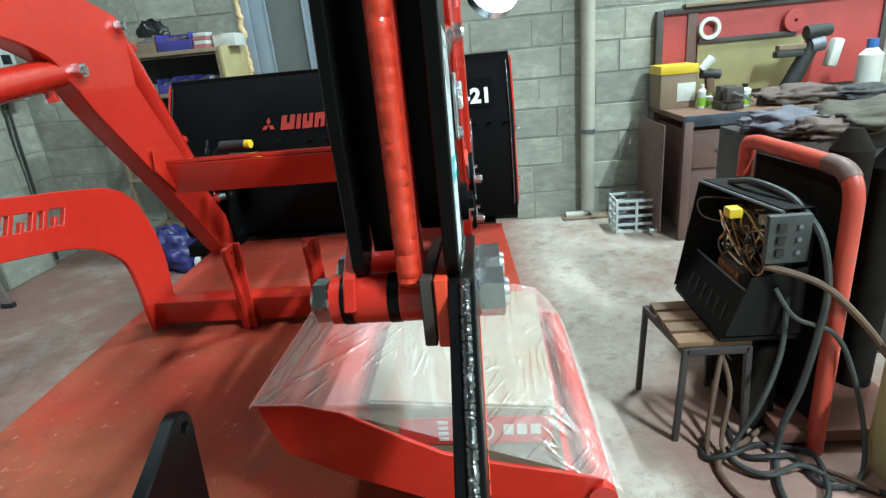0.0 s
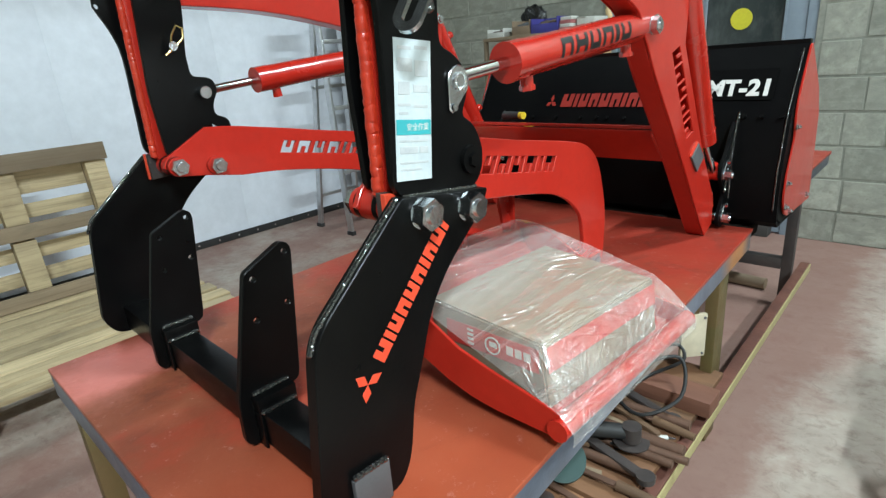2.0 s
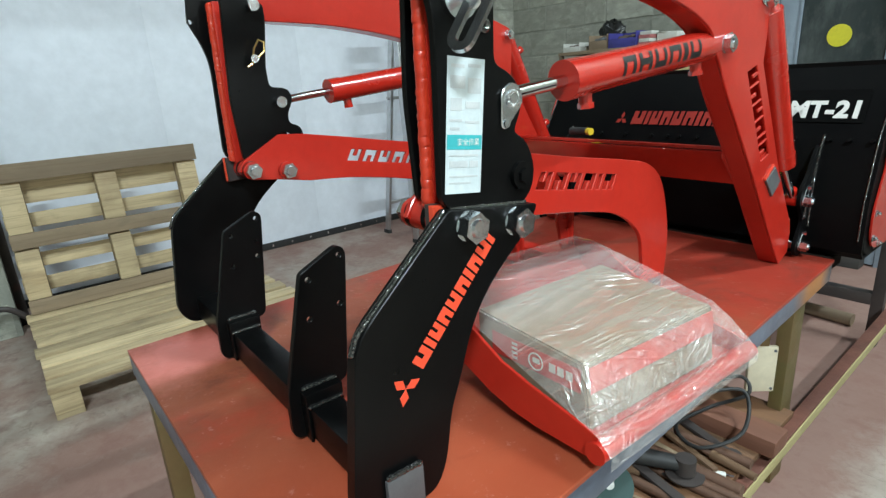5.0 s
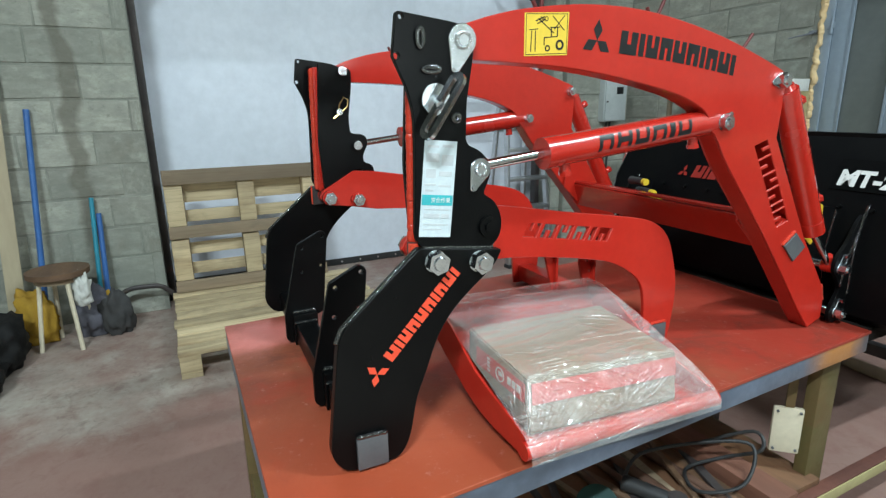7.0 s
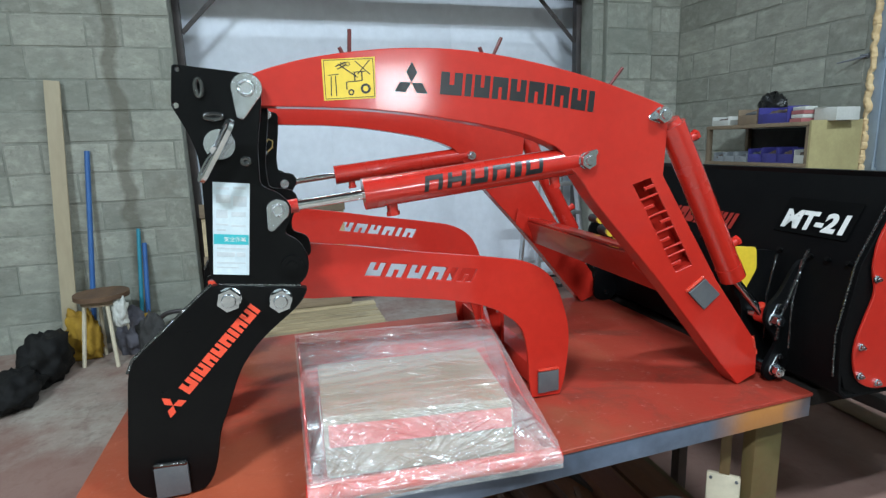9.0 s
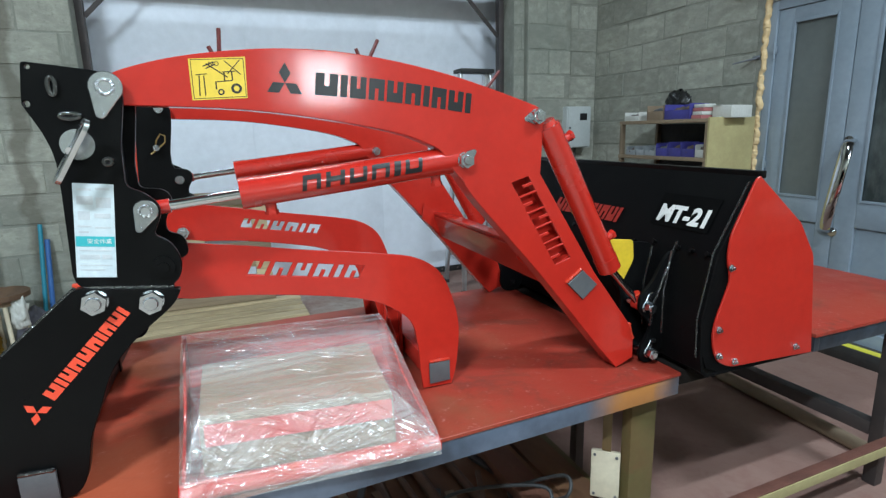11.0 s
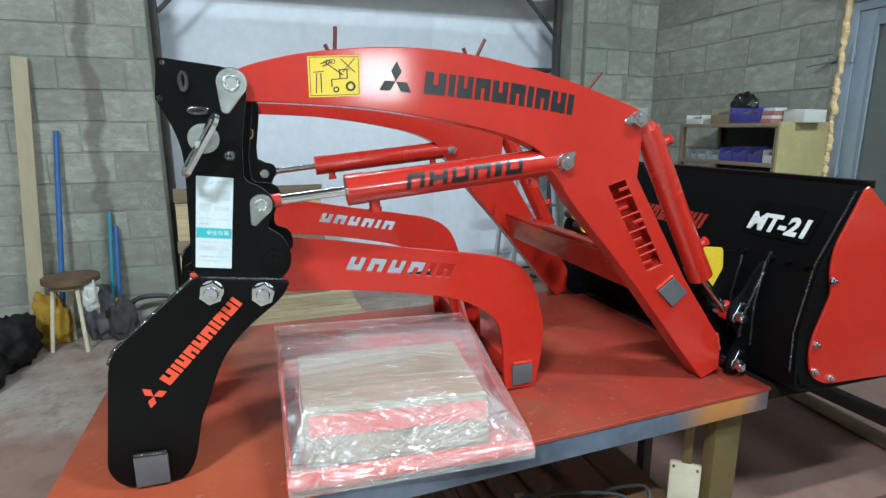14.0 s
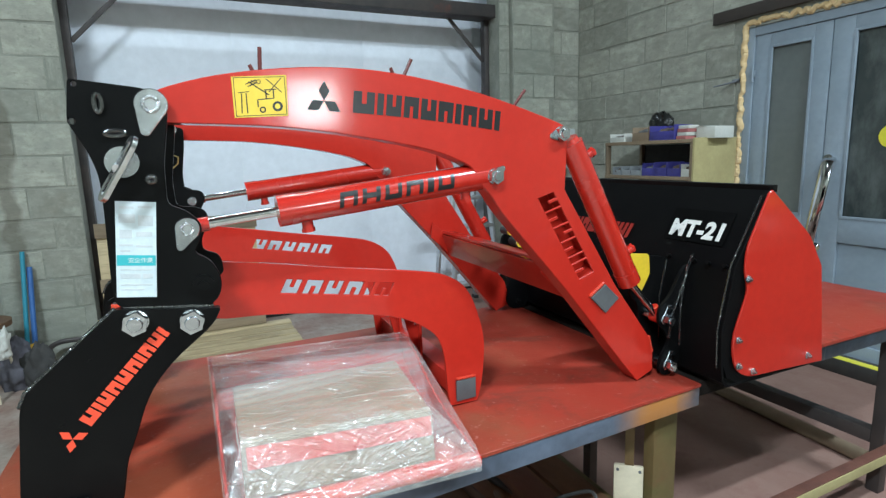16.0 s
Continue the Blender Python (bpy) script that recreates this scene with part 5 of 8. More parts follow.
def sprayed_apron():
    """Blue-grey steel with an orange drift of paint near one end and small chips."""
    m = mat("sprayed_blue_grey_steel", (0.23, 0.28, 0.38), (0.10, 0.12, 0.16), 4, 0.36, 0.15, metal=0.55, bump=0.2, bscale=60,
            spots=(0.30, 0.10, 0.07), spot_scale=4, spot_cut=(0.62, 0.75))
    nt = m.node_tree
    N, K = nt.nodes, nt.links
    b = N["Principled BSDF"]
    old = b.inputs["Base Color"].links[0].from_socket
    co = N.new("ShaderNodeTexCoord")
    sep = N.new("ShaderNodeSeparateXYZ")
    K.new(co.outputs["Object"], sep.inputs[0])
    n = N.new("ShaderNodeTexNoise")
    n.inputs["Scale"].default_value, n.inputs["Detail"].default_value = 9.0, 5.0
    K.new(co.outputs["Object"], n.inputs["Vector"])
    drift = N.new("ShaderNodeMath")
    drift.operation = "MULTIPLY_ADD"
    drift.inputs[1].default_value = 0.14
    K.new(n.outputs["Fac"], drift.inputs[0])
    K.new(sep.outputs[1], drift.inputs[2])
    up, down = N.new("ShaderNodeMapRange"), N.new("ShaderNodeMapRange")
    up.inputs["From Min"].default_value, up.inputs["From Max"].default_value = 0.98, 1.12
    down.inputs["From Min"].default_value, down.inputs["From Max"].default_value = 1.30, 1.24
    both = N.new("ShaderNodeMath")
    both.operation = "MULTIPLY"
    for k, r in enumerate((up, down)):
        K.new(drift.outputs[0], r.inputs["Value"])
        K.new(r.outputs[0], both.inputs[k])
    x = N.new("ShaderNodeMix")
    x.data_type = "RGBA"
    x.inputs["B"].default_value = (0.42, 0.17, 0.045, 1)
    K.new(both.outputs[0], x.inputs["Factor"])
    K.new(old, x.inputs["A"])
    K.new(x.outputs["Result"], b.inputs["Base Color"])
    flat = N.new("ShaderNodeMath")
    flat.operation = "MULTIPLY_ADD"
    flat.inputs[1].default_value, flat.inputs[2].default_value = -0.5, 0.55
    K.new(both.outputs[0], flat.inputs[0])
    K.new(flat.outputs[0], b.inputs["Metallic"])
    return m


APRON = sprayed_apron()


def work_table():
    t = thing("work_table", (-0.33, 0.44, 0), "red oxide painted steel work table with a worn top", "table")
    part("tabletop", plate([(-0.777, -0.335), (0.165, -0.335), (0.100, 1.238), (-0.83, 1.238)], TT - 0.010, TT - 0.0002, plane="z"), RED_DULL, t, "dusty red steel tabletop")
    for p, q in (((0.147, -0.334), (0.082, 1.236)), ((-0.759, -0.334), (-0.812, 1.236)), ((-0.743, -0.32), (0.131, -0.32)), ((-0.796, 1.222), (0.066, 1.222))):
        part("apron", beam(bmesh.new(), (*p, TT - 0.0365), (*q, TT - 0.0365), 0.03, 0.05, 0.002), APRON, t, "worn blue-grey steel apron with orange overspray")
    part("leg", boxes([((0.022, 1.122, 0), (0.058, 1.205, TT - 0.062))], 0.003), OLIVE_LEG, t, "olive steel table leg")
    for x, y in ((-0.74, -0.30), (0.070, -0.30), (-0.79, 1.185)):
        part("leg", boxes([((x - 0.021, y - 0.021, 0), (x + 0.021, y + 0.021, TT - 0.062))], 0.003), OLIVE_LEG, t, "olive steel table leg")
    for p, q in (((-0.74, -0.30), (-0.79, 1.185)), ((-0.74, -0.30), (0.09, -0.30)), ((-0.79, 1.185), (0.02, 1.165))):
        part("stretcher", beam(bmesh.new(), (*p, 0.215), (*q, 0.215), 0.03, 0.04, 0.002), OLIVE_LEG, t)
    return t


OLIVE_LEG = mat("olive_painted_leg", (0.135, 0.112, 0.042), (0.16, 0.10, 0.042), 6, 0.5, 0.15, metal=0.2, bump=0.2, spots=(0.2, 0.07, 0.04), spot_scale=5, spot_cut=(0.6, 0.75))
work_table()


def tray_and_box():
    t = thing("loader_tray", (-0.1, 0.3, 0.70), "red painted curved steel tray lying on the table", "tray")
    y0, y1 = 0.078, 0.522

    def tilted(bm):
        """The tray lies a little higher at one end."""
        for v in bm.verts:
            v.co.z += max(0.018 - 0.040 * (v.co.y - 0.08), 0)
        return bm

    sec = [(0.150, 0.712), (0.05, 0.712), (0.0, 0.717), (-0.05, 0.731), (-0.101, 0.753), (-0.148, 0.774), (-0.200, 0.805), (-0.220, 0.850)]
    under_sec = [(x, z - 0.005) for x, z in sec]
    part("tray_sheet", tilted(plate(sec + under_sec[::-1], y0, y1, bevel=0.0005, plane="y")), RED, t)
    top = [(0.160, 0.742), (0.096, 0.757), (0.037, 0.770), (-0.022, 0.787), (-0.091, 0.824), (-0.135, 0.850), (-0.18, 0.862), (-0.228, 0.864)]
    foot = [(-0.227, 0.858), (-0.218, 0.824), (-0.206, 0.796), (-0.148, 0.765), (-0.101, 0.744), (-0.05, 0.722), (0.0, 0.708), (0.05, 0.7025), (0.15, 0.7015)]
    for y in (y0 - 0.006, y1):
        part("side_flange", tilted(plate(top + foot, y, y + 0.006, plane="y")), RED, t)
    part("edge_pipe", tilted(rod(bmesh.new(), (0.158, y0 - 0.012, 0.7185), (0.164, y1 + 0.012, 0.7185), 0.0165, seg=24)), RED, t, "red pipe along the tray edge")
    b = thing("cardboard_box", (-0.07, 0.27, 0.75), "brown cardboard box with a red printed band, on the red tray", "box")
    bm = bmesh.new()
    top_quad = [(0.110, 0.104), (0.124, 0.455), (-0.118, 0.470), (-0.112, 0.110)]
    low = [bm.verts.new((x + (0.012 if x > 0 else 0), y, z)) for (x, y), z in zip(top_quad, (0.7335, 0.7185, 0.775, 0.785))]
    up = [bm.verts.new((x, y, z)) for (x, y), z in zip(top_quad, (0.838, 0.822, 0.840, 0.855))]
    bm.faces.new(up)
    bm.faces.new(low[::-1])
    for q in range(4):
        bm.faces.new((low[q], low[(q + 1) % 4], up[(q + 1) % 4], up[q]))
    bmesh.ops.recalc_face_normals(bm, faces=bm.faces)
    bmesh.ops.bevel(bm, geom=bm.edges[:], offset=0.003, segments=2, affect="EDGES")
    part("carton", bm, CARD, b)

    def front(x, d):
        return 0.104 + (0.110 - x) * 0.027 - d

    def on_front(name, x0, x1, z0, z1, d, material, label=""):
        bm = bmesh.new()
        vs = [bm.verts.new((x, front(x, e), z)) for e in (d, d - 0.0008) for x, z in ((x0, z0), (x1, z0), (x1, z1), (x0, z1))]
        for f in ((0, 1, 2, 3), (7, 6, 5, 4), (0, 4, 5, 1), (1, 5, 6, 2), (2, 6, 7, 3), (3, 7, 4, 0)):
            bm.faces.new([vs[k] for k in f])
        bmesh.ops.recalc_face_normals(bm, faces=bm.faces)
        return part(name, bm, material, b, label)

    on_front("printed_band", -0.076, 0.106, 0.790, 0.828, 0.0012, CARD_RED, "red printed band with pale marks")
    bm = bmesh.new()
    vs = [bm.verts.new((0.1113 + 0.012 * (0.838 - z) / 0.098 + 0.014 * (y - 0.104) / 0.351 + e, y, z)) for e in (0.0, 0.0008) for y, z in ((0.112, 0.790), (0.450, 0.776), (0.450, 0.814), (0.112, 0.830))]
    for f in ((0, 1, 2, 3), (7, 6, 5, 4), (0, 4, 5, 1), (1, 5, 6, 2), (2, 6, 7, 3), (3, 7, 4, 0)):
        bm.faces.new([vs[k] for k in f])
    bmesh.ops.recalc_face_normals(bm, faces=bm.faces)
    part("printed_band", bm, CARD_RED, b)
    ringed = plate(ring((0.022, 0.809), 0.015, 24), 0.1028, 0.1038, [ring((0.022, 0.809), 0.0125, 24)], 0.0002, "y")
    part("print_mark", ringed, WHITE_PL, b)
    on_front("print_mark", 0.015, 0.029, 0.806, 0.814, 0.0022, WHITE_PL)
    for x0, x1 in ((0.048, 0.060), (0.064, 0.076), (0.080, 0.092)):
        on_front("print_mark", x0, x1, 0.803, 0.817, 0.0022, WHITE_PL)
    for k in range(4):
        on_front("print_mark", -0.030, -0.018, 0.796 + 0.008 * k, 0.800 + 0.008 * k, 0.0022, WHITE_PL)

    # the film is pulled taut over box and tray
    hull = bmesh.new()
    for y in (y0 - 0.010, y1 + 0.010):
        for x, z in top:
            hull.verts.new((x, y, z + 0.003 + max(0.018 - 0.040 * (y - 0.08), 0)))
        hull.verts.new((0.183, y, 0.722 + max(0.018 - 0.040 * (y - 0.08), 0)))
        hull.verts.new((-0.236, y, 0.866 + max(0.018 - 0.040 * (y - 0.08), 0)))
        hull.verts.new((0.183, y, 0.60))
        hull.verts.new((-0.236, y, 0.60))
    for (x, y), z in zip(top_quad, (0.843, 0.827, 0.845, 0.860)):
        hull.verts.new((x * 1.01, y, z))
    bmesh.ops.convex_hull(hull, input=hull.verts[:])
    planes = []
    for f in hull.faces:
        f.normal_update()
        n = f.normal
        if abs(n.z) > 0.02 and n.dot(f.calc_center_median() - Vector((-0.05, 0.3, 0.7))) < 0:
            n = -n
        if n.z > 0.02:
            planes.append((n.copy(), f.calc_center_median().copy()))
    hull.free()

    def cover(x, y):
        return min(c.z - ((x - c.x) * n.x + (y - c.y) * n.y) / n.z for n, c in planes)

    f = bmesh.new()
    nx, ny = 170, 180
    rows = []
    for i in range(nx + 1):
        row = []
        x = 0.1825 - 0.418 * i / nx
        for j in range(ny + 1):
            y = y0 - 0.0098 + (y1 - y0 + 0.0196) * j / ny
            z = cover(x, y)
            edge = min(i, nx - i, j, ny - j) / 9
            k = min(edge, 1)
            steep = min(max((x - 0.08) / 0.04, 0), 1)
            a1, a2 = math.atan2(0.20 - x, y - 0.05), math.atan2(0.20 - x, 0.56 - y)
            fan = (1 - abs(noise.noise(Vector((a1 * 9, x * 5, 3.0)))) * 2.2) * 0.5 + (1 - abs(noise.noise(Vector((a2 * 9, x * 5, 13.0)))) * 2.2) * 0.5
            lid = 1 - abs(noise.noise(Vector((x * 34 + y * 4, y * 5, 21.0)))) * 2.2
            sag = noise.noise(Vector((x * 9, y * 9, 40.0)))
            z += k * (0.0016 * sag + 0.0030 * steep * fan + 0.0011 * (1 - steep) * lid + 0.0022)
            row.append(f.verts.new((x + k * 0.003 * noise.noise(Vector((y * 30, z * 30, 1))), y + k * 0.003 * noise.noise(Vector((x * 30, z * 30, 5))), z)))
        rows.append(row)
    for a, c in zip(rows, rows[1:]):
        for j in range(ny):
            f.faces.new((a[j], a[j + 1], c[j + 1], c[j]))
    # the skirt follows the tray's foot
    def foot_z(x):
        for (xa, za), (xb, zb) in zip(foot, foot[1:]):
            if xa <= x <= xb:
                return za + (zb - za) * (x - xa) / (xb - xa)
        return 0.7035 if x > 0 else 0.862
    for line in ([r[-1] for r in rows], rows[0], rows[-1]):
        low = []
        for k, v in enumerate(line):
            low.append(f.verts.new((v.co.x, v.co.y + 0.002 * noise.noise(Vector((v.co.x * 60, 0, v.co.y * 60))), max(foot_z(v.co.x) + max(0.018 - 0.040 * (v.co.y - 0.08), 0) - 0.001, 0.7022))))
        for k in range(len(line) - 1):
            f.faces.new((line[k], line[k + 1], low[k + 1], low[k]))
    # the sheet laid flat: across the tray, and up the slope and over the lid
    flat = f.loops.layers.uv.new("flat")
    for face in f.faces:
        for loop in face.loops:
            x, y, z = loop.vert.co
            loop[flat].uv = (y, (0.1825 - x) + (z - 0.72) * 0.9)
    wrap = thing("stretch_film", (-0.03, 0.3, 0.70), "clear crumpled stretch film wrapped over the cardboard box and tray", "plastic film")
    n_sheet = nx * ny
    skirt = f.copy()
    for sheet, name, keep, label in ((f, "cover_sheet", lambda k: k < n_sheet, ""), (skirt, "hanging_skirt", lambda k: k >= n_sheet, "loose film tucked down round the tray")):
        sheet.faces.ensure_lookup_table()
        bmesh.ops.delete(sheet, geom=[face for k, face in enumerate(sheet.faces) if not keep(k)], context="FACES")
        for face in sheet.faces:
            face.smooth = True
        part(name, sheet, FILM, wrap, label)


tray_and_box()

# ---- gate, door and fixed things of the room ----
def gate():
    g = thing("gate", (XW - 0.24, 1.0, 0), "large white panelled gate in a dark steel frame", "gate", kind="structure")
    n = 3
    w = (GY1 - GY0) / n
    for k in range(n):
        lo = GY0 - 0.4 if k == 0 else GY0 + k * w
        hi = GY1 + 0.4 if k == n - 1 else GY0 + (k + 1) * w
        part("gate_panel", boxes([((XW - 0.53, lo + 0.0002, 0.0), (XW - 0.50, hi - 0.0002, GO + 0.5))], 0.0004), PLASTER, g, "white gate panel")
    for y in (GY0 - 0.005, GY1 - 0.045):
        part("frame_post", boxes([((XW - 0.24, y, 0), (XW - 0.17, y + 0.05, GZ))], 0.003), DARK_STEEL, g)
    part("frame_beam", boxes([((XW - 0.24, GY0, GZ - 0.06), (XW - 0.05, GY1, GZ + 0.04))], 0.003), DARK_STEEL, g)
    for y, o in ((GY0 + 0.045, 1), (GY1 - 0.045, -1)):
        part("corner_brace", beam(bmesh.new(), (XW - 0.2, y, GZ - 0.40), (XW - 0.2, y + o * 0.34, GZ - 0.05), 0.012, 0.03, 0.001), DARK_STEEL, g)
    part("rubber_sill", boxes([((XW - 0.498, GY0 - 0.3, 0.0), (XW - 0.485, GY1 + 0.3, 0.055))], 0.002), RUBBER, g)
    for k in range(20):
        y = GY0 + 0.02 + k * 0.165
        part("rivet", rod(bmesh.new(), (XW - 0.485, y, 0.03), (XW - 0.480, y, 0.03), 0.009, seg=8), ZINC, g)


def double_door():
    d = thing("door_1", ((DX0 + DX1) / 2, YN + 0.05, 0), "grey-blue metal double door with two glazed panes", "door", kind="structure")
    y0, y1 = YN + 0.02, YN + 0.075
    fr = boxes([((DX0, y0 - 0.01, 0), (DX0 + 0.055, y1, DZ)), ((DX1 - 0.055, y0 - 0.01, 0), (DX1, y1, DZ)), ((DX0 + 0.055, y0 - 0.01, DZ - 0.055), (DX1 - 0.055, y1, DZ))], 0.004)
    part("door_frame", fr, DOOR_GREY, d)
    mid = -0.945
    for a, b, gl0, gl1 in ((DX0 + 0.058, mid - 0.003, -1.315, -1.045), (mid + 0.003, DX1 - 0.058, -0.83, -0.36)):
        z0, z1, zm = 0.01, DZ - 0.058, 0.81
        leaf = boxes([((a, y0, z0), (gl0, y1 - 0.012, z1)), ((gl1, y0, z0), (b, y1 - 0.012, z1)), ((gl0, y0, z0), (gl1, y1 - 0.012, 0.16)), ((gl0, y0, zm - 0.07), (gl1, y1 - 0.012, zm + 0.07)),
                      ((gl0, y0, 1.93), (gl1, y1 - 0.012, z1)), ((gl0, y0 + 0.02, 0.16), (gl1, y1 - 0.02, zm - 0.07))], 0.003)
        lf = part("door_leaf", leaf, DOOR_GREY, d)
        bead = boxes([((gl0, y0 - 0.004, zm + 0.07), (gl0 + 0.016, y0 + 0.01, 1.93)), ((gl1 - 0.016, y0 - 0.004, zm + 0.07), (gl1, y0 + 0.01, 1.93)), ((gl0 + 0.016, y0 - 0.004, 1.914), (gl1 - 0.016, y0 + 0.01, 1.93)), ((gl0 + 0.016, y0 - 0.004, zm + 0.07), (gl1 - 0.016, y0 + 0.01, zm + 0.086))], 0.002)
        part("glazing_bead", bead, DOOR_GREY, lf)
        pane = part("pane", boxes([((gl0 + 0.005, y0 + 0.018, zm + 0.065), (gl1 - 0.005, y0 + 0.024, 1.935))]), FROSTED if a < -1 else GLASS, lf, "grey frosted pane" if a < -1 else "dark glass pane with smudges and painted reflection streaks")
        pane.visible_shadow = False
        for z in (0.35, 1.02, 1.72):
            part("hinge", rod(bmesh.new(), (a - 0.004 if a < -1 else b + 0.004, y0 - 0.012, z), (a - 0.004 if a < -1 else b + 0.004, y0 - 0.012, z + 0.1), 0.009, seg=12), DOOR_GREY, lf)
            xh = a - 0.030 if a < -1 else b - 0.015
            part("hinge_plate", boxes([((xh, y0 - 0.016, z + 0.03), (xh + 0.045, y0 - 0.0105, z + 0.072))], 0.002), DOOR_GREY, lf)
    part("yellow_disc", rod(bmesh.new(), (-0.612, y0 + 0.014, 1.342), (-0.612, y0 + 0.017, 1.342), 0.062, seg=36), YELLOW_STICK, d, "yellow round sticker on the glass")
    bow = spline([(-0.912, y0 - 0.004, 1.225), (-0.908, y0 - 0.050, 1.20), (-0.906, y0 - 0.085, 1.10), (-0.912, y0 - 0.095, 0.96), (-0.922, y0 - 0.085, 0.82), (-0.934, y0 - 0.050, 0.725), (-0.94, y0 - 0.004, 0.700)], 5)
    bm = tube_path(bmesh.new(), bow, 0.013, 14)
    for v in bm.verts:
        v.co.x = -0.92 + (v.co.x + 0.92) * 2.6
    part("door_handle", bm, CHROME, d, "bowed chromed door handle")
    for x, z in ((-0.912, 1.225), (-0.94, 0.70)):
        part("handle_foot", rod(bmesh.new(), (x, y0 - 0.008, z), (x, y0 + 0.0005, z), 0.026, seg=20), CHROME, d)
    part("floor_strip", boxes([((-0.98, YN - 0.09, 0.0), (-0.30, YN + 0.015, 0.085))], 0.004), SOOT_STRIP, d, "black threshold strip")
    part("yellow_tape", boxes([((-0.96, YN - 0.085, 0.0855), (-0.32, YN - 0.03, 0.0875))], 0.0005), YELLOW_STICK, d, "worn yellow tape")
    # unseen dark slab added behind the panes to keep the doorway dark
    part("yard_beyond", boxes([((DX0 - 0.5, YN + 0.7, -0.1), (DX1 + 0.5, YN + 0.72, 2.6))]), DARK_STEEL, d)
    # foam round the frame
    rng = random.Random(4)
    bm = bmesh.new()
    z = 0.02
    pts = []
    while z < DZ + 0.03:
        pts.append((DX0 - 0.010 + rng.uniform(-0.007, 0.007), z))
        z += rng.uniform(0.018, 0.032)
    x = DX0
    while x < DX1:
        pts.append((x, DZ + 0.025 + rng.uniform(-0.012, 0.012)))
        x += rng.uniform(0.018, 0.032)
    line = spline([(x, YN + 0.002, z) for x, z in pts], 4)
    tube_path(bm, line, [0.018 + 0.007 * noise.noise(Vector((p[0] * 22, 3, p[2] * 22))) + 0.003 * noise.noise(Vector((p[0] * 130, 7, p[2] * 130))) for p in line], 12)
    for v in bm.verts:
        v.co += Vector([noise.noise(v.co * 70 + Vector((q * 7, 0, 0))) * 0.004 for q in range(3)])
    tagged(part("foam_trim", bm, FOAM), "dried yellow mounting foam round the door frame", "foam", kind="structure")
    lin = boxes([((-1.70, YN - 0.035, 2.125), (-0.15, YN, 2.20))], 0.003)
    tagged(part("lintel_trim", lin, WOOD_SOOT), "dark wooden batten above the door", "batten", kind="structure")
    bm = rod(bmesh.new(), (-1.50, YN, 1.74), (-1.62, YN - 0.10, 1.71), 0.008, 0.004, seg=8)
    rod(bm, (-1.50, YN - 0.004, 1.74), (-1.54, YN - 0.02, 1.745), 0.014, 0.006, seg=8)
    tagged(part("anchor_spike", bm, STEEL), "steel anchor strap sticking out of the foam", "anchor", kind="structure")


WOOD_SOOT = mat("sooty_batten", (0.055, 0.042, 0.034), (0.035, 0.028, 0.024), 6, 0.75, 0.12, bump=0.4, bscale=60, stretch=(0.3, 1, 1))
SOOT_STRIP = mat("dark_threshold", (0.03, 0.03, 0.03), (0.05, 0.045, 0.04), 8, 0.7, 0.15, bump=0.2)
YELLOW_STICK = mat("yellow_round_sticker", (0.72, 0.66, 0.05), (0.68, 0.62, 0.05), 10, 0.4, 0.1)
gate()
double_door()


def window_and_lamps():
    w = thing("window_1", (XE + 0.1, 1.20, 1.55), "bright frosted window", "window", kind="structure")
    part("window_frame", boxes([((XE + 0.05, 0.70, 1.55), (XE + 0.12, 0.75, 2.35)), ((XE + 0.05, 1.65, 1.55), (XE + 0.12, 1.70, 2.35)), ((XE + 0.05, 0.75, 1.55), (XE + 0.12, 1.65, 1.60)), ((XE + 0.05, 0.75, 2.30), (XE + 0.12, 1.65, 2.35))], 0.004), WHITE_PL, w)
    part("pane", boxes([((XE + 0.13, 0.70, 1.55), (XE + 0.14, 1.70, 2.35))]), DAY_GLOW, w)
    first = None
    for (tx, ty, tz), turn, power in TUBES:
        if first is None:
            first = thing("ceiling_light", (tx, ty, CEIL), "long white fluorescent ceiling light, unseen, lit", "lamp", "ceiling lights")
            part("housing", boxes([((tx - 0.07, ty - 0.66, tz + 0.01), (tx + 0.07, ty + 0.66, CEIL))], 0.006), WHITE_PL, first)
            for o in (-0.035, 0.035):
                part("tube", rod(bmesh.new(), (tx + o, ty - 0.62, tz - 0.008), (tx + o, ty + 0.62, tz - 0.008), 0.014, seg=14), TUBE_GLOW, first, "glowing fluorescent tube")
        else:
            copy_thing(first, pose(tx, ty, CEIL, 0, 0, turn))


window_and_lamps()


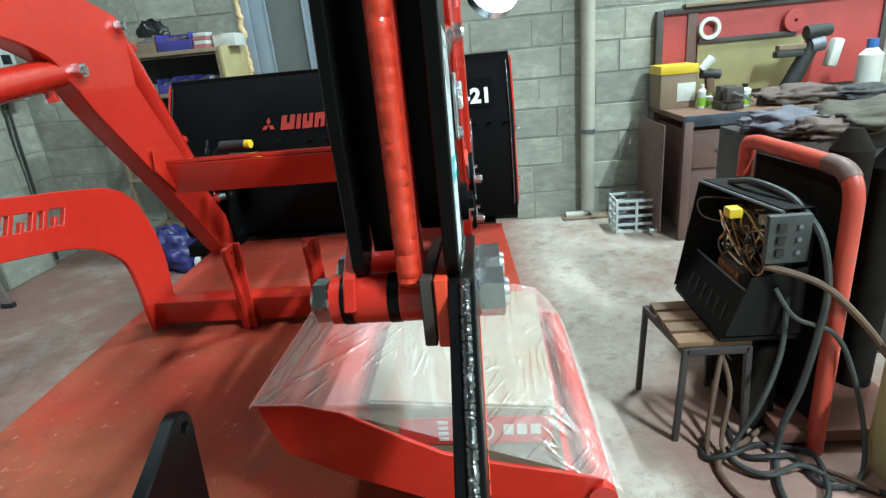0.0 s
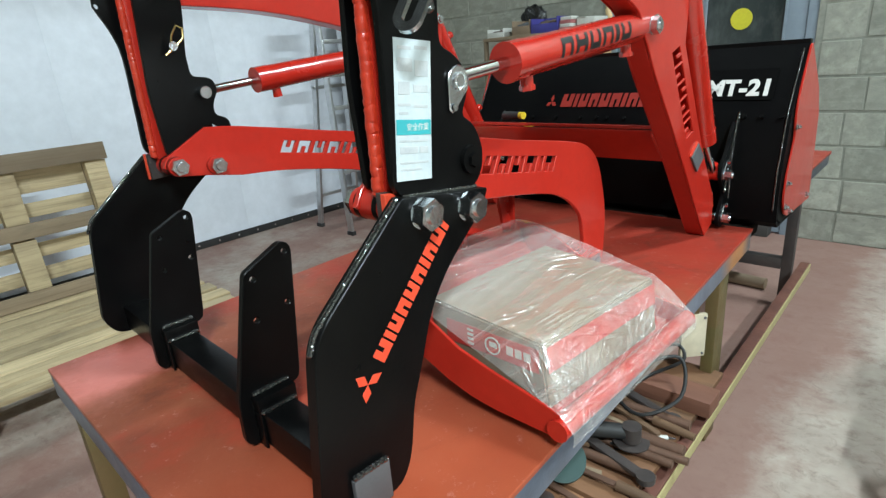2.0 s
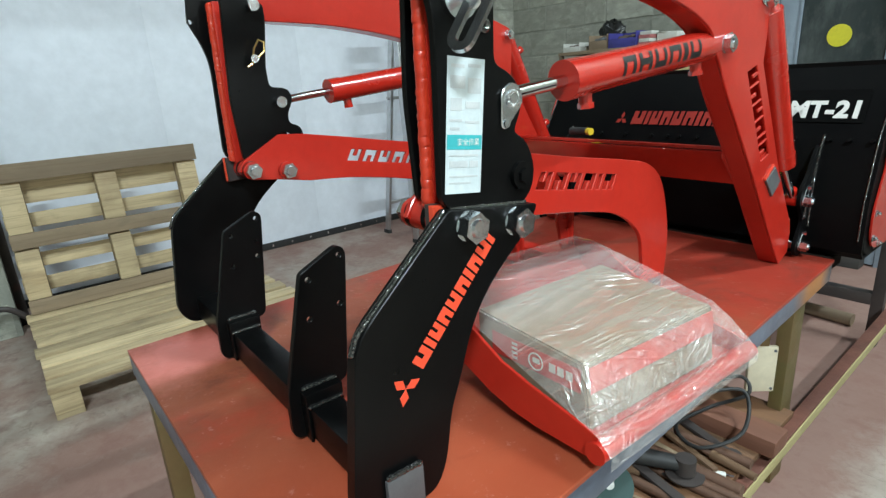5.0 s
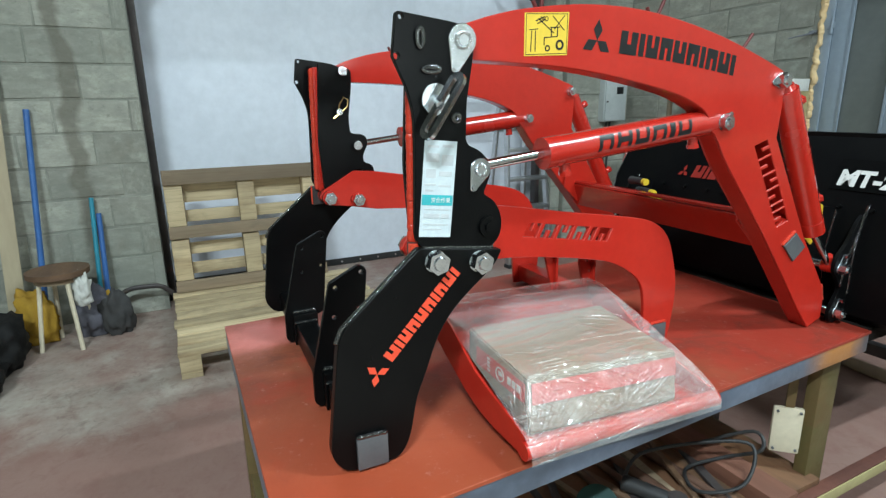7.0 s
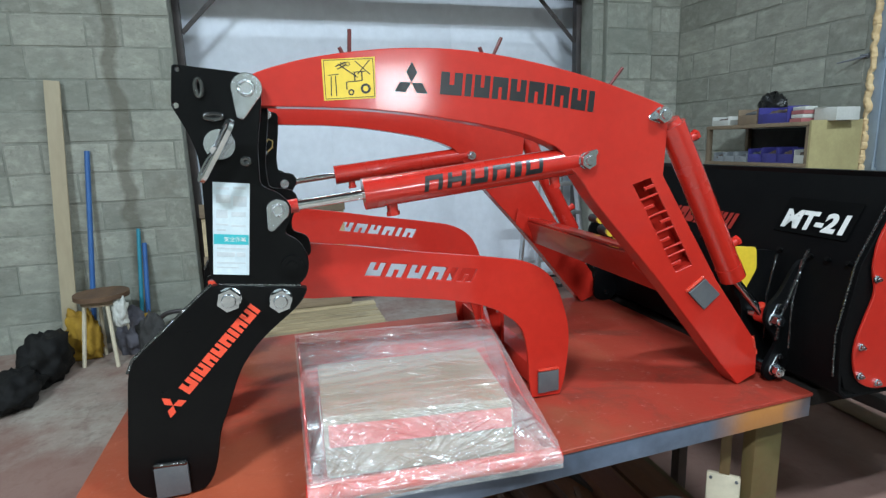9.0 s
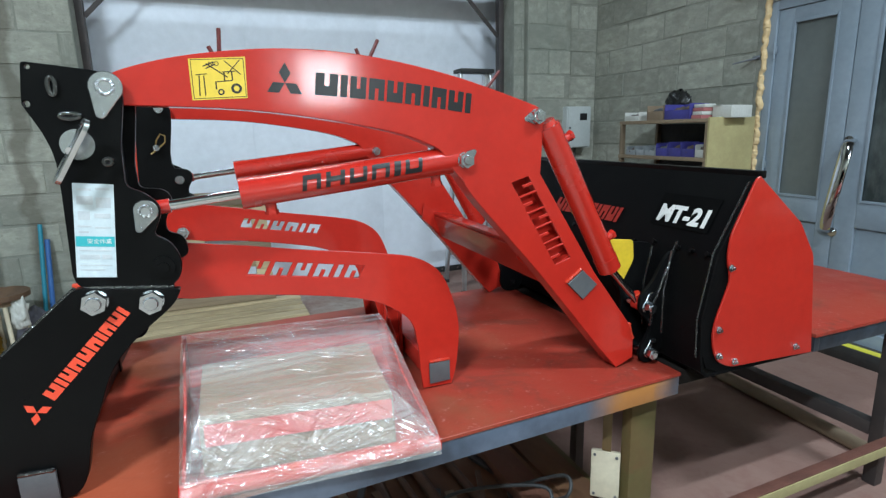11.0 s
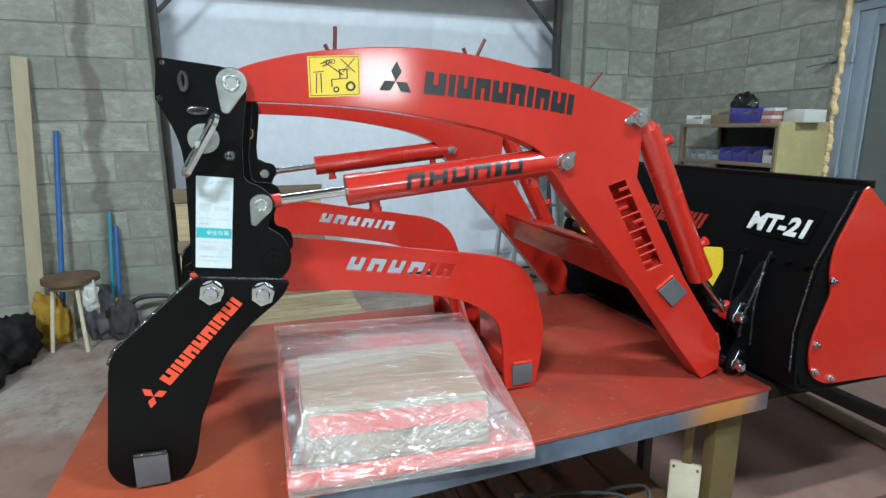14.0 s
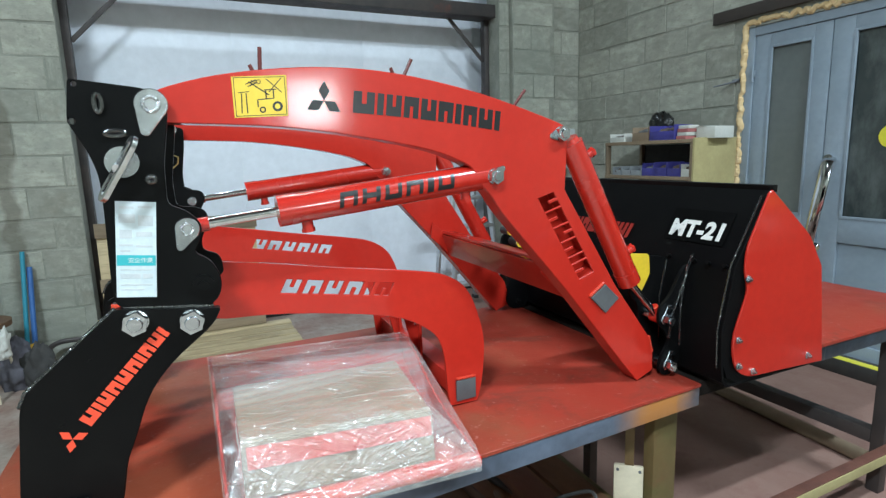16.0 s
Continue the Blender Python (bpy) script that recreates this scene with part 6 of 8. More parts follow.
def wall_fixtures():
    # pilaster beside the gate
    global PILASTER
    PILASTER = tagged(part("pilaster", boxes([((XW, 2.70, 0), (XW + 0.06, 3.13, CEIL))], 0.006), MORTAR), "shallow concrete block pilaster", "pilaster", kind="structure")
    e = thing("electrical_box", (XW + 0.06, 3.18, 1.155), "light grey wall-mounted electrical box with a small window", "electrical box")
    x0, x1 = XW + 0.001, XW + 0.13
    part("body", boxes([((x0, 3.06, 1.158), (x1, 3.312, 1.514))], 0.006), ENAMEL_GREY, e)
    part("door", boxes([((x1, 3.068, 1.166), (x1 + 0.012, 3.304, 1.506))], 0.004), ENAMEL_GREY, e)
    part("window", boxes([((x1 + 0.012, 3.19, 1.395), (x1 + 0.015, 3.265, 1.455))], 0.001), INK, e, "small dark window")
    part("lock", rod(bmesh.new(), (x1 + 0.012, 3.085, 1.33), (x1 + 0.02, 3.085, 1.33), 0.008, seg=12), DARK_STEEL, e)
    for k, y in enumerate((3.12, 3.17, 3.21)):
        part("conduit", tube_path(bmesh.new(), [(x0 + 0.05, y, 1.16), (x0 + 0.045, y, 1.05), (x0 + 0.02, y + 0.01 * k, 0.9), (x0 + 0.015, y, 0.3), (x0 + 0.015, y, 0.02)], 0.010, 8), HOSE, e)
    p = thing("wall_pipe", (0.80, YN - 0.06, 0), "cream painted upright heating pipe on the wall", "pipe")
    bm = rod(bmesh.new(), (0.80, YN - 0.062, 0.06), (0.80, YN - 0.062, CEIL), 0.046, seg=24)
    part("riser", bm, PIPE_PAINT, p)
    part("elbow", tube_path(bmesh.new(), spline([(0.80, YN - 0.062, 0.12), (0.79, YN - 0.065, 0.05), (0.74, YN - 0.075, 0.028), (0.64, YN - 0.08, 0.026)], 5), 0.026, 12), PIPE_PAINT, p)
    part("floor_plate", boxes([((0.62, YN - 0.13, 0.0), (0.98, YN - 0.02, 0.018))], 0.003), WOOD_GREY, p)
    for z in (0.6, 1.9):
        part("clamp", rod(bmesh.new(), (0.80, YN - 0.062, z), (0.80, YN - 0.062, z + 0.03), 0.05, seg=24), STEEL, p)
    c = thing("wire_crate", (1.03, 3.08, 0), "clear plastic crate on the floor", "crate")
    part("base", boxes([((0.905, 2.98, 0.0), (1.16, 3.17, 0.015))], 0.003), WHITE_PL, c)
    for z in (0.06, 0.115, 0.17, 0.215):
        for a, b in (((0.905, 2.98), (1.16, 2.98)), ((0.905, 3.17), (1.16, 3.17)), ((0.905, 2.98), (0.905, 3.17)), ((1.16, 2.98), (1.16, 3.17))):
            part("rail", beam(bmesh.new(), (*a, z), (*b, z), 0.008, 0.018, 0.002), ENAMEL_GREY, c)
    for a in ((0.905, 2.98), (1.16, 2.98), (0.905, 3.17), (1.16, 3.17), (1.03, 2.98), (1.03, 3.17), (0.905, 3.075), (1.16, 3.075)):
        part("stay", boxes([((a[0] - 0.008, a[1] - 0.008, 0.0), (a[0] + 0.008, a[1] + 0.008, 0.225))], 0.002), ENAMEL_GREY, c)
    part("filling", blob(bmesh.new(), (1.03, 3.07, 0.075), (0.10, 0.075, 0.07), 3), CLOTH_GREY, c)


wall_fixtures()


VIOLET = mat("dusty_violet_plastic", (0.060, 0.055, 0.30), (0.045, 0.04, 0.20), 8, 0.55, 0.15)
BLACK_BAG = mat("black_polythene", (0.006, 0.006, 0.006), (0.010, 0.010, 0.010), 9, 0.30, 0.12, bump=0.5, bscale=40)
PINK_CARD = mat("dusty_pink_card", (0.42, 0.15, 0.14), (0.36, 0.12, 0.12), 9, 0.7, 0.1)


def parts_shelf():
    s = thing("storage_shelf", (-1.8, 3.22, 0), "wooden storage shelf with bins of small parts", "shelf")
    for z in (0.20, 0.58, 0.79, 1.10, 1.345):
        part("board", boxes([((-2.30, 3.03, z), (-1.49, 3.42, z + 0.024))], 0.003), WOOD_GREY, s)
    for x in (-2.30, -1.515):
        part("upright", boxes([((x, 3.035, 0), (x + 0.025, 3.07, 1.345))], 0.003), WOOD_GREY, s)
        part("upright", boxes([((x, 3.385, 0), (x + 0.025, 3.42, 1.345))], 0.003), WOOD_GREY, s)
    part("back", boxes([((-2.30, 3.422, 0.1), (-1.49, 3.434, 1.34))]), CLOTH_DARK, s)
    part("side_panel", boxes([((-1.489, 3.028, 0.0), (-1.473, 3.42, 1.375))], 0.002), CHIP, s, "pale yellow chipboard side panel")

    def bin_box(x, z, w, h, d, material, label):
        y = 3.05
        o = thing("parts_bin", (x, y, z), label, "bin", "bins on the shelf")
        bm = boxes([((x, y, z + 0.0005), (x + w, y + d, z + 0.006)), ((x, y, z + 0.006), (x + 0.005, y + d, z + h)), ((x + w - 0.005, y, z + 0.006), (x + w, y + d, z + h)), ((x + 0.005, y, z + 0.006), (x + w - 0.005, y + 0.005, z + h * 0.6)), ((x + 0.005, y + d - 0.005, z + 0.006), (x + w - 0.005, y + d, z + h))], 0.0015)
        part("shell", bm, material, o)
        part("filling", blob(bmesh.new(), (x + w / 2, y + d / 2, z + h * 0.45), (w * 0.42, d * 0.4, h * 0.35), x * 5 + z, 0.4), CLOTH_BROWN if int(x * 50) % 2 else STEEL, o)

    for x, w, h, m, lab in ((-2.27, 0.15, 0.062, WHITE_PL, "shallow white plastic tray on the top board"), (-2.04, 0.155, 0.100, CARD, "open beige carton of small parts on the top board"),
                            (-1.875, 0.215, 0.100, VIOLET, "blue-violet plastic parts bin on the top board")):
        bin_box(x, 1.369, w, h, 0.17, m, lab)
    tagged(part("plastic_bag", blob(bmesh.new(), (-2.03, 3.33, 1.47), (0.10, 0.05, 0.10), 29, 0.35), BLACK_BAG), "crumpled black plastic bag behind the carton on the shelf", "bag")
    st = thing("booklet_stack", (-1.60, 3.12, 1.369), "small stack of dusty pink and white boxes on the shelf", "box")
    for q in range(4):
        part("small_box", boxes([((-1.652 + 0.004 * (q % 2), 3.06 + 0.005 * q, 1.3695 + 0.023 * q), (-1.574 + 0.003 * q, 3.17, 1.3910 + 0.023 * q))], 0.0015), PINK_CARD if q % 2 == 0 else WHITE_PL, st)
    for x, w, h, m in ((-2.235, 0.09, 0.062, CLEAR), (-2.135, 0.082, 0.066, CLEAR), (-2.045, 0.10, 0.060, CLEAR), (-1.935, 0.108, 0.088, VIOLET), (-1.822, 0.108, 0.096, VIOLET), (-1.708, 0.108, 0.090, VIOLET), (-1.592, 0.072, 0.082, WHITE_PL)):
        bin_box(x, 1.124, w, h, 0.17, m, "violet open parts bin on the second board" if m is VIOLET else "clear plastic tub of small parts on the second board" if m is CLEAR else "small white parts bin on the second board")
    for x, w, h, m in ((-2.22, 0.16, 0.12, CARD), (-2.02, 0.18, 0.10, WHITE_PL), (-1.8, 0.2, 0.13, NAVY)):
        bin_box(x, 0.814, w, h, 0.2, m, "open box of parts on a lower board")
    for x, w, h, m in ((-2.20, 0.20, 0.11, WHITE_PL), (-1.95, 0.22, 0.12, CARD)):
        bin_box(x, 0.604, w, h, 0.2, m, "open box of parts on a lower board")
    bx = thing("cardboard_carton", (-1.55, 3.2, 1.37), "small white carton on the storage shelf", "box")
    part("carton", boxes([((-1.56, 3.14, 1.3695), (-1.42, 3.32, 1.445))], 0.004), WHITE_PL, bx)
    part("flap", boxes([((-1.56, 3.135, 1.446), (-1.49, 3.32, 1.449))], 0.001), WHITE_PL, bx)
    bag = thing("blue_bag", (-2.0, 2.9, 0), "crumpled dark blue bag on the floor by the shelf", "bag")
    part("sack", blob(bmesh.new(), (-2.02, 2.92, 0.12), (0.17, 0.13, 0.14), 2.0, 0.45), NAVY, bag)
    part("handle", tube_path(bmesh.new(), spline([(-2.1, 2.9, 0.22), (-2.06, 2.88, 0.29), (-2.0, 2.88, 0.29), (-1.96, 2.9, 0.22)], 5), 0.008, 6), NAVY, bag)
    bt = thing("plastic_bottle", (-1.78, 2.86, 0), "white plastic bottle lying on the floor", "bottle")
    part("body", rod(bmesh.new(), (-1.86, 2.86, 0.051), (-1.70, 2.84, 0.051), 0.05, seg=20), WHITE_PL, bt)
    part("cap", rod(bmesh.new(), (-1.70, 2.84, 0.051), (-1.655, 2.834, 0.051), 0.022, seg=16), BLUE, bt)


CHIP = mat("yellowish_chipboard", (0.42, 0.36, 0.17), (0.36, 0.30, 0.14), 6, 0.65, 0.12, bump=0.15, bscale=90)
CLEAR = mat("grey_translucent_plastic", (0.30, 0.32, 0.33), (0.25, 0.27, 0.28), 8, 0.35, 0.12)
parts_shelf()


# ---- things by the gate ----
def pallets():
    p = thing("wooden_pallet", (-2.5, 0.05, 0), "pale wooden pallet lying on the floor", "pallet", "pallets by the gate")
    y0, y1 = -0.51, 0.66
    for y in (y0, (y0 + y1) / 2 - 0.05, y1 - 0.10):
        for x in (-1.98, -2.46, -2.95):
            part("block", boxes([((x - 0.1, y, 0.0220), (x, y + 0.1, 0.1))], 0.003), WOOD, p)
        part("runner", boxes([((-3.06, y, 0.0), (-1.98, y + 0.1, 0.0215))], 0.002), WOOD, p)
        part("cross_board", boxes([((-3.06, y, 0.1005), (-1.98, y + 0.1, 0.120))], 0.002), WOOD, p)
    rng = random.Random(7)
    for k in range(8):
        x = -1.97 - k * 0.137
        part("deck_board", boxes([((x - 0.110 - rng.uniform(-0.006, 0.012), y0 - rng.uniform(0, 0.025), 0.1205), (x - rng.uniform(0, 0.012), y1 + rng.uniform(0, 0.03), 0.140 + rng.uniform(0, 0.004)))], 0.003), WOOD, p)
    q = thing("wooden_pallet", (-3.05, 0.1, 0.143), "weathered wooden pallet standing on edge against the gate", "pallet", "pallets by the gate")
    tilt = Matrix.Translation((-3.03, 0, 0.1435)) @ Matrix.Rotation(math.radians(-6), 4, "Y")
    for z0, z1, y in ((0.355, 0.435, 0.50), (0.705, 0.80, 0.50)):
        part("stringer", box(bmesh.new(), (0.020, -0.50, z0), (0.042, y, z1), 0.003, tilt), WOOD_GREY, q)
    part("stringer", box(bmesh.new(), (0.020, -0.50, 0.0), (0.042, 0.50, 0.075), 0.003, tilt), WOOD_GREY, q)
    for y in (-0.495, -0.05, 0.385):
        for z0 in (0.0755, 0.4355):
            part("post_board", box(bmesh.new(), (-0.05, y, z0), (0.0195, y + 0.105, z0 + 0.268), 0.003, tilt), WOOD, q)
        part("post_board", box(bmesh.new(), (-0.072, y, 0.0), (-0.0505, y + 0.11, 0.79), 0.002, tilt), WOOD_GREY, q)
    for z0 in (0.10, 0.235, 0.455, 0.585, 0.66):
        part("deck_board", box(bmesh.new(), (-0.094, -0.50, z0), (-0.0725, 0.50, z0 + 0.078), 0.002, tilt), WOOD, q)


pallets()


def step_ladder():
    l = thing("step_ladder", (-2.95, 2.2, 0), "aluminium step ladder standing by the white gate", "ladder")
    def rail(y0, y1, x0, x1):
        return beam(bmesh.new(), (x0, y0, 0.0), (x1, y1, 1.78), 0.022, 0.055, 0.003, up=(1, 0, 0))
    F = lambda z: -2.86 - 0.20 * z / 1.78
    part("front_rail", rail(1.98, 2.06, -2.86, -3.06), ALU, l)
    part("front_rail", rail(2.42, 2.32, -2.86, -3.06), ALU, l)
    part("rear_rail", rail(2.00, 2.08, -3.30, -3.10), ALU, l)
    part("rear_rail", rail(2.40, 2.30, -3.30, -3.10), ALU, l)
    for k in range(7):
        z = 0.24 + 0.235 * k
        a = 0.08 * z / 1.78
        part("tread", boxes([((F(z) - 0.05, 1.985 + a, z), (F(z) + 0.04, 2.415 - a, z + 0.028))], 0.004), ALU, l)
    for z in (0.25, 1.1):
        part("rear_bar", boxes([((-3.30 + 0.2 * z / 1.78 - 0.01, 2.02, z), (-3.30 + 0.2 * z / 1.78 + 0.01, 2.38, z + 0.025))], 0.003), ALU, l)
    part("top_cap", boxes([((-3.15, 2.04, 1.78), (-3.0, 2.34, 1.81))], 0.006), RUBBER, l)
    for x, y in ((-2.86, 1.98), (-2.86, 2.42), (-3.3, 2.0), (-3.3, 2.4)):
        part("foot", boxes([((x - 0.035, y - 0.018, 0), (x + 0.035, y + 0.018, 0.03))], 0.004), RUBBER, l)


step_ladder()


def corner_things():
    s = thing("round_stool", (-2.78, -1.10, 0), "small round stool with a dark seat and pale legs", "stool")
    part("seat", rod(bmesh.new(), (-2.78, -1.08, 0.425), (-2.78, -1.08, 0.455), 0.155, seg=32), WOOD_DARK, s)
    part("seat_ring", rod(bmesh.new(), (-2.78, -1.08, 0.39), (-2.78, -1.08, 0.424), 0.12, seg=28), WOOD_GREY, s)
    for a in (0.5, 2.1, 3.6, 5.2):
        part("leg", rod(bmesh.new(), (-2.78 + 0.10 * math.cos(a), -1.08 + 0.10 * math.sin(a), 0.40), (-2.78 + 0.15 * math.cos(a), -1.08 + 0.15 * math.sin(a), 0.0), 0.012, seg=10), CREAM, s)
    pl = tagged(part("plank", beam(bmesh.new(), (-2.98, -1.36, 0.0), (-3.10, -1.27, 1.77), 0.085, 0.03, 0.003, up=(1, 0.2, 0)), WOOD_PALE), "long pale plank leaning in the corner", "plank")
    for nm, a, b, r, m, lab in (("broom", (-2.95, -1.22, 0.0), (-3.12, -1.14, 1.33), 0.016, BLUE, "broom with a blue handle leaning on the wall"),
                                ("mop", (-2.95, -0.93, 0.0), (-3.11, -0.90, 0.80), 0.013, TURQ, "mop with a turquoise handle leaning on the wall"),
                                ("shovel", (-2.96, -0.89, 0.0), (-3.11, -0.875, 0.70), 0.015, BLUE, "shovel with a short blue handle leaning on the wall")):
        o = thing(nm, a, lab, nm)
        a, b = Vector(a), Vector(b)
        part("handle", rod(bmesh.new(), a.lerp(b, 0.16), b, r, seg=14), m, o)
        bm = bmesh.new()
        blob(bm, (a.x + 0.01, a.y, 0.10), (0.045, 0.075, 0.115), r * 400, 0.35)
        part("head", bm, OCHRE if nm != "mop" else CLOTH_GREY, o)
    cl = thing("work_clothes", (-2.86, -0.98, 0), "bundle of grey and ochre work clothes by the stool", "clothes")
    part("grey_cloth", blob(bmesh.new(), (-2.88, -0.96, 0.13), (0.06, 0.09, 0.16), 5, 0.35), CLOTH_GREY, cl)
    part("ochre_cloth", blob(bmesh.new(), (-2.86, -1.24, 0.15), (0.05, 0.09, 0.17), 8, 0.35), OCHRE, cl)
    part("dark_cloth", blob(bmesh.new(), (-2.84, -0.84, 0.11), (0.06, 0.08, 0.14), 11, 0.35), CLOTH_DARK, cl)
    part("pale_cloth", blob(bmesh.new(), (-2.70, -0.97, 0.33), (0.03, 0.04, 0.10), 14, 0.4), WHITE_PL, cl)
    bp = tube_path(bmesh.new(), spline([(-3.12, -0.86, 0.03), (-3.05, -0.84, 0.14), (-3.03, -0.78, 0.205), (-3.03, -0.66, 0.212), (-3.03, -0.58, 0.195), (-3.06, -0.50, 0.10), (-3.14, -0.45, 0.02)], 5), 0.016, 10)
    tagged(part("bent_pipe", bp, DARK_STEEL), "bent rusty pipe rail near the floor", "pipe")
    b = thing("black_sacks", (-2.4, -1.37, 0), "heap of black plastic sacks", "sack")
    part("sack", blob(bmesh.new(), (-2.58, -1.365, 0.12), (0.20, 0.115, 0.155), 21, 0.3), BLACK_SACK, b)
    part("sack", blob(bmesh.new(), (-2.24, -1.385, 0.09), (0.18, 0.10, 0.10), 24, 0.3), BLACK_SACK, b)


WOOD_PALE = mat("pale_new_plank", (0.46, 0.39, 0.26), (0.39, 0.32, 0.21), 4, 0.65, 0.12, bump=0.3, bscale=60, stretch=(1, 1, 0.2))
BLACK_SACK = mat("black_plastic_sack", (0.008, 0.008, 0.008), (0.014, 0.013, 0.012), 9, 0.75, 0.15, bump=0.6, bscale=30, spec=0.2)
corner_things()


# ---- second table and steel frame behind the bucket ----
# near-black without gloss; on the filler under the bucket it stands for shade
DULL_BLACK = mat("dull_black_steel", (0.012, 0.010, 0.009), (0.02, 0.016, 0.014), 8, 0.95, 0.05, bump=0.4, bscale=60, spec=0.02)


def second_table():
    t = thing("side_table", (-0.4, 2.2, 0), "second red steel table behind the bucket", "table")
    part("tabletop", boxes([((-0.95, 1.80, TT - 0.012), (0.075, 2.62, TT))], 0.002), RED_DULL, t)
    part("apron", boxes([((-0.94, 1.805, TT - 0.06), (0.07, 1.83, TT - 0.0125)), ((0.045, 1.83, TT - 0.06), (0.07, 2.61, TT - 0.0125)), ((-0.94, 1.83, TT - 0.06), (-0.915, 2.61, TT - 0.0125)), ((-0.915, 2.585, TT - 0.06), (0.045, 2.61, TT - 0.0125))], 0.002), BLUE_STEEL, t)
    for x, y in ((0.010, 2.335), (-0.9, 1.86), (-0.9, 2.55)):
        part("leg", boxes([((x - 0.022, y - 0.022, 0), (x + 0.022, y + 0.022, TT - 0.0125))], 0.003), DARK_STEEL, t)
    part("rail", beam(bmesh.new(), (0.112, -0.31, 0.216), (0.078, 2.34, 0.216), 0.036, 0.036, 0.003), RUST, t, "rusty long rail")
    part("rail_face", beam(bmesh.new(), (0.1325, -0.31, 0.214), (0.0985, 2.34, 0.214), 0.004, 0.034, 0.001), CHIP, t, "pale yellow rail side")
    # added bar and legs close the gap under the bucket with painted shade
    part("support_beam", boxes([((-0.95, 1.2395, 0.655), (0.085, 1.36, 0.6960))], 0.003), DULL_BLACK, t, "near-black filler added for the shaded gap under the bucket")
    for x in (-0.90, -0.35):
        part("support_leg", boxes([((x - 0.018, 1.241, 0.0), (x + 0.018, 1.274, 0.6545))], 0.003), DARK_STEEL, t)
    part("rail", boxes([((-0.92, 1.24, 0.195), (-0.88, 2.58, 0.24))], 0.003), RUST, t)
    part("cross_rail", boxes([((-0.879, 2.312, 0.190), (-0.0125, 2.362, 0.242))], 0.003), DARK_STEEL, t)
    tagged(part("floor_pipe", rod(bmesh.new(), (-0.85, 2.545, 0.031), (-0.10, 2.49, 0.031), 0.030, seg=18), CARD), "pale brown pipe lying on the floor under the frame", "pipe")


RUST = mat("rusty_steel_rail", (0.19, 0.075, 0.052), (0.125, 0.05, 0.036), 7, 0.65, 0.15, metal=0.3, bump=0.3)
second_table()


WOOD_RED = mat("reddish_brown_beam", (0.21, 0.085, 0.05), (0.14, 0.058, 0.036), 5, 0.7, 0.15, bump=0.5, bscale=60, stretch=(0.2, 1, 1))
WOOD_SHELF = mat("worn_brown_board", (0.25, 0.120, 0.055), (0.165, 0.078, 0.038), 5, 0.72, 0.15, bump=0.5, bscale=60, rand=0.25, stretch=(0.3, 1, 1),
                 spots=(0.10, 0.06, 0.035), spot_scale=4.0, spot_cut=(0.55, 0.68))


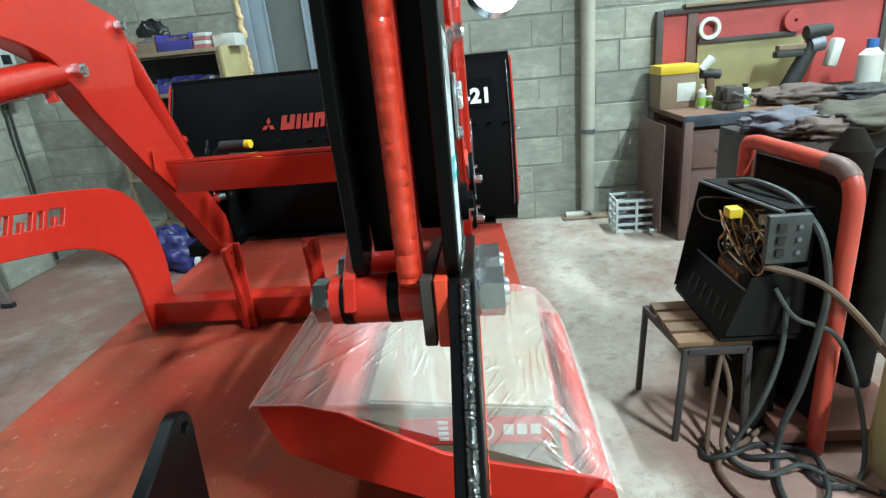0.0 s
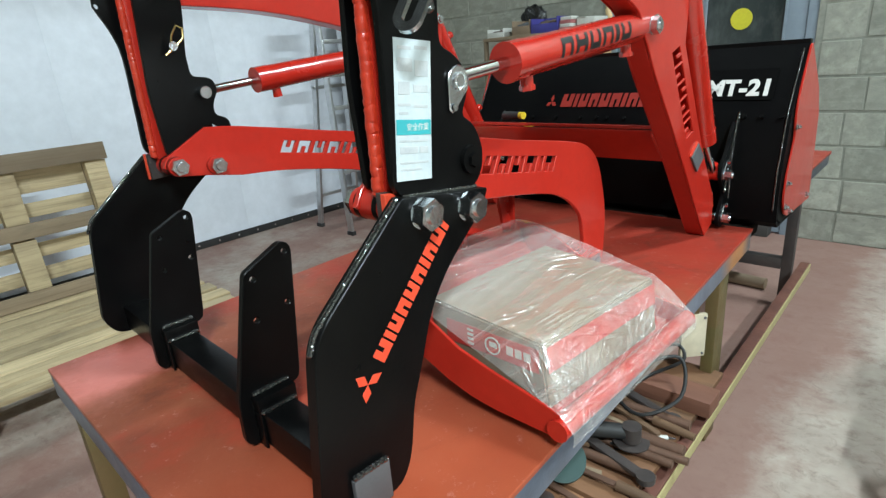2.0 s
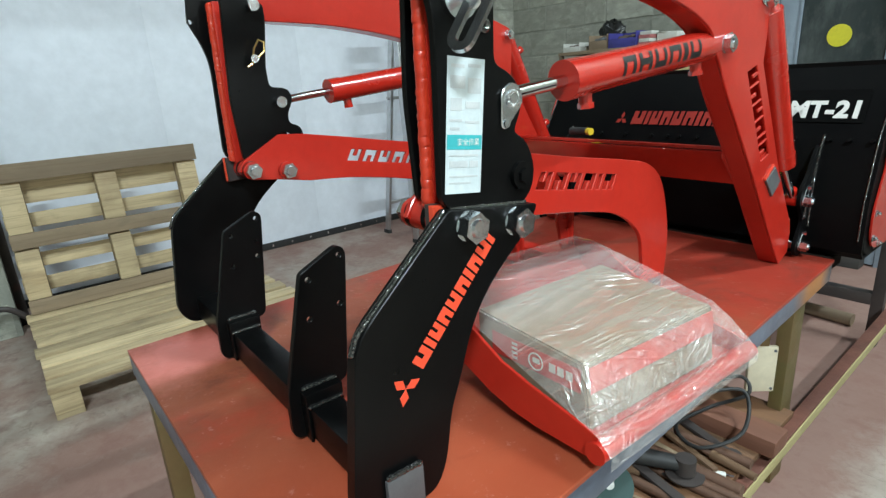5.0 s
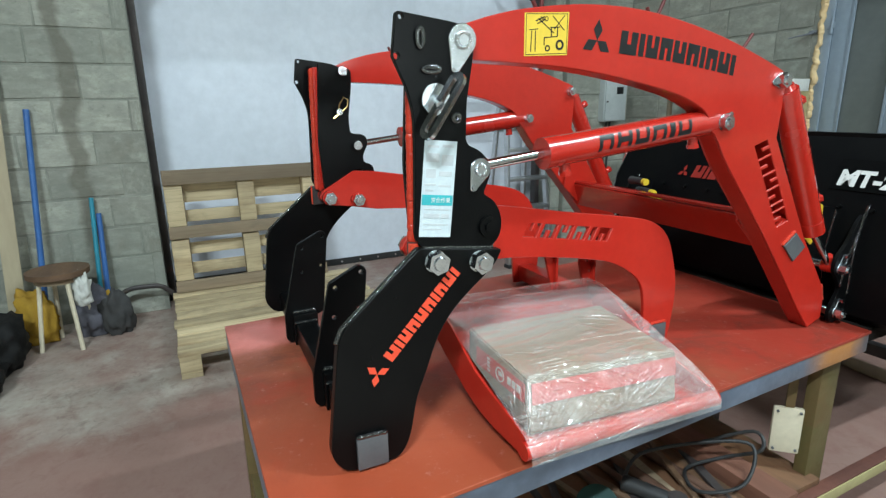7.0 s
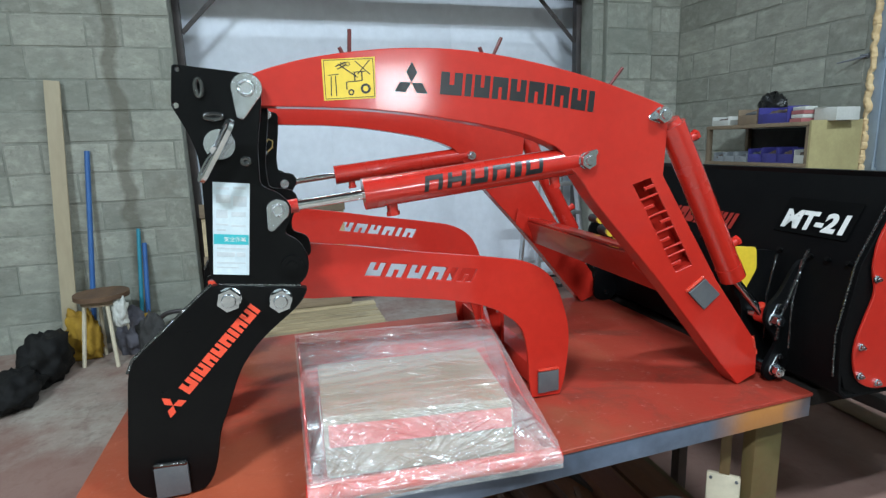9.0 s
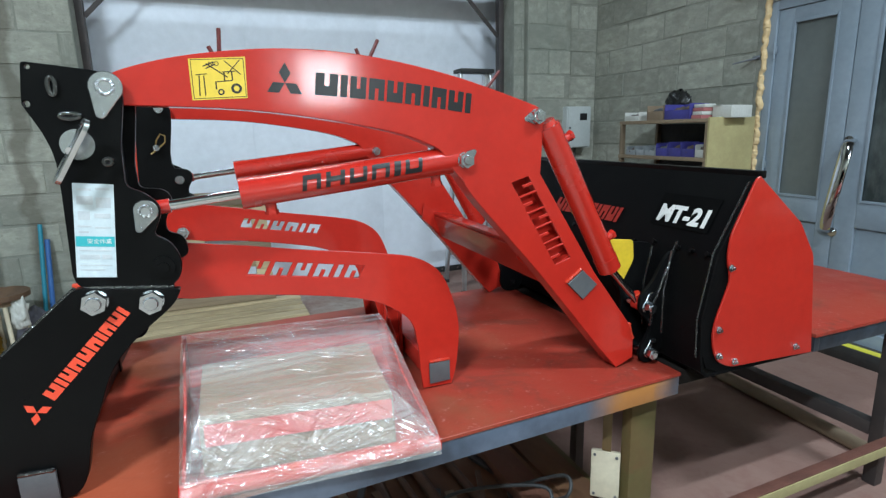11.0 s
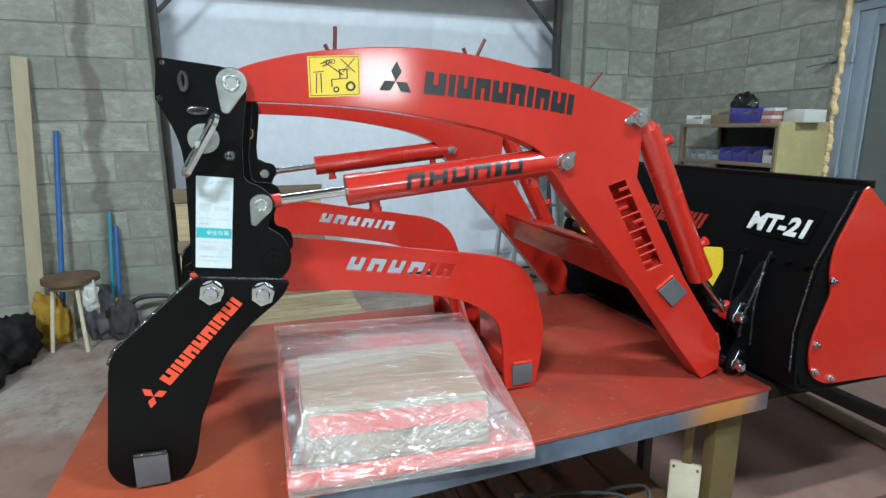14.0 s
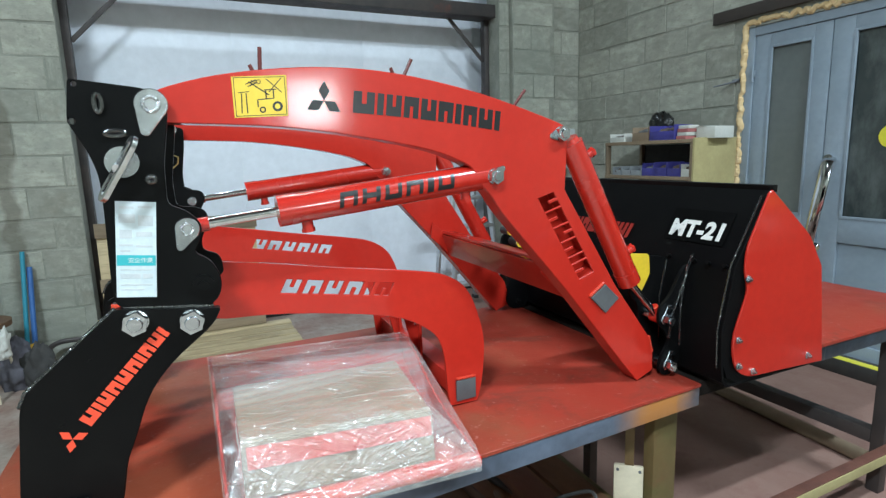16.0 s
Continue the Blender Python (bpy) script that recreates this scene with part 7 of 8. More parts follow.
def under_table():
    rng = random.Random(11)
    pile = thing("plank_shelf", (-0.3, 0.4, 0.235), "rough boards laid on the table stretchers as a shelf", "shelf")
    for k in range(12):
        y = -0.26 + k * 0.118
        part("board", boxes([((-0.77 + rng.uniform(0, 0.02), y, 0.2355), (0.088 + rng.uniform(-0.008, 0.004), y + rng.uniform(0.104, 0.114), 0.255 + rng.uniform(-0.003, 0.004)))], 0.003), WOOD_SHELF, pile)
    names = [("wrench", DARK_STEEL), ("steel_bar", DARK_STEEL), ("wood_offcut", WOOD_GREY), ("file", WOOD_DARK)]
    for k in range(14):
        nm, m = names[k % 4]
        y = 0.12 + 0.06 * k + rng.uniform(-0.02, 0.02)
        x = rng.uniform(-0.25, -0.02)
        L2, a = rng.uniform(0.10, 0.2), rng.uniform(-0.5, 0.4)
        d = Vector((math.cos(a), math.sin(a), 0)) * L2
        z = 0.267 + 0.006 * (k % 3)
        bm = beam(bmesh.new(), Vector((x, y, z)) - d, Vector((x, y, z)) + d, rng.uniform(0.015, 0.03), 0.012, 0.003)
        if nm == "wrench":
            rod(bm, Vector((x, y, z - 0.007)) + d, Vector((x, y, z + 0.008)) + d, 0.022, seg=14)
        tagged(part(nm, bm, m), "loose %s among the tools on the low shelf" % nm.replace("_", " "), "tool", "tools on the low shelf")
    already = set(scene.objects)
    g = thing("angle_grinder", (0.0, 0.55, 0.305), "dark angle grinder lying on the low shelf", "tool")
    part("body", rod(bmesh.new(), (-0.08, 0.50, 0.330), (0.035, 0.56, 0.330), 0.022, 0.019, seg=20), RUBBER, g)
    part("head", rod(bmesh.new(), (0.045, 0.565, 0.309), (0.045, 0.565, 0.349), 0.024, seg=20), DARK_STEEL, g)
    part("disc", rod(bmesh.new(), (0.045, 0.565, 0.302), (0.045, 0.565, 0.305), 0.045, seg=28), DARK_STEEL, g)
    part("cord", tube_path(bmesh.new(), spline([(-0.08, 0.50, 0.335), (-0.12, 0.6, 0.36), (-0.02, 0.72, 0.42), (0.07, 0.80, 0.44), (0.10, 0.74, 0.36), (0.03, 0.66, 0.32), (-0.06, 0.72, 0.31), (-0.02, 0.82, 0.34), (0.06, 0.86, 0.40), (0.02, 0.88, 0.43), (-0.08, 0.80, 0.36)], 6), 0.005, 8), RUBBER, g)
    for k, (x, y, a) in enumerate(((0.02, 0.30, 0.15), (0.03, 0.40, -0.1), (0.05, 0.50, 0.05), (0.04, 0.66, 0.12), (0.02, 0.78, -0.08))):
        o = thing("chisel", (x, y, 0.302), "chisel with a worn wooden handle on the shelf boards", "tool", "tools on the low shelf")
        d = Vector((math.cos(a), math.sin(a), 0))
        c = Vector((x, y, 0.316))
        part("handle", rod(bmesh.new(), c, c + d * 0.11, 0.013, 0.010, seg=14), RUST_BAR if k % 2 else WOOD_DARK, o)
        part("blade", beam(bmesh.new(), c - d * 0.16, c - d * 0.0005, 0.016, 0.006, 0.001), RUST_BAR, o)
    s = thing("green_spool", (0.05, 0.33, 0.31), "dark green round spool on the low shelf", "spool")
    face = Vector((0.30, -0.45, 0.84))
    hub = Vector((0.05, 0.33, 0.352))
    part("flange", rod(bmesh.new(), hub, hub + face * 0.008, 0.055, seg=32), TURQ_DARK, s)
    part("core", rod(bmesh.new(), hub - face * 0.030, hub - face * 0.0005, 0.034, seg=24), TURQ_DARK, s)
    part("hub_cap", rod(bmesh.new(), hub + face * 0.0082, hub + face * 0.011, 0.012, seg=18), WHITE_PL, s, "pale round hub")
    bm = bmesh.new()
    box(bm, (-0.72, 0.885, 0.301), (0.128, 0.972, 0.350), 0.006)
    tagged(part("wooden_beam", bm, WOOD_RED), "thick brown wooden beam lying on the shelf boards", "beam")
    for x0, x1, y, r, m in ((-0.5, 0.105, 0.79, 0.014, RUST_BAR), (-0.6, 0.13, 0.675, 0.017, RUST_BAR), (-0.5, 0.122, 0.625, 0.011, RUST_BAR), (-0.45, 0.11, 0.55, 0.012, RUST_BAR)):
        tagged(part("steel_bar", rod(bmesh.new(), (x0, y - 0.02, 0.302 + r), (x1, y + 0.02, 0.302 + r), r, seg=14), m), "round steel bar lying on the shelf boards", "steel bar", "tools on the low shelf")
    for y0, y1 in ((0.705, 0.735), (0.655, 0.678)):
        pg = thing("cable_plug", (0.05, y0, 0.3025), "small pale plug at the end of a cable on the shelf", "plug", "cable plugs")
        part("body", rod(bmesh.new(), (0.035, y0, 0.312), (0.075, y1, 0.312), 0.0095, 0.007, seg=14), WHITE_PL, pg)
        part("pin", rod(bmesh.new(), (0.0755, y1, 0.312), (0.092, y1 + 0.008, 0.312), 0.003, seg=8), ZINC, pg)
        part("cord", tube_path(bmesh.new(), spline([(0.0345, y0, 0.312), (0.0, y0 - 0.03, 0.318), (-0.08, y0 - 0.01, 0.309), (-0.2, y0 + 0.03, 0.309)], 6), 0.005, 8), RUBBER, pg)
    g.location += Vector((-0.03, 0.085, 0.024))
    s.location += Vector((-0.12, 0.13, 0))
    for ob in set(scene.objects) - already:
        if ob.parent is None:
            ob.location.z -= 0.045
    c = thing("socket_plate", (0.006, 1.092, 0.32), "cream rectangular plate hung by the table leg", "plate")
    turn = Matrix.Translation((0.006, 1.088, 0)) @ Matrix.Rotation(math.radians(47), 4, "Z")
    part("plate", box(bmesh.new(), (-0.040, -0.008, 0.316), (0.038, 0.008, 0.460), 0.006, turn), CREAM, c)
    for x, z in ((-0.030, 0.328), (0.028, 0.328), (-0.030, 0.448), (0.028, 0.448)):
        part("screw", rod(bmesh.new(), turn @ Vector((x, -0.008, z)), turn @ Vector((x, -0.011, z)), 0.004, seg=10), STEEL, c)
    part("hanger", box(bmesh.new(), (-0.012, -0.004, 0.4605), (0.012, 0.004, 0.637), 0.001, turn), OLIVE_LEG, c)


RUST_BAR = mat("brown_rusty_bar", (0.16, 0.085, 0.055), (0.11, 0.06, 0.04), 9, 0.6, 0.15, metal=0.3, bump=0.3)
TURQ_DARK = mat("dark_green_plastic", (0.014, 0.052, 0.046), (0.012, 0.042, 0.036), 9, 0.5, 0.15)
under_table()


# ---- work bench, welding set and small step on the far side ----
def bench():
    b = thing("workbench", (1.8, 3.1, 0), "dusty brown metal workbench with drawers", "workbench")
    part("worktop", boxes([((1.22, 2.80, 0.715), (2.95, 3.40, 0.748))], 0.004), RUST_TOP, b)
    part("front_edge", boxes([((1.22, 2.785, 0.685), (2.95, 2.799, 0.749))], 0.003), BLUE_STEEL, b)
    for x in (1.25, 1.80, 2.88):
        for y in (2.80, 3.36):
            part("leg", boxes([((x - 0.025, y - 0.02, 0), (x + 0.025, y + 0.02, 0.714))], 0.003), BROWN_METAL, b)
    part("cabinet", boxes([((1.26, 2.82, 0.06), (1.68, 3.34, 0.66))], 0.006), BROWN_METAL, b)
    part("drawer", boxes([((1.28, 2.805, 0.44), (1.66, 2.8195, 0.64))], 0.004), BROWN_METAL, b)
    part("drawer", boxes([((1.28, 2.805, 0.09), (1.66, 2.8195, 0.42))], 0.004), BROWN_METAL, b)
    part("handle", rod(bmesh.new(), (1.42, 2.795, 0.54), (1.52, 2.795, 0.54), 0.008, seg=10), STEEL, b)
    part("side_sheet", boxes([((1.128, 2.83, 0.05), (1.134, 3.34, 0.70))], 0.001), BROWN_METAL, b)
    w = thing("tool_board", (1.95, 3.42, 0.8), "faded red tool board with an olive panel above the bench", "tool board")
    part("panel", boxes([((1.28, 3.405, 0.795), (2.62, 3.43, 1.30))], 0.003), PEG_RED, w)
    part("frame_side", boxes([((1.235, 3.39, 0.795), (1.28, 3.44, 1.33))], 0.003), DARK_STEEL, w)
    part("frame_side", boxes([((2.62, 3.39, 0.795), (2.66, 3.44, 1.33))], 0.003), DARK_STEEL, w)
    part("frame_top", boxes([((1.28, 3.385, 1.30), (2.62, 3.44, 1.335))], 0.003), DARK_STEEL, w)
    part("stile", boxes([((1.43, 3.392, 0.80), (1.49, 3.404, 1.30))], 0.002), BROWN_METAL, w)
    part("olive_panel", boxes([((1.50, 3.390, 0.80), (2.16, 3.403, 1.11))], 0.002), OLIVE, w)
    part("shadow_strip", boxes([((1.50, 3.375, 1.11), (2.10, 3.404, 1.14))], 0.002), DARK_STEEL, w)
    for c, m, nm, lab in (((1.56, 3.36, 1.20), WHITE_PL, "tape_roll", "pale tape roll hung on the tool board"), ((2.08, 3.36, 1.20), PEG_RED, "sanding_disc", "dull red sanding disc hung on the tool board")):
        o = plate(ring((c[0], c[2]), 0.068, 28), 3.362, 3.404, [ring((c[0], c[2]), 0.045 if nm == "tape_roll" else 0.01, 28)], plane="y")
        tagged(part(nm, o, m), lab, "tool")
    top = 0.7485
    k = thing("cardboard_carton", (1.31, 3.25, top), "cardboard carton with yellow tape on the workbench", "box")
    part("carton", boxes([((1.20, 3.15, top), (1.42, 3.37, 0.955))], 0.004), CARD, k)
    part("lid", boxes([((1.195, 3.145, 0.9555), (1.425, 3.375, 1.008))], 0.004), YELLOW_PL, k, "yellow lid band")
    part("paper_label", boxes([((1.30, 3.1465, 0.79), (1.41, 3.1495, 0.90))], 0.001), WHITE_PL, k)
    for x, y, h, r, m, cap, lab in ((1.425, 3.08, 0.14, 0.024, LIME, WHITE_PL, "small bottle with a lime green label on the workbench"), (1.475, 3.09, 0.085, 0.022, LIME, LIME, "short lime green can on the workbench"),
                                    (1.65, 3.02, 0.13, 0.034, LIME, INK, "lime green spray can with a black cap on the workbench"), (2.38, 3.08, 0.315, 0.062, WHITE_PL, BLUE, "tall translucent plastic bottle with a blue cap on the workbench")):
        o = thing("bottle", (x, y, top), lab, "bottle")
        part("body", rod(bmesh.new(), (x, y, top), (x, y, top + h * 0.72), r, seg=24), WHITE_PL, o)
        part("sleeve", rod(bmesh.new(), (x, y, top + h * 0.10), (x, y, top + h * 0.45), r * 1.03, seg=24), m, o)
        part("shoulder", rod(bmesh.new(), (x, y, top + h * 0.72), (x, y, top + h * 0.84), r, r * 0.45, seg=24), WHITE_PL, o)
        part("cap", rod(bmesh.new(), (x, y, top + h * 0.84), (x, y, top + h), r * 0.48, seg=18), cap, o)
    w = thing("spatula", (1.66, 2.98, top), "white flat plastic spatula beside the cans", "tool")
    part("blade", beam(bmesh.new(), (1.69, 2.98, top + 0.06), (1.80, 2.97, top + 0.065), 0.04, 0.006, 0.002), WHITE_PL, w)
    part("holder", boxes([((1.71, 2.955, top), (1.76, 2.995, top + 0.056))], 0.004), DARK_STEEL, w)
    v = thing("bench_vice", (1.54, 2.98, top), "dark steel bench vice on the workbench", "vice")
    part("base", boxes([((1.47, 2.90, top), (1.60, 3.04, top + 0.045))], 0.008), DARK_STEEL, v)
    part("jaw", boxes([((1.485, 2.88, top + 0.0455), (1.585, 2.935, top + 0.13)), ((1.485, 2.965, top + 0.0455), (1.585, 3.04, top + 0.13))], 0.010), DARK_STEEL, v)
    part("screw_bar", rod(bmesh.new(), (1.53, 2.75, top + 0.085), (1.53, 2.88, top + 0.085), 0.012, seg=12), STEEL, v)
    part("tommy_bar", rod(bmesh.new(), (1.47, 2.77, top + 0.115), (1.59, 2.77, top + 0.055), 0.006, seg=10), STEEL, v)
    g = thing("glue_gun", (1.50, 3.15, top), "dark hand tool with a pale nozzle standing on the workbench", "tool")
    part("grip", beam(bmesh.new(), (1.51, 3.15, top), (1.49, 3.15, top + 0.17), 0.045, 0.05, 0.012, up=(1, 0, 0)), WOOD_DARK, g)
    part("head", rod(bmesh.new(), (1.44, 3.15, top + 0.20), (1.55, 3.15, top + 0.185), 0.032, 0.028, seg=18), RUBBER, g)
    part("nozzle", rod(bmesh.new(), (1.44, 3.148, top + 0.22), (1.50, 3.148, top + 0.285), 0.024, 0.03, seg=16), WHITE_PL, g)
    d = thing("angle_grinder", (2.08, 3.2, top), "black angle grinder standing on the workbench by the board", "tool")
    part("body", rod(bmesh.new(), (2.00, 3.22, top + 0.05), (2.115, 3.2, top + 0.33), 0.052, 0.042, seg=20), RUBBER, d)
    part("foot", boxes([((1.95, 3.17, top), (2.06, 3.27, top + 0.055))], 0.012), RUBBER, d)
    part("head", rod(bmesh.new(), (2.06, 3.2, top + 0.375), (2.20, 3.2, top + 0.385), 0.042, 0.036, seg=20), RUBBER, d)
    part("collar", rod(bmesh.new(), (2.085, 3.195, top + 0.30), (2.16, 3.195, top + 0.312), 0.047, seg=20), STEEL, d)
    part("pad", beam(bmesh.new(), (2.215, 3.19, top + 0.17), (2.245, 3.19, top + 0.33), 0.07, 0.06, 0.018, up=(1, 0, 0)), WHITE_PL, d, "pale pad")
    part("side_grip", boxes([((1.89, 3.17, top + 0.245), (2.05, 3.23, top + 0.285))], 0.010), RUBBER, d)
    part("wood_strip", boxes([((1.90, 3.175, top + 0.286), (2.06, 3.225, top + 0.318))], 0.005), WOOD_GREY, d)
    for c, sz, m, sd, lab in (((1.95, 2.98, top + 0.045), (0.21, 0.11, 0.052), CLOTH_BROWN, 31, "crumpled brown towel on the workbench"), ((2.25, 2.93, top + 0.035), (0.20, 0.10, 0.042), CLOTH_DARK, 37, "dark folded cloth on the workbench")):
        tagged(part("rag", blob(bmesh.new(), c, sz, sd, 0.5), m), lab, "rag")
    for x0, x1, z, dz, m in ((1.40, 2.3, 1.3355, 0.02, WOOD_GREY), (1.95, 2.60, 1.356, 0.025, WOOD_DARK)):
        tagged(part("batten", boxes([((x0, 3.36, z), (x1, 3.43, z + dz))], 0.003), m), "wooden batten lying on top of the tool board", "batten")


RUST_TOP = mat("brown_worn_worktop", (0.20, 0.10, 0.06), (0.15, 0.085, 0.055), 5, 0.55, 0.15, bump=0.2)
bench()


MACHINE_BLACK = mat("sooty_black_sheet", (0.006, 0.006, 0.006), (0.011, 0.010, 0.009), 9, 0.55, 0.2, bump=0.3, bscale=60, spec=0.15)


def welding_corner():
    s = thing("step_stool", (0.66, 1.16, 0), "small dark steel stool with a slatted wooden top", "stool")
    c = [(0.585, 1.30), (0.80, 1.30), (0.80, 1.02), (0.620, 1.02)]
    for x, y in c:
        part("leg", beam(bmesh.new(), (x - 0.015 if x < 0.7 else x + 0.015, y, 0.0), (x, y, 0.335), 0.018, 0.018, 0.002, up=(0, 1, 0)), DARK_STEEL, s)
    for (a, b) in zip(c, c[1:] + c[:1]):
        part("rail", beam(bmesh.new(), (*a, 0.325), (*b, 0.325), 0.018, 0.025, 0.002), DARK_STEEL, s)
    for k in range(4):
        y = 1.02 + 0.072 * k
        part("slat", boxes([((0.595, y, 0.338), (0.81, y + 0.056, 0.356))], 0.003), WOOD_DARK, s)
    # made-up housing stands in for the dark clutter behind the stool
    u = thing("power_unit", (0.87, 1.2, 0), "near-black housing added to fill the dark area behind the stool", "power unit")
    part("housing", plate([(0.845, 0.012), (0.825, 0.20), (0.850, 0.31), (0.915, 0.31), (0.915, 0.012)], 1.05, 1.37, plane="y"), DULL_BLACK, u)
    for y in (1.06, 1.33):
        part("base_rail", boxes([((0.835, y, 0.0), (0.91, y + 0.03, 0.0118))], 0.002), DARK_STEEL, u)
    for k in range(4):
        part("louvre", boxes([((0.826 - 0.003 * k % 2, 1.10 + 0.06 * k, 0.19), (0.832, 1.135 + 0.06 * k, 0.20))], 0.001), DARK_STEEL, u)
    m = thing("welding_machine", (0.80, 1.19, 0.357), "open black welding machine on the small stool, with loose wires", "welding machine")
    SIDE = [(0.705, 0.3785), (0.765, 0.749), (0.925, 0.752), (0.930, 0.3785)]
    part("end_panel", plate(SIDE, 1.375, 1.381, plane="y"), MACHINE_BLACK, m)
    part("end_panel", plate([(0.716, 0.3785), (0.778, 0.560), (0.925, 0.585), (0.930, 0.3785)], 1.000, 1.006, plane="y"), MACHINE_BLACK, m)
    part("base_pan", boxes([((0.708, 1.006, 0.3580), (0.928, 1.375, 0.372))], 0.002), MACHINE_BLACK, m)
    part("back_panel", boxes([((0.926, 1.006, 0.3725), (0.931, 1.375, 0.752))], 0.001), MACHINE_BLACK, m)
    front = part("front_panel", plate([(0.7085, 0.373), (0.7145, 0.373), (0.7845, 0.505), (0.7785, 0.507)], 1.0065, 1.3745, plane="y"), MACHINE_BLACK, m)
    for k in range(6):
        y = 1.05 + 0.05 * k
        part("louvre", beam(bmesh.new(), (0.728 - 0.004, y, 0.405), (0.752 - 0.004, y + 0.02, 0.452), 0.006, 0.004, 0.001, up=(1, 0, -0.5)), DARK_STEEL, front)
    part("lip", rod(bmesh.new(), (0.781, 1.0065, 0.509), (0.776, 1.3745, 0.507), 0.004, seg=10), STEEL, m)
    part("top_bar", rod(bmesh.new(), (0.841, 1.003, 0.748), (0.768, 1.378, 0.750), 0.005, seg=10), STEEL, m)
    part("top_panel", plate([(0.845, 1.01), (0.924, 1.01), (0.924, 1.374), (0.775, 1.374)], 0.7525, 0.756, plane="z"), MACHINE_BLACK, m)
    core = part("transformer", boxes([((0.80, 1.10, 0.3725), (0.90, 1.26, 0.54))], 0.008), DARK_STEEL, m)
    for k in range(7):
        part("winding", tube_path(bmesh.new(), [(0.795, 1.115 + 0.02 * k, 0.40), (0.792, 1.115 + 0.02 * k, 0.46), (0.796, 1.115 + 0.02 * k, 0.53)], 0.009, 8), COPPER, core)
    part("circuit_board", boxes([((0.905, 1.05, 0.56), (0.912, 1.34, 0.72))], 0.001), TURQ_DARK, m)
    for k, (y, z) in enumerate(((1.10, 0.62), (1.15, 0.68), (1.21, 0.60), (1.27, 0.66), (1.31, 0.61), (1.06, 0.69))):
        part("component", rod(bmesh.new(), (0.86, y, z), (0.904, y, z), 0.012 + 0.004 * (k % 3), seg=14), (BRASS, CREAM, INK, WOOD_GREY)[k % 4], m)
    box_c = part("control_box", boxes([((0.793, 0.975, 0.612), (0.905, 0.999, 0.748))], 0.005), HOSE, m, "grey control box with dark switches")
    for k in range(3):
        part("switch", boxes([((0.815, 0.967, 0.635 + 0.036 * k), (0.837, 0.9748, 0.657 + 0.036 * k))], 0.003), INK, box_c)
        part("terminal", rod(bmesh.new(), (0.872, 0.968, 0.645 + 0.036 * k), (0.872, 0.9748, 0.645 + 0.036 * k), 0.006, seg=10), STEEL, box_c)
    part("control_bracket", boxes([((0.83, 0.9995, 0.58), (0.86, 1.004, 0.70))], 0.001), RUBBER, m)
    part("yellow_plug", boxes([((0.745, 1.10, 0.705), (0.785, 1.145, 0.735))], 0.008), YELLOW_PL, m, "yellow connector")
    rng = random.Random(17)
    for k in range(16):
        y = rng.uniform(1.06, 1.32)
        p = [(0.87 + rng.uniform(-0.02, 0.03), y, rng.uniform(0.55, 0.7))]
        for q in range(3):
            p.append((rng.uniform(0.76, 0.86), min(max(y + rng.uniform(-0.09, 0.09), 1.02), 1.36), rng.uniform(0.53, 0.72)))
        p.append((0.87, y + rng.uniform(-0.05, 0.05), rng.uniform(0.50, 0.66)))
        part("wire", tube_path(bmesh.new(), spline(p, 6), rng.choice((0.0022, 0.003, 0.004)), 6), (CREAM, BROWN_CABLE, RUBBER, BRASS, COPPER)[k % 5], m)
    a = thing("gas_trolley", (0.98, 1.1, 0), "trolley with a worn red pipe frame and dark panels", "trolley")
    hoop = spline([(0.925, 1.40, 0.0), (0.922, 1.40, 0.5), (0.92, 1.40, 0.815), (0.925, 1.375, 0.865), (0.94, 1.25, 0.868), (0.965, 1.05, 0.862), (0.975, 0.985, 0.85), (0.98, 0.955, 0.80), (0.982, 0.95, 0.70), (0.985, 0.95, 0.4), (0.99, 0.95, 0.0)], 5)
    part("pipe_frame", tube_path(bmesh.new(), hoop, 0.024, 16), RED_PIPE, a, "worn red bent pipe frame")
    part("panel", beam(bmesh.new(), (0.945, 1.375, 0.44), (1.005, 0.985, 0.44), 0.012, 0.78, 0.002), DULL_BLACK, a)
    part("elbow_sleeve", tube_path(bmesh.new(), hoop[-26:-18], 0.0265, 16), BROWN_METAL, a, "bare brown elbow")
    part("deck", boxes([((0.89, 0.95, 0.03), (1.30, 1.42, 0.07))], 0.004), RUST, a)
    for y in (1.0, 1.38):
        part("wheel", rod(bmesh.new(), (1.30, y - 0.02, 0.075), (1.30, y + 0.02, 0.075), 0.075, seg=24), RUBBER, a)
    for x, h in ((1.12, 0.86), (1.24, 0.80)):
        bm = rod(bmesh.new(), (x, 1.2, 0.071), (x, 1.2, h), 0.055, seg=24)
        rod(bm, (x, 1.2, h), (x, 1.2, h + 0.06), 0.055, 0.02, seg=24)
        part("cylinder", bm, DULL_BLACK, a, "dark gas cylinder")
    c2 = thing("steel_cabinet", (1.3, 1.65, 0), "low dark steel cabinet behind the trolley", "cabinet")
    part("body", boxes([((1.04, 1.45, 0.0), (1.65, 1.90, 0.835))], 0.006), DARK_STEEL, c2)
    part("door", boxes([((1.06, 1.438, 0.06), (1.34, 1.4495, 0.80))], 0.004), DARK_STEEL, c2)
    part("door", boxes([((1.35, 1.438, 0.06), (1.63, 1.4495, 0.80))], 0.004), DARK_STEEL, c2)
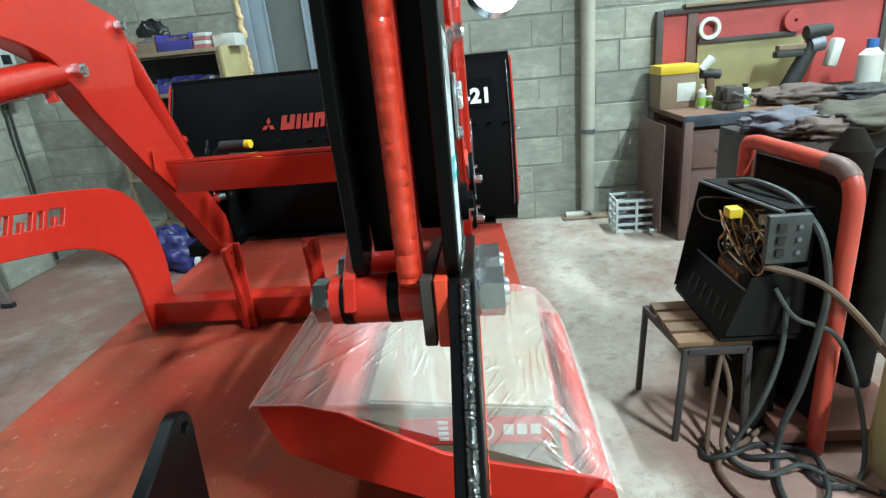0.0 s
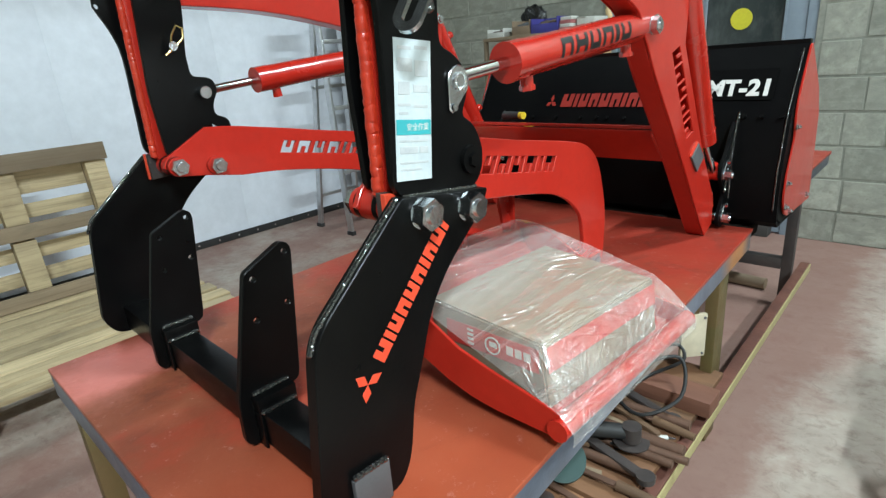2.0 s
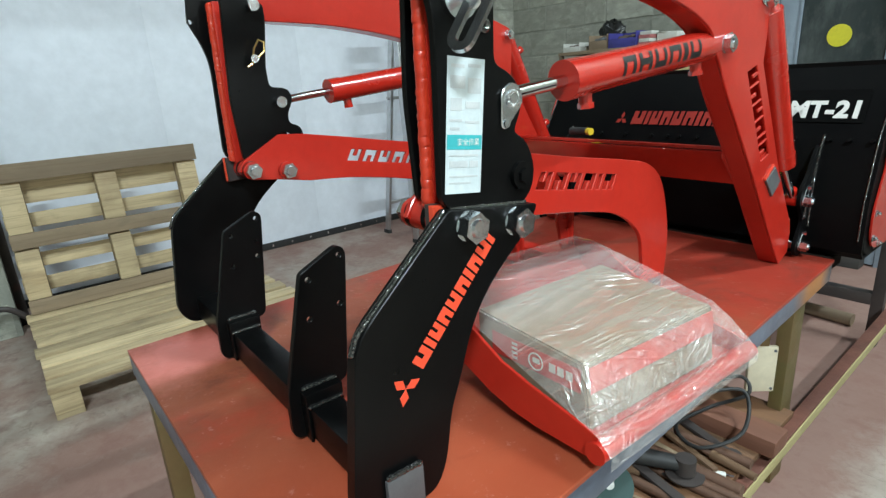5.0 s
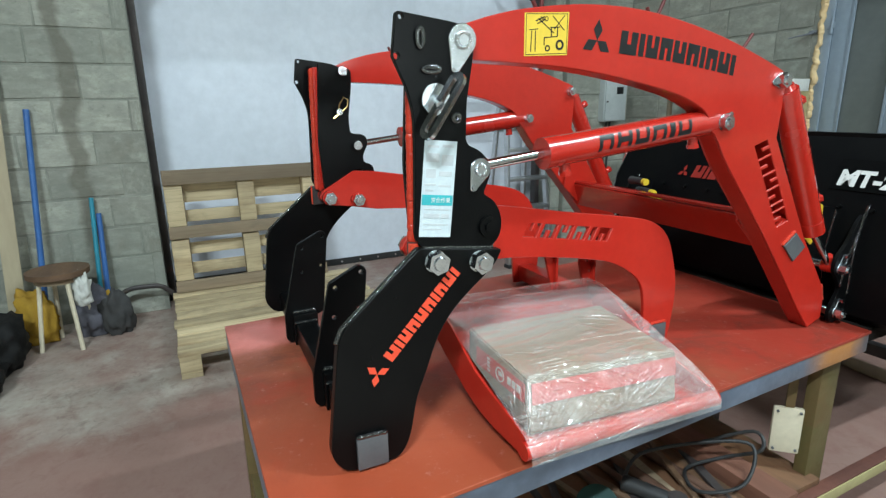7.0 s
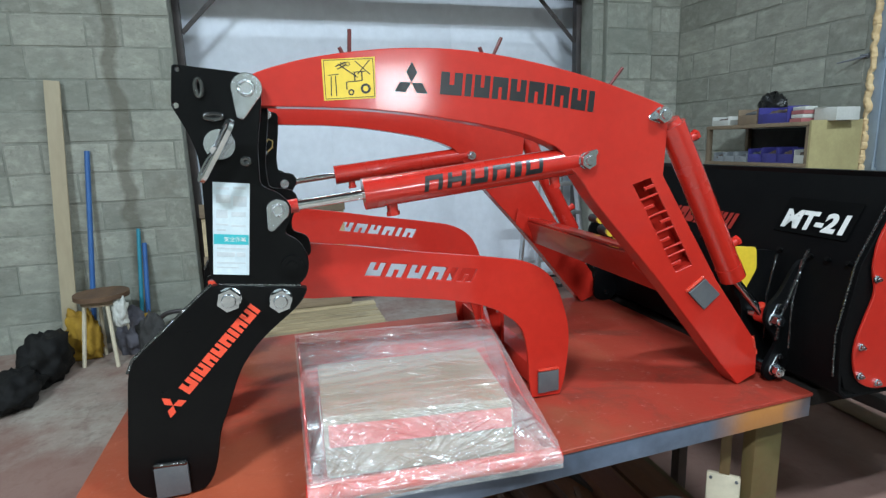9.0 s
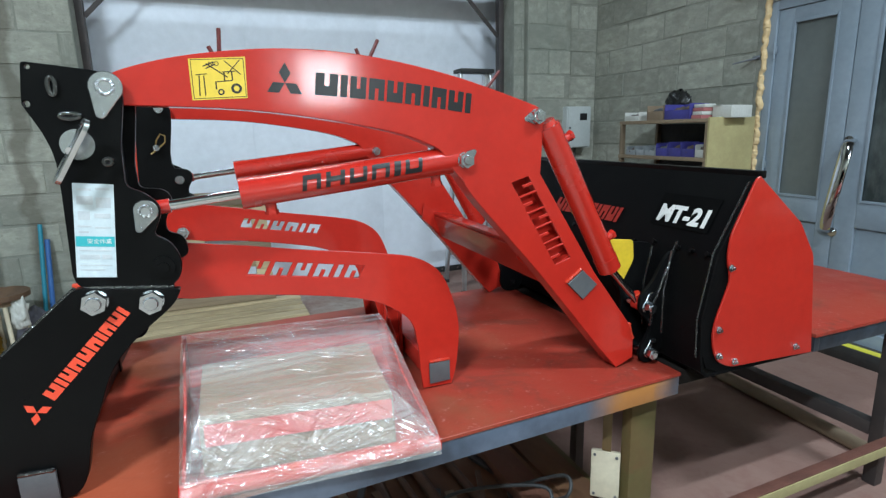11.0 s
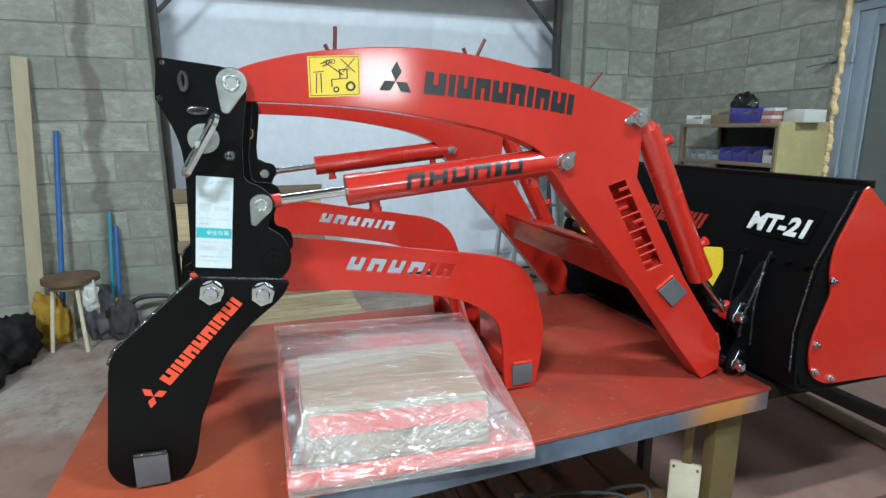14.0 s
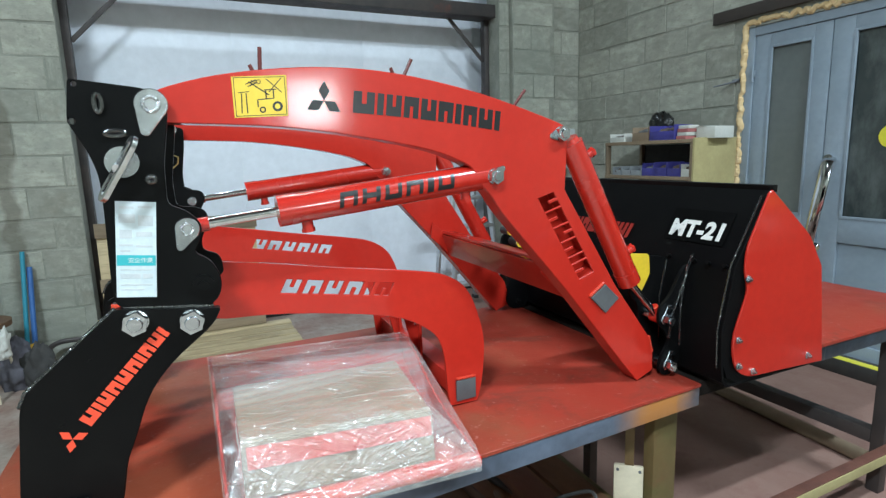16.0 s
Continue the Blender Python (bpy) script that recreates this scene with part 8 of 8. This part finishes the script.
    for cc, sz, mm, sd, lab in (((1.19, 1.66, 0.868), (0.16, 0.13, 0.042), CLOTH_GREY, 34, "crumpled blue-grey rag on the low cabinet"), ((1.42, 1.58, 0.872), (0.22, 0.17, 0.050), CLOTH_OLIVE, 41, "dark olive cloth heaped on the low cabinet"),
                                ((1.24, 1.50, 0.862), (0.13, 0.06, 0.035), CLOTH_BROWN, 44, "small brown rag on the low cabinet")):
        tagged(part("rag", blob(bmesh.new(), cc, sz, sd, 0.55), mm), lab, "rag")
    o = thing("wooden_crate", (1.22, 0.72, 0), "pale wooden crate beside the trolley", "crate")
    part("side", boxes([((1.10, 0.62, 0.0), (1.13, 0.90, 0.42))], 0.004), CHIP, o)
    part("side", boxes([((1.135, 0.62, 0.0), (1.40, 0.64, 0.42))], 0.004), CHIP, o)
    part("back", boxes([((1.135, 0.88, 0.0), (1.40, 0.90, 0.42))], 0.004), CHIP, o)
    part("bottom", boxes([((1.135, 0.645, 0.0), (1.40, 0.875, 0.02))], 0.002), CHIP, o)
    runs = [([(0.83, 1.30, 0.762), (0.854, 1.20, 0.785), (0.893, 1.08, 0.77), (0.912, 1.0, 0.726), (0.926, 0.95, 0.666), (0.94, 0.93, 0.549), (0.927, 0.92, 0.418), (0.905, 0.92, 0.25), (0.876, 0.93, 0.11), (0.866, 0.92, 0.014), (0.814, 0.80, 0.011), (0.80, 0.68, 0.011)], 0.0095, HOSE),
            ([(0.80, 0.995, 0.60), (0.87, 0.96, 0.585), (0.93, 0.93, 0.559), (0.986, 0.92, 0.507), (1.063, 0.92, 0.421), (1.11, 0.90, 0.35), (1.16, 0.86, 0.30), (1.22, 0.80, 0.15), (1.2, 0.7, 0.012)], 0.010, BROWN_CABLE),
            ([(0.84, 0.995, 0.53), (0.878, 0.95, 0.459), (0.965, 0.915, 0.423), (1.021, 0.90, 0.311), (1.07, 0.88, 0.125), (1.06, 0.84, 0.013), (0.99, 0.78, 0.010)], 0.007, HOSE),
            ([(0.74, 1.04, 0.365), (0.70, 0.99, 0.20), (0.676, 0.945, 0.012), (0.686, 0.806, 0.009), (0.72, 0.70, 0.009), (0.80, 0.62, 0.009)], 0.008, BROWN_CABLE),
            ([(0.79, 1.098, 0.009), (0.771, 0.938, 0.009), (0.84, 0.90, 0.028), (0.912, 0.91, 0.012), (0.933, 0.804, 0.009), (1.039, 0.79, 0.009), (1.12, 0.72, 0.009)], 0.008, RUBBER),
            ([(0.90, 1.06, 0.009), (0.80, 0.98, 0.016), (0.72, 0.93, 0.026), (0.68, 0.87, 0.012), (0.70, 0.76, 0.009), (0.78, 0.72, 0.009), (0.88, 0.74, 0.009), (1.0, 0.70, 0.009)], 0.0085, BROWN_CABLE),
            ([(0.72, 1.05, 0.34), (0.75, 1.0, 0.2), (0.71, 0.93, 0.045), (0.76, 0.86, 0.010), (0.86, 0.85, 0.022), (0.95, 0.87, 0.010), (1.05, 0.76, 0.024)], 0.0075, BROWN_CABLE),
            ([(0.88, 1.0, 0.50), (0.86, 0.96, 0.34), (0.80, 0.92, 0.20), (0.74, 0.92, 0.06), (0.73, 0.88, 0.030), (0.80, 0.83, 0.026), (0.90, 0.86, 0.030), (0.96, 0.80, 0.024)], 0.0075, HOSE),
            ([(0.70, 1.02, 0.009), (0.66, 0.93, 0.010), (0.72, 0.90, 0.040), (0.82, 0.95, 0.030), (0.90, 0.96, 0.010), (0.96, 0.90, 0.028), (0.92, 0.76, 0.022), (0.84, 0.70, 0.020)], 0.008, RUBBER)]
    for pts, r, mm in runs:
        tagged(part("cable", tube_path(bmesh.new(), spline(pts, 7), r, 8), mm), "heavy dusty welding cable trailing to the floor", "cable", "welding cables")


COPPER = mat("varnished_copper", (0.32, 0.14, 0.06), (0.22, 0.10, 0.05), 20, 0.4, 0.15, metal=0.5)
CLOTH_OLIVE = mat("dark_olive_cloth", (0.055, 0.048, 0.036), (0.085, 0.07, 0.05), 7, 0.9, 0.08, bump=0.4, bscale=60)
BROWN_CABLE = mat("brown_cable", (0.15, 0.085, 0.055), (0.10, 0.06, 0.04), 10, 0.65, 0.15)
welding_corner()


# ---- blocks of the walls ----
def block_mesh(name):
    me = bpy.data.meshes.new(name)
    b, f = 0.5, 0.5 - 0.005
    v = [(-b, 0, -b), (b, 0, -b), (b, 0, b), (-b, 0, b), (-f, -1, -f * 0.98), (f, -1, -f * 0.98), (f, -1, f * 0.98), (-f, -1, f * 0.98)]
    me.from_pydata(v, [], [(4, 5, 6, 7), (0, 1, 5, 4), (1, 2, 6, 5), (2, 3, 7, 6), (3, 0, 4, 7)])
    me.materials.append(BLOCK)
    return me


def lay_blocks(wall, origin, along, length, skip, seed, base=0.0):
    """Courses of blocks on a wall's face; along is the direction in which the wall runs, and blocks stand proud to its right-hand side."""
    rng = random.Random(seed)
    me = block_mesh("brick")
    ang = math.degrees(math.atan2(along[1], along[0]))
    z, k = base, 0
    while z < 4.1:
        h = min(0.190 + rng.uniform(-0.003, 0.003), CEIL - z - 0.005)
        u = -0.2 if k % 2 else 0.0
        u += rng.uniform(-0.03, 0.03)
        while u < length:
            w = 0.385 + rng.choice((0, 0, 0, -0.18)) + rng.uniform(-0.014, 0.014)
            a, b = max(u, 0.004), min(u + w, length - 0.004)
            for lo, hi, z0, z1 in skip:
                if z + h > z0 and z < z1:
                    if a < hi and b > lo:
                        if a < lo:
                            b = lo - 0.003
                        elif b > hi:
                            a = hi + 0.003
                        else:
                            b = a
            if b - a > 0.05:
                ob = new("block", me)
                c = (a + b) / 2
                m = pose(origin[0] + along[0] * c, origin[1] + along[1] * c, z + h / 2, rng.uniform(-0.4, 0.4), rng.uniform(-0.7, 0.7), ang + rng.uniform(-0.4, 0.4))
                ob.matrix_basis = m @ Matrix.Diagonal((b - a - rng.uniform(0, 0.007), 0.0010 + rng.uniform(0, 0.0060), h - rng.uniform(0, 0.010), 1))
                ob.parent = wall
            u += w + 0.008
        z += h + 0.008
        k += 1


lay_blocks(WALLS["wall_north"], (XW, YN), (1, 0), XE - XW - 0.6, [(DX0 - XW - 0.05, DX1 - XW + 0.03, 0, DZ + 0.02)], 1)
lay_blocks(WALLS["wall_west"], (XW, YS), (0, 1), YN - YS, [(GY0 - YS, GY1 - YS, 0, GO)], 2)
lay_blocks(WALLS["wall_south"], (XW + 1.5, YS), (-1, 0), 1.5, [], 3)
lay_blocks(PILASTER, (XW + 0.06, 2.70), (0, 1), 0.43, [], 5)
